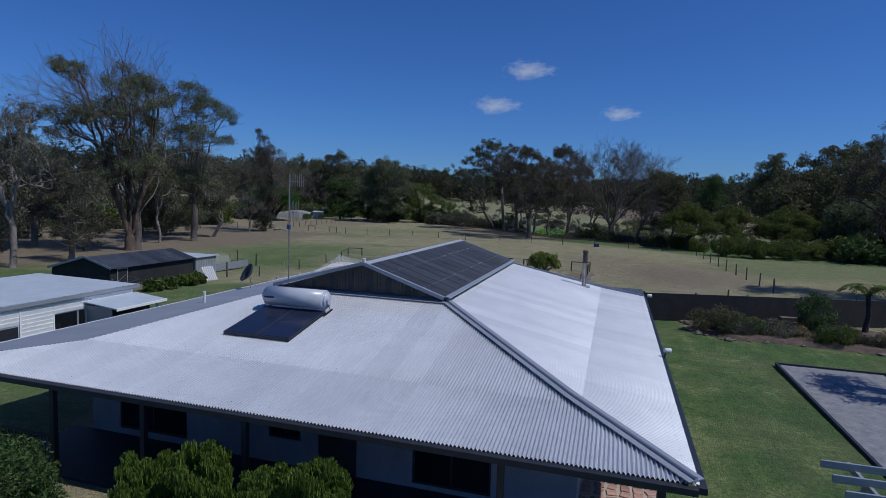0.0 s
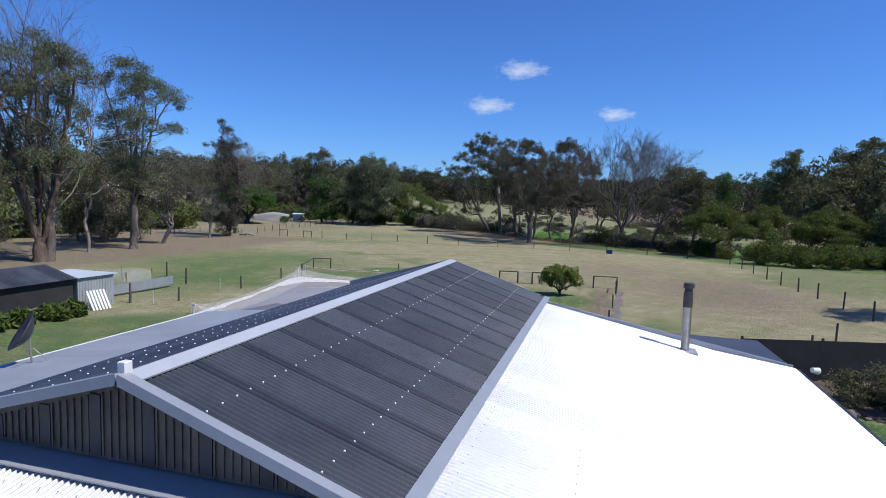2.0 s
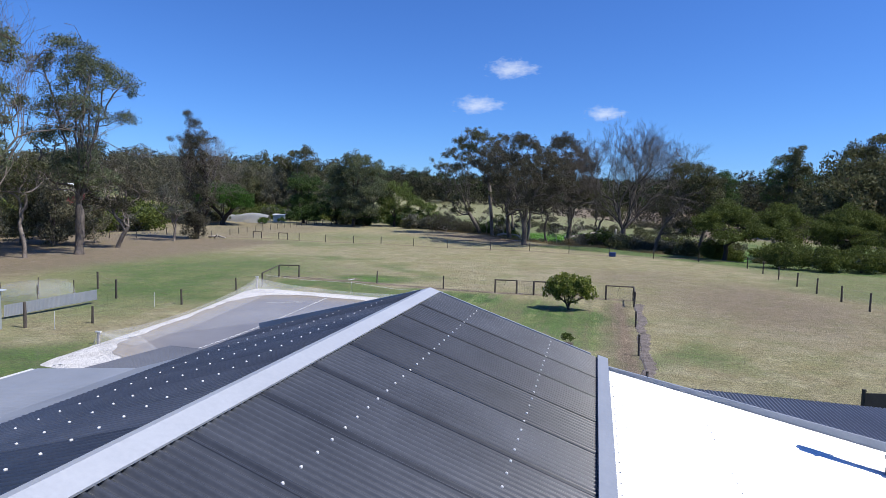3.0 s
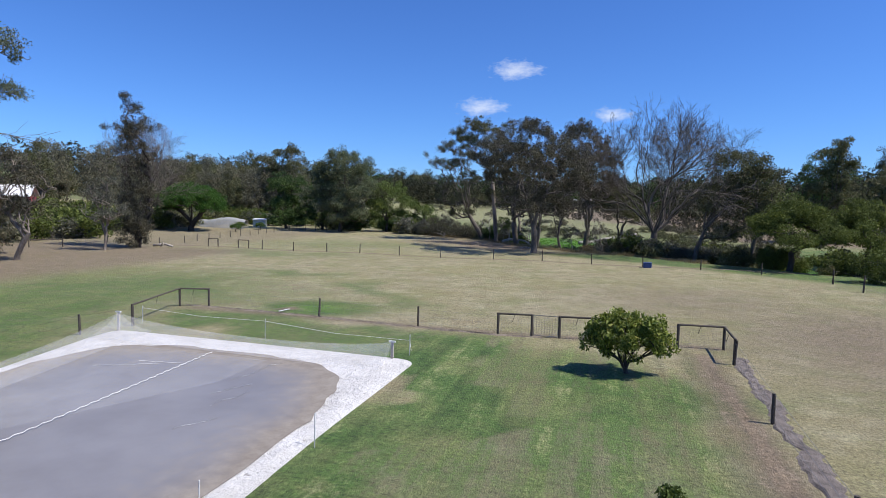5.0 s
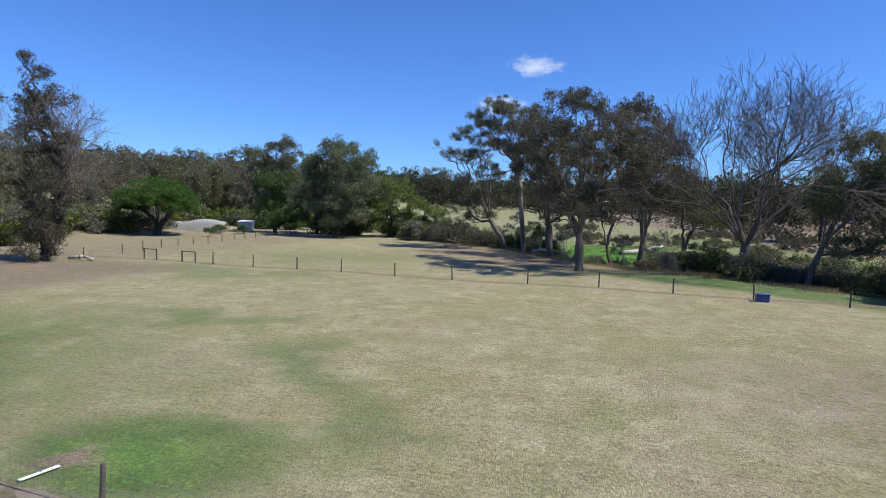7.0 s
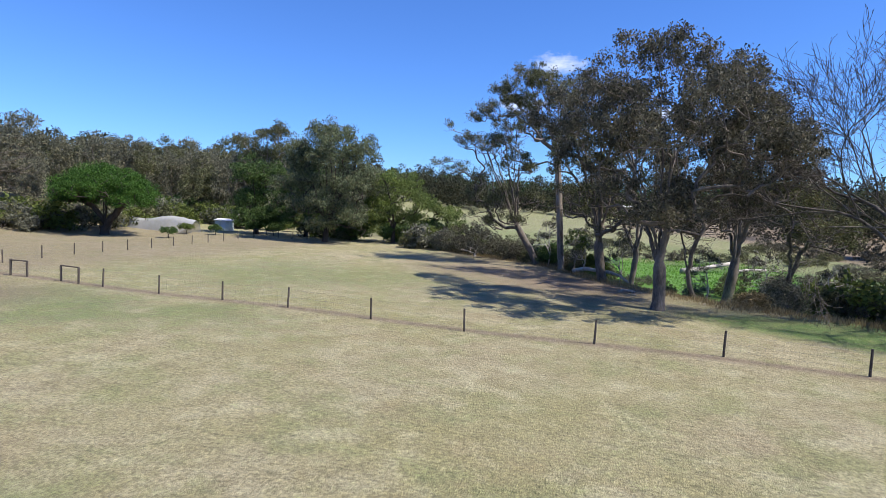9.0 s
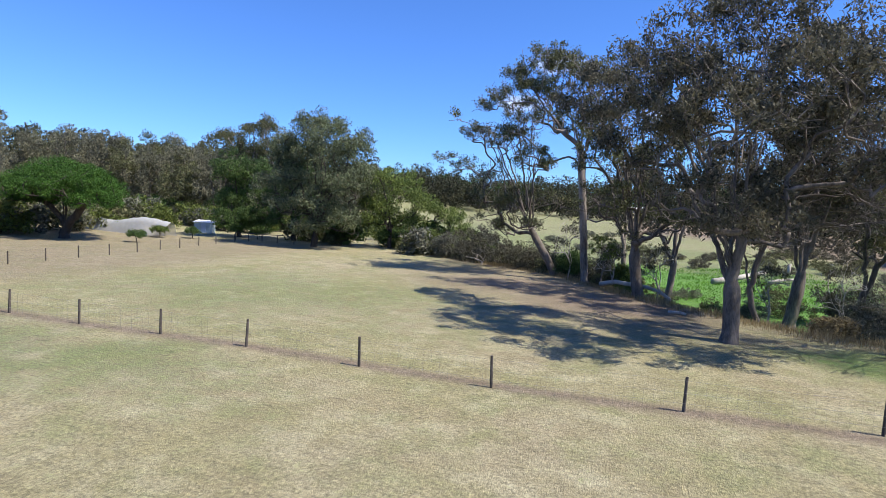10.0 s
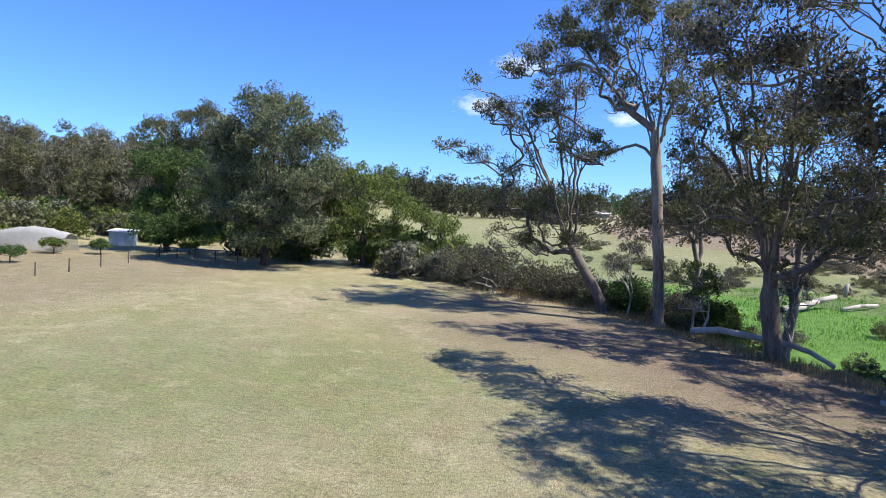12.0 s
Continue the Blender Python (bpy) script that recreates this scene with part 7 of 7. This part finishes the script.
tree("gum_tree", 53.5, 131.0, 182, (0.2, 0, 5.0), crown_lobes(((-4.0, 17.0, 2.6), (-1.0, 20.2, 2.6), (2.4, 20.6, 2.6), (5.0, 18.0, 2.5), (-5.0, 13.4, 2.5), (-1.4, 15.6, 2.9), (2.4, 15.4, 2.9), (5.6, 13.6, 2.5), (-3.4, 10.0, 2.7), (0.4, 11.2, 2.9), (3.8, 10.0, 2.7), (-1.6, 7.0, 2.8), (2.2, 6.4, 2.8)), 42, 4.0), 300, 0.44, L_GUM, BARK,
     "tall dark gum with a heaped crown behind the tea trees", group=SIDEG, per=110, size=0.34, clump=(0.6, 1.2), hollow=0.3, flat=0.65, wood=120)
tree("gum_tree", 44.5, 174.5, 183, (0.1, 0, 3.0), crown_lobes(((0.6, 20.0, 1.8), (-0.8, 17.8, 2.2), (1.2, 16.0, 2.5), (-1.6, 14.2, 2.6), (0.8, 12.4, 2.9), (-2.2, 10.6, 2.7), (2.0, 9.2, 2.8), (-0.4, 7.2, 3.0), (0.4, 4.4, 2.8)), 43, 2.0), 200, 0.4, L_GUM, BARK,
     "slim tapering gum standing clear above the wood", group=SIDEG, per=90, size=0.42, clump=(0.7, 1.4), hollow=0.3, flat=0.65, wood=80)


def far_woods(name, n, xr, yr, hh, leaf, seed, size=1.0, per=48, clear=None):
    """A wood of rounded gums, each a dome of leaf clumps down to the ground."""
    r = np.random.default_rng(seed)
    C, R = [], []
    for i in range(n):
        px, py = xr[0] + (xr[1] - xr[0]) * r.random(), yr[0] + (yr[1] - yr[0]) * r.random()
        if clear and clear(px, py):
            continue
        h = hh * (0.6 + 0.55 * r.random())
        w = h * (0.24 + 0.12 * r.random()) if hh > 6 else h * 0.7
        g0 = gzf(px, py)
        for j in range(9):
            a, q = 2.4 * j + r.normal(0, 0.4), (j + 0.4) / 9
            wide = w * math.sin(math.pi * (0.25 + 0.68 * q)) * (0.55 + 0.45 * r.random())
            C.append((px + wide * math.cos(a), py + wide * math.sin(a), g0 + h * (0.1 + 0.82 * q) + r.normal(0, 0.03 * h)))
            R.append(h * (0.1 + 0.06 * r.random()))
    v, f = leaf_cloud(r, np.array(C), np.array(R), per, size, 0.75, 0.1, 0.35)
    return tagged(mesh_ob(name, v, f, leaf), "distant woodland of olive gum trees", "woods", kind="stuff")


sight = lambda px, py: abs(px + 15) < 8 and py < 515   # open ground before the far building
far_woods("far_woods", 230, (-120, 60), (318, 372), 17, L_WOOD, 1, clear=sight)
far_woods("far_woods", 200, (20, 190), (225, 300), 16, L_WOOD, 8)
far_woods("far_woods", 130, (-210, -105), (205, 330), 17, L_WOOD, 15)
far_woods("scrub_belt", 150, (-40, 60), (300, 480), 4.5, L_GUMB, 11, 0.45, 40)
far_woods("far_woods", 170, (130, 330), (120, 320), 16, L_WOOD, 2, 1.2, 44)
far_woods("far_woods", 220, (-360, 40), (400, 520), 17, L_DARK, 3, 1.5, 40, clear=sight)
far_woods("far_woods", 200, (10, 380), (330, 500), 17, L_DARK, 9, 1.5, 40)
far_woods("far_woods", 300, (-420, 480), (555, 760), 18, L_DARK, 10, 2.2, 34)
far_woods("far_woods", 200, (-330, -150), (30, 320), 17, L_WOOD, 4, 1.2, 44)
far_woods("far_woods", 150, (100, 300), (20, 130), 15, L_GUM, 5, 1.2, 40)
far_woods("scrub_belt", 120, (20, 130), (165, 225), 2.6, L_GUMB, 6, 0.35, 40)
far_woods("scrub_belt", 110, (-100, -40), (164, 182), 3.5, L_HEDGE, 7, 0.4, 40)

V_HEATH = lambda px, py: py - float(bank(px)) < float(np.interp(px, (-24, 8, 26, 90), (128, 108, 66, 56))) or px < -22 + 0.05 * (py - 250)
far_woods("heath", 900, (-26, 120), (150, 335), 2.3, L_HEATH, 16, 0.34, 22, clear=V_HEATH)

# dark pointed sheoaks and billowing gums beyond the side paddock
tree("sheoak", 49, 197, 181, (0.4, 0, 5.0), crown_lobes(((3.0, 21.5, 1.6), (2.4, 19.4, 2.2), (0.6, 17.8, 2.6), (4.2, 17.4, 2.0), (-1.6, 15.6, 2.8), (2.0, 15.0, 3.0), (5.0, 14.4, 2.2), (-3.6, 13.0, 2.6), (0, 12.0, 3.2), (4.2, 11.4, 2.8), (-2.4, 9.0, 3.0), (2.4, 8.4, 3.2)), 31, 3.0), 260, 0.4, L_DARK, BARKD, "tall dark sheoak with a leaning pointed crown", per=110, size=0.28, clump=(0.7, 1.3), hollow=0.3, mains=5)
tree("sheoak", 33, 192, 182, (0.2, 0, 4.0), crown_lobes(((0, 14.4, 2.0), (-1.6, 12.6, 2.2), (1.8, 12.8, 2.2), (0.2, 10.4, 2.8), (-2.6, 9.0, 2.4), (2.8, 9.2, 2.4), (0, 7.0, 3.0)), 32, 2.4), 160, 0.35, L_DARK, BARKD, "dark rounded sheoak on the rise", per=110, size=0.28, clump=(0.7, 1.3), hollow=0.3, mains=4)
for k, (px, py, hh) in enumerate(((71, 207, 22.5), (79, 213, 25.0), (88, 205, 24.0), (98, 211, 26.0))):
    tree("billowing_gum", px, py, 185 + k, (0.3, 0, hh * 0.2), gum_lobes(hh, 6.8, 50 + k, 20, 0.2), 300, 0.5, L_GUM, BARK, "tall gum with a billowing dark crown", group="gums beyond the side paddock", per=75, size=0.36, clump=(0.65, 1.2), hollow=0.3, extra_bare=40)
tree("spreading_tree", 29.6, 59.5, 191, (0.2, 0, 3.0), gum_lobes(15.5, 5.4, 61, 20, 0.22), 320, 0.42, L_GUMB, BARKD, "dark spreading tree beside the side paddock", per=110, size=0.18, clump=(0.4, 0.85), extra_bare=160)
tree("small_tree", 20.2, 29.6, 192, (0.1, 0, 3.2), [(-1.4, 0.6, 6.4, 1.2, 1.2, 0.8), (1.2, -0.5, 6.8, 1.3, 1.2, 0.8), (0, 1.0, 7.4, 1.1, 1.1, 0.8), (-0.8, -1.2, 5.6, 1.3, 1.3, 0.8), (-1.8, -0.4, 5.2, 1.2, 1.2, 0.8)], 90, 0.14, L_GUM, BARKP, "slim open tree beside the gravel court", per=50, size=0.2, clump=(0.3, 0.55))

# far white-roofed building on the rise
fb = thing("farm_building", -17, 520, gzf(-17, 520), "distant low building with a white metal roof", "house")
boxed("wall", -9, 9, -4, 4, 0, 3.0, WALL, fb)
bar("roof", (-9.6, -2.2, 3.7), (9.6, -2.2, 3.7), 5.2, 0.15, WHITE, fb, up=(0, -0.3, 1))
bar("roof", (-9.6, 2.4, 3.7), (9.6, 2.4, 3.7), 5.2, 0.15, WHITE, fb, up=(0, 0.3, 1))


# understorey along the woods
bushes = [shrub("understorey_bush", -150 - 8 * k, 50, 400 + k, [(0, 0, 1.5, 2.0, 1.9, 1.4), (1.2, 0, 1.1, 1.4, 1.4, 1.0)], 20, lf, "scrubby understorey bush below the woods", group="understorey bushes", per=50, size=0.4, clump=(0.5, 0.95))
          for k, lf in enumerate((L_HEDGE, L_GREY, L_GUM, L_DARK))]


def underplant(n, xr, yr, ks, s0=0.8, s1=0.8):
    for i in range(n):
        px, py = xr[0] + (xr[1] - xr[0]) * rg.random(), yr[0] + (yr[1] - yr[0]) * rg.random()
        s = s0 + s1 * float(rg.random())
        copy_thing(bushes[int(rg.choice(ks))], pose(px, py, gzf(px, py) - 0.1, 0, 0, float(rg.random() * 360)) @ Matrix.Diagonal((s, s, s, 1)))


underplant(22, (-92, -76), (54, 100), (0, 1, 2), 0.6, 0.7)
for px, py, k, sc in ((75, 119, 3, 1.7), (86, 126, 0, 1.7), (66, 114, 3, 1.45), (93, 116, 2, 1.6), (79, 104, 4, 1.7), (100, 131, 3, 1.8), (60, 121, 0, 1.4)):
    plant(px, py, k, sc)
underplant(24, (-96, -80), (78, 118), (0, 1, 2), 0.7, 0.7)
underplant(56, (-102, -74), (56, 112), (0, 1, 2), 1.0, 0.8)
underplant(34, (-96, -82), (60, 150), (0, 1, 2), 0.7, 0.8)
underplant(40, (-104, -84), (112, 172), (0, 1, 2), 0.9, 0.7)
underplant(18, (-61, -40), (153, 162), (0, 2, 3))
underplant(26, (-98, -72), (161, 172), (0, 1, 3), 0.8, 0.6)
underplant(16, (-42, -32), (149, 156), (0, 1, 2))
scrub = [shrub("bank_bush", px, py, 430 + k, [(0, 0, 1.3, 1.9, 1.7, 1.2), (1.3, 0.2, 0.9, 1.3, 1.3, 0.85), (-1.2, 0.3, 0.8, 1.3, 1.2, 0.8)], 46, lf, lb, group="scrub behind the bank", per=120, size=0.15, clump=(0.3, 0.6), hollow=0.3)
         for k, (lf, px, py, lb) in enumerate(((L_GUM, -33, 152.5, "olive scrub bush in the creek"), (L_LIME, -19.5, 141, "fresh green bush in the creek"), (L_GUMB, -24, 145, "brown twiggy bush in the creek"), (L_GREY, -37, 156, "grey-green scrub bush in the creek")))]
for i in range(46):   # scrub behind the lip of the bank
    px = -38 + 23 * float(rg.random())
    py = float(bank(px)) + 3.2 + 10 * float(rg.random())
    sc = 0.65 + 0.6 * float(rg.random())
    copy_thing(scrub[int(rg.choice((0, 0, 1, 2, 2, 3)))], pose(px, py, gzf(px, py) - 0.1, 0, 0, float(rg.random() * 360)) @ Matrix.Diagonal((sc, sc, sc, 1)))
for px, py, k, sc in ((-1.5, 122.5, 3, 0.9), (2.5, 119, 2, 1.1), (4.0, 126, 0, 1.4), (7.5, 122, 2, 1.3), (9, 129, 0, 1.6), (12, 121, 3, 1.5), (14.5, 127, 0, 1.6), (17, 119, 2, 1.5), (0.5, 131, 2, 1.1), (5, 134, 3, 1.3), (11, 136, 0, 1.5), (20, 124, 0, 1.6), (-25, 143.5, 2, 1.35), (-21, 140.5, 0, 1.3), (-17.5, 137, 2, 1.1), (-27, 148, 0, 1.5), (-15.5, 134, 1, 0.85), (-32, 147.5, 2, 1.3), (5.0, 121, 0, 1.2), (1.0, 124, 3, 1.1), (9.5, 117, 3, 1.3), (13.5, 113, 0, 1.3), (-11.5, 137.5, 3, 0.6), (-8.8, 132.5, 0, 0.55), (-6.2, 131.0, 3, 0.7), (-3.0, 134, 0, 0.8), (-9.5, 141, 3, 0.5), (2.5, 140, 2, 0.9), (-1, 146, 0, 0.7), (8, 150, 2, 0.8), (-3.0, 186, 2, 0.6), (6, 190, 2, 0.7), (-14, 190, 2, 0.6), (12, 182, 0, 0.8)):
    copy_thing(scrub[k], pose(px, py, gzf(px, py) - 0.1, 0, 0, 40 * k + px * 9) @ Matrix.Diagonal((sc, sc, sc, 1)))
for i in range(30):
    px, py = -34 + 62 * float(rg.random()), 0.0
    py = float(bank(px)) + 50 + 50 * float(rg.random())
    sc = 0.45 + 0.5 * float(rg.random())
    copy_thing(scrub[int(rg.choice((0, 2, 2, 3)))], pose(px, py, gzf(px, py) - 0.1, 0, 0, float(rg.random() * 360)) @ Matrix.Diagonal((sc * 1.5, sc * 1.5, sc, 1)))
underplant(30, (0, 40), (112, 130), (0, 1, 2), 0.5, 0.7)
underplant(30, (14, 70), (136, 215), (1, 2), 0.3, 0.4)
underplant(18, (46, 70), (84, 120), (0, 2, 3), 0.9, 0.9)
underplant(16, (34, 50), (94, 101), (0, 3), 0.8, 0.6)

# small fair-weather clouds, far off: flat cards whose glow stands for sunlight
def cloud_build(nt, b):
    tc = nt.nodes.new("ShaderNodeTexCoord")
    ln = nt.nodes.new("ShaderNodeVectorMath")
    ln.operation = "LENGTH"
    nt.links.new(tc.outputs["Object"], ln.inputs[0])
    n = noise_tex(nt, 2.4, 6, 0.62)
    body = mth(nt, "SUBTRACT", mth(nt, "ADD", mth(nt, "MULTIPLY", n, 1.5), 0.05), ln.outputs["Value"])
    a = ramp(nt, body, [(0.0, (0, 0, 0)), (0.75, (0.6, 0.6, 0.6))])
    tr = nt.nodes.new("ShaderNodeBsdfTransparent")
    em = node(nt, "ShaderNodeEmission", Color=(0.85, 0.9, 1.0, 1), Strength=0.9)
    ms = nt.nodes.new("ShaderNodeMixShader")
    nt.links.new(a, ms.inputs[0])
    nt.links.new(tr.outputs[0], ms.inputs[1])
    nt.links.new(em.outputs[0], ms.inputs[2])
    nt.links.new(ms.outputs[0], nt.nodes["Material Output"].inputs[0])


CLOUD = mat("cloud_vapour", cloud_build)
for cx, cy, cz, w, h in ((-93, 640, 148, 72, 28), (-128, 640, 111, 70, 26), (5, 640, 100, 54, 20)):
    cl = mesh_ob("cloud", [(-1, 0, -1), (1, 0, -1), (1, 0, 1), (-1, 0, 1)], [(0, 1, 2, 3)], CLOUD)
    cl.matrix_basis = Matrix.LocRotScale(Vector((cx, cy, cz)), Euler((0, 0, radians(14))), (w / 2, 1, h / 2))
    tagged(cl, "small white fair-weather cloud in a blue sky", "cloud", "clouds", "structure")


# ---- small pieces of the house, kept last ----
# screw heads on the dark sheets
bm = bmesh.new()
for side in (0, 1):
    for row in ((0.85, 2.05) if side == 0 else (0.75, 1.5, 2.35)):
        yy = YB + 0.12
        while yy < Y1:
            px = XM + row if side == 0 else XM - row * 1.05
            pz = RIDGE + 0.05 - (row if side == 0 else row * 1.05) * (RIDGE - GAB) / (XB - XM if side == 0 else XM - XL) + 0.014
            bmesh.ops.create_icosphere(bm, subdivisions=1, radius=0.014, matrix=Matrix.Translation((px, yy, pz)))
            yy += 0.228
tagged(part("screw_heads", bm, WHITE, house, "rows of pale domed roof screws"), kind="stuff")
bm = bmesh.new()
for row in (14.2, 16.35, 18.6, 20.8):
    px = -8.0 if row > 16 else -10.0
    while px < XR:
        if front_top(px) > row:
            bmesh.ops.create_icosphere(bm, subdivisions=1, radius=0.008, matrix=Matrix.Translation((px, row, zf(row) + 0.026)))
        px += 0.228
for row in (7.0, 5.1, 3.6, 2.2, 1.0):
    py = Y0
    while py < Y1:
        if right_top(py) < row:
            bmesh.ops.create_icosphere(bm, subdivisions=1, radius=0.008, matrix=Matrix.Translation((row, py, zr(row) + 0.018)))
        py += 0.228
tagged(part("screw_heads", bm, FLASH, house, "rows of grey roof screws"), kind="stuff")
# clay pavers of the side verandah
paving = tagged(boxed("verandah_paving", 5.2, 7.0, 16.5, Y1, 0.25, 0.345, MORTAR, bevel=0), "pinkish stone pavers with pale joints under the side verandah", "paving", kind="structure")
proto = None
for i in range(6):
    for j in range(26):
        px, py = 5.36 + 0.3 * i, 16.66 + 0.3 * j
        if proto is None:
            bm = box(bmesh.new(), -0.14, 0.14, -0.14, 0.14, -0.03, 0.0, 0.012)
            proto = part("paver", bm, PAVE, paving)
            ob = proto
        else:
            ob = new("paver", proto.data)
            ob.parent = paving
        ob.matrix_basis = pose(px + random.gauss(0, 0.006), py + random.gauss(0, 0.006), 0.375 + random.gauss(0, 0.003), 0, 0, random.gauss(0, 9)) @ Matrix.Diagonal((random.uniform(0.72, 0.98), random.uniform(0.72, 0.98), 1, 1))

# long dry grass on the lip of the creek bank
rg2 = np.random.default_rng(12)
n = 14000
gx = -38 + 48 * rg2.random(n)
gy = bank(gx) + rg2.normal(0.6, 1.1, n)
base = np.stack([gx, gy, gz(gx, gy)], 1)
h = 0.15 + 0.4 * rg2.random((n, 1)) * (0.35 + 0.65 * (np.sin(gx * 1.3) * np.sin(gx * 0.47 + 1) > -0.2))[:, None]
lean = rg2.normal(0, 0.22, (n, 2)) * h
side = rg2.normal(0, 1, (n, 2))
side = side / np.linalg.norm(side, axis=1)[:, None] * 0.018
tip = base + np.concatenate([lean, h], 1)
V = np.stack([base + np.concatenate([side, np.zeros((n, 1))], 1), base - np.concatenate([side, np.zeros((n, 1))], 1), tip], 1).reshape(-1, 3)
tagged(mesh_ob("long_grass", V, np.arange(3 * n).reshape(n, 3), L_STRAW), "long straw-coloured grass along the creek bank", "grass", kind="stuff")
n = 16000
gx = -15 + 24 * rg2.random(n)
gy = 138 + 36 * rg2.random(n)
gy = gy + 0.8 * np.sin(gx * 1.7)
base = np.stack([gx, gy, gz(gx, gy)], 1)
h = (0.08 + 0.2 * rg2.random((n, 1))) * (0.5 + 0.9 * (np.sin(gx * 0.9 + 1.1 * np.sin(gy * 0.5)) * np.sin(gy * 0.7) > 0.1))[:, None]
lean = rg2.normal(0, 0.35, (n, 2)) * h
side = rg2.normal(0, 1, (n, 2))
side = side / np.linalg.norm(side, axis=1)[:, None] * 0.03
tip = base + np.concatenate([lean, h], 1)
V = np.stack([base + np.concatenate([side, np.zeros((n, 1))], 1), base - np.concatenate([side, np.zeros((n, 1))], 1), tip], 1).reshape(-1, 3)
L_LUSH = leaf_mat("lush_grass_blade", (0.08, 0.22, 0.024), (0.22, 0.44, 0.07))
tagged(mesh_ob("lush_grass", V, np.arange(3 * n).reshape(n, 3), L_LUSH), "rank bright green grass in the wet creek flat", "grass", kind="stuff")

# fallen leaves and twigs under the creek gums
n = 9000
gx, gy = -27 + 21 * rg2.random(n), 110 + 26 * rg2.random(n)
keep = (gy < bank(gx) + 0.5) & (np.sin(gx * 0.8 + 1.7 * np.sin(gy * 0.4)) + rg2.normal(0, 0.7, n) > -0.2)
gx, gy = gx[keep], gy[keep]
n = len(gx)
base = np.stack([gx, gy, gz(gx, gy) + 0.012], 1)
ang = 2 * math.pi * rg2.random(n)
half = (0.03 + 0.16 * rg2.random(n) ** 4)[:, None]
along = np.stack([np.cos(ang), np.sin(ang), rg2.normal(0, 0.12, n)], 1) * half
across = np.stack([-np.sin(ang), np.cos(ang), np.full(n, 0.3)], 1) * 0.014
V = np.stack([base - along, base + across, base + along], 1).reshape(-1, 3)
tagged(mesh_ob("leaf_litter", V, np.arange(3 * n).reshape(n, 3), L_LITTER), "dry brown leaves and twigs on bare ground", "litter", kind="stuff")
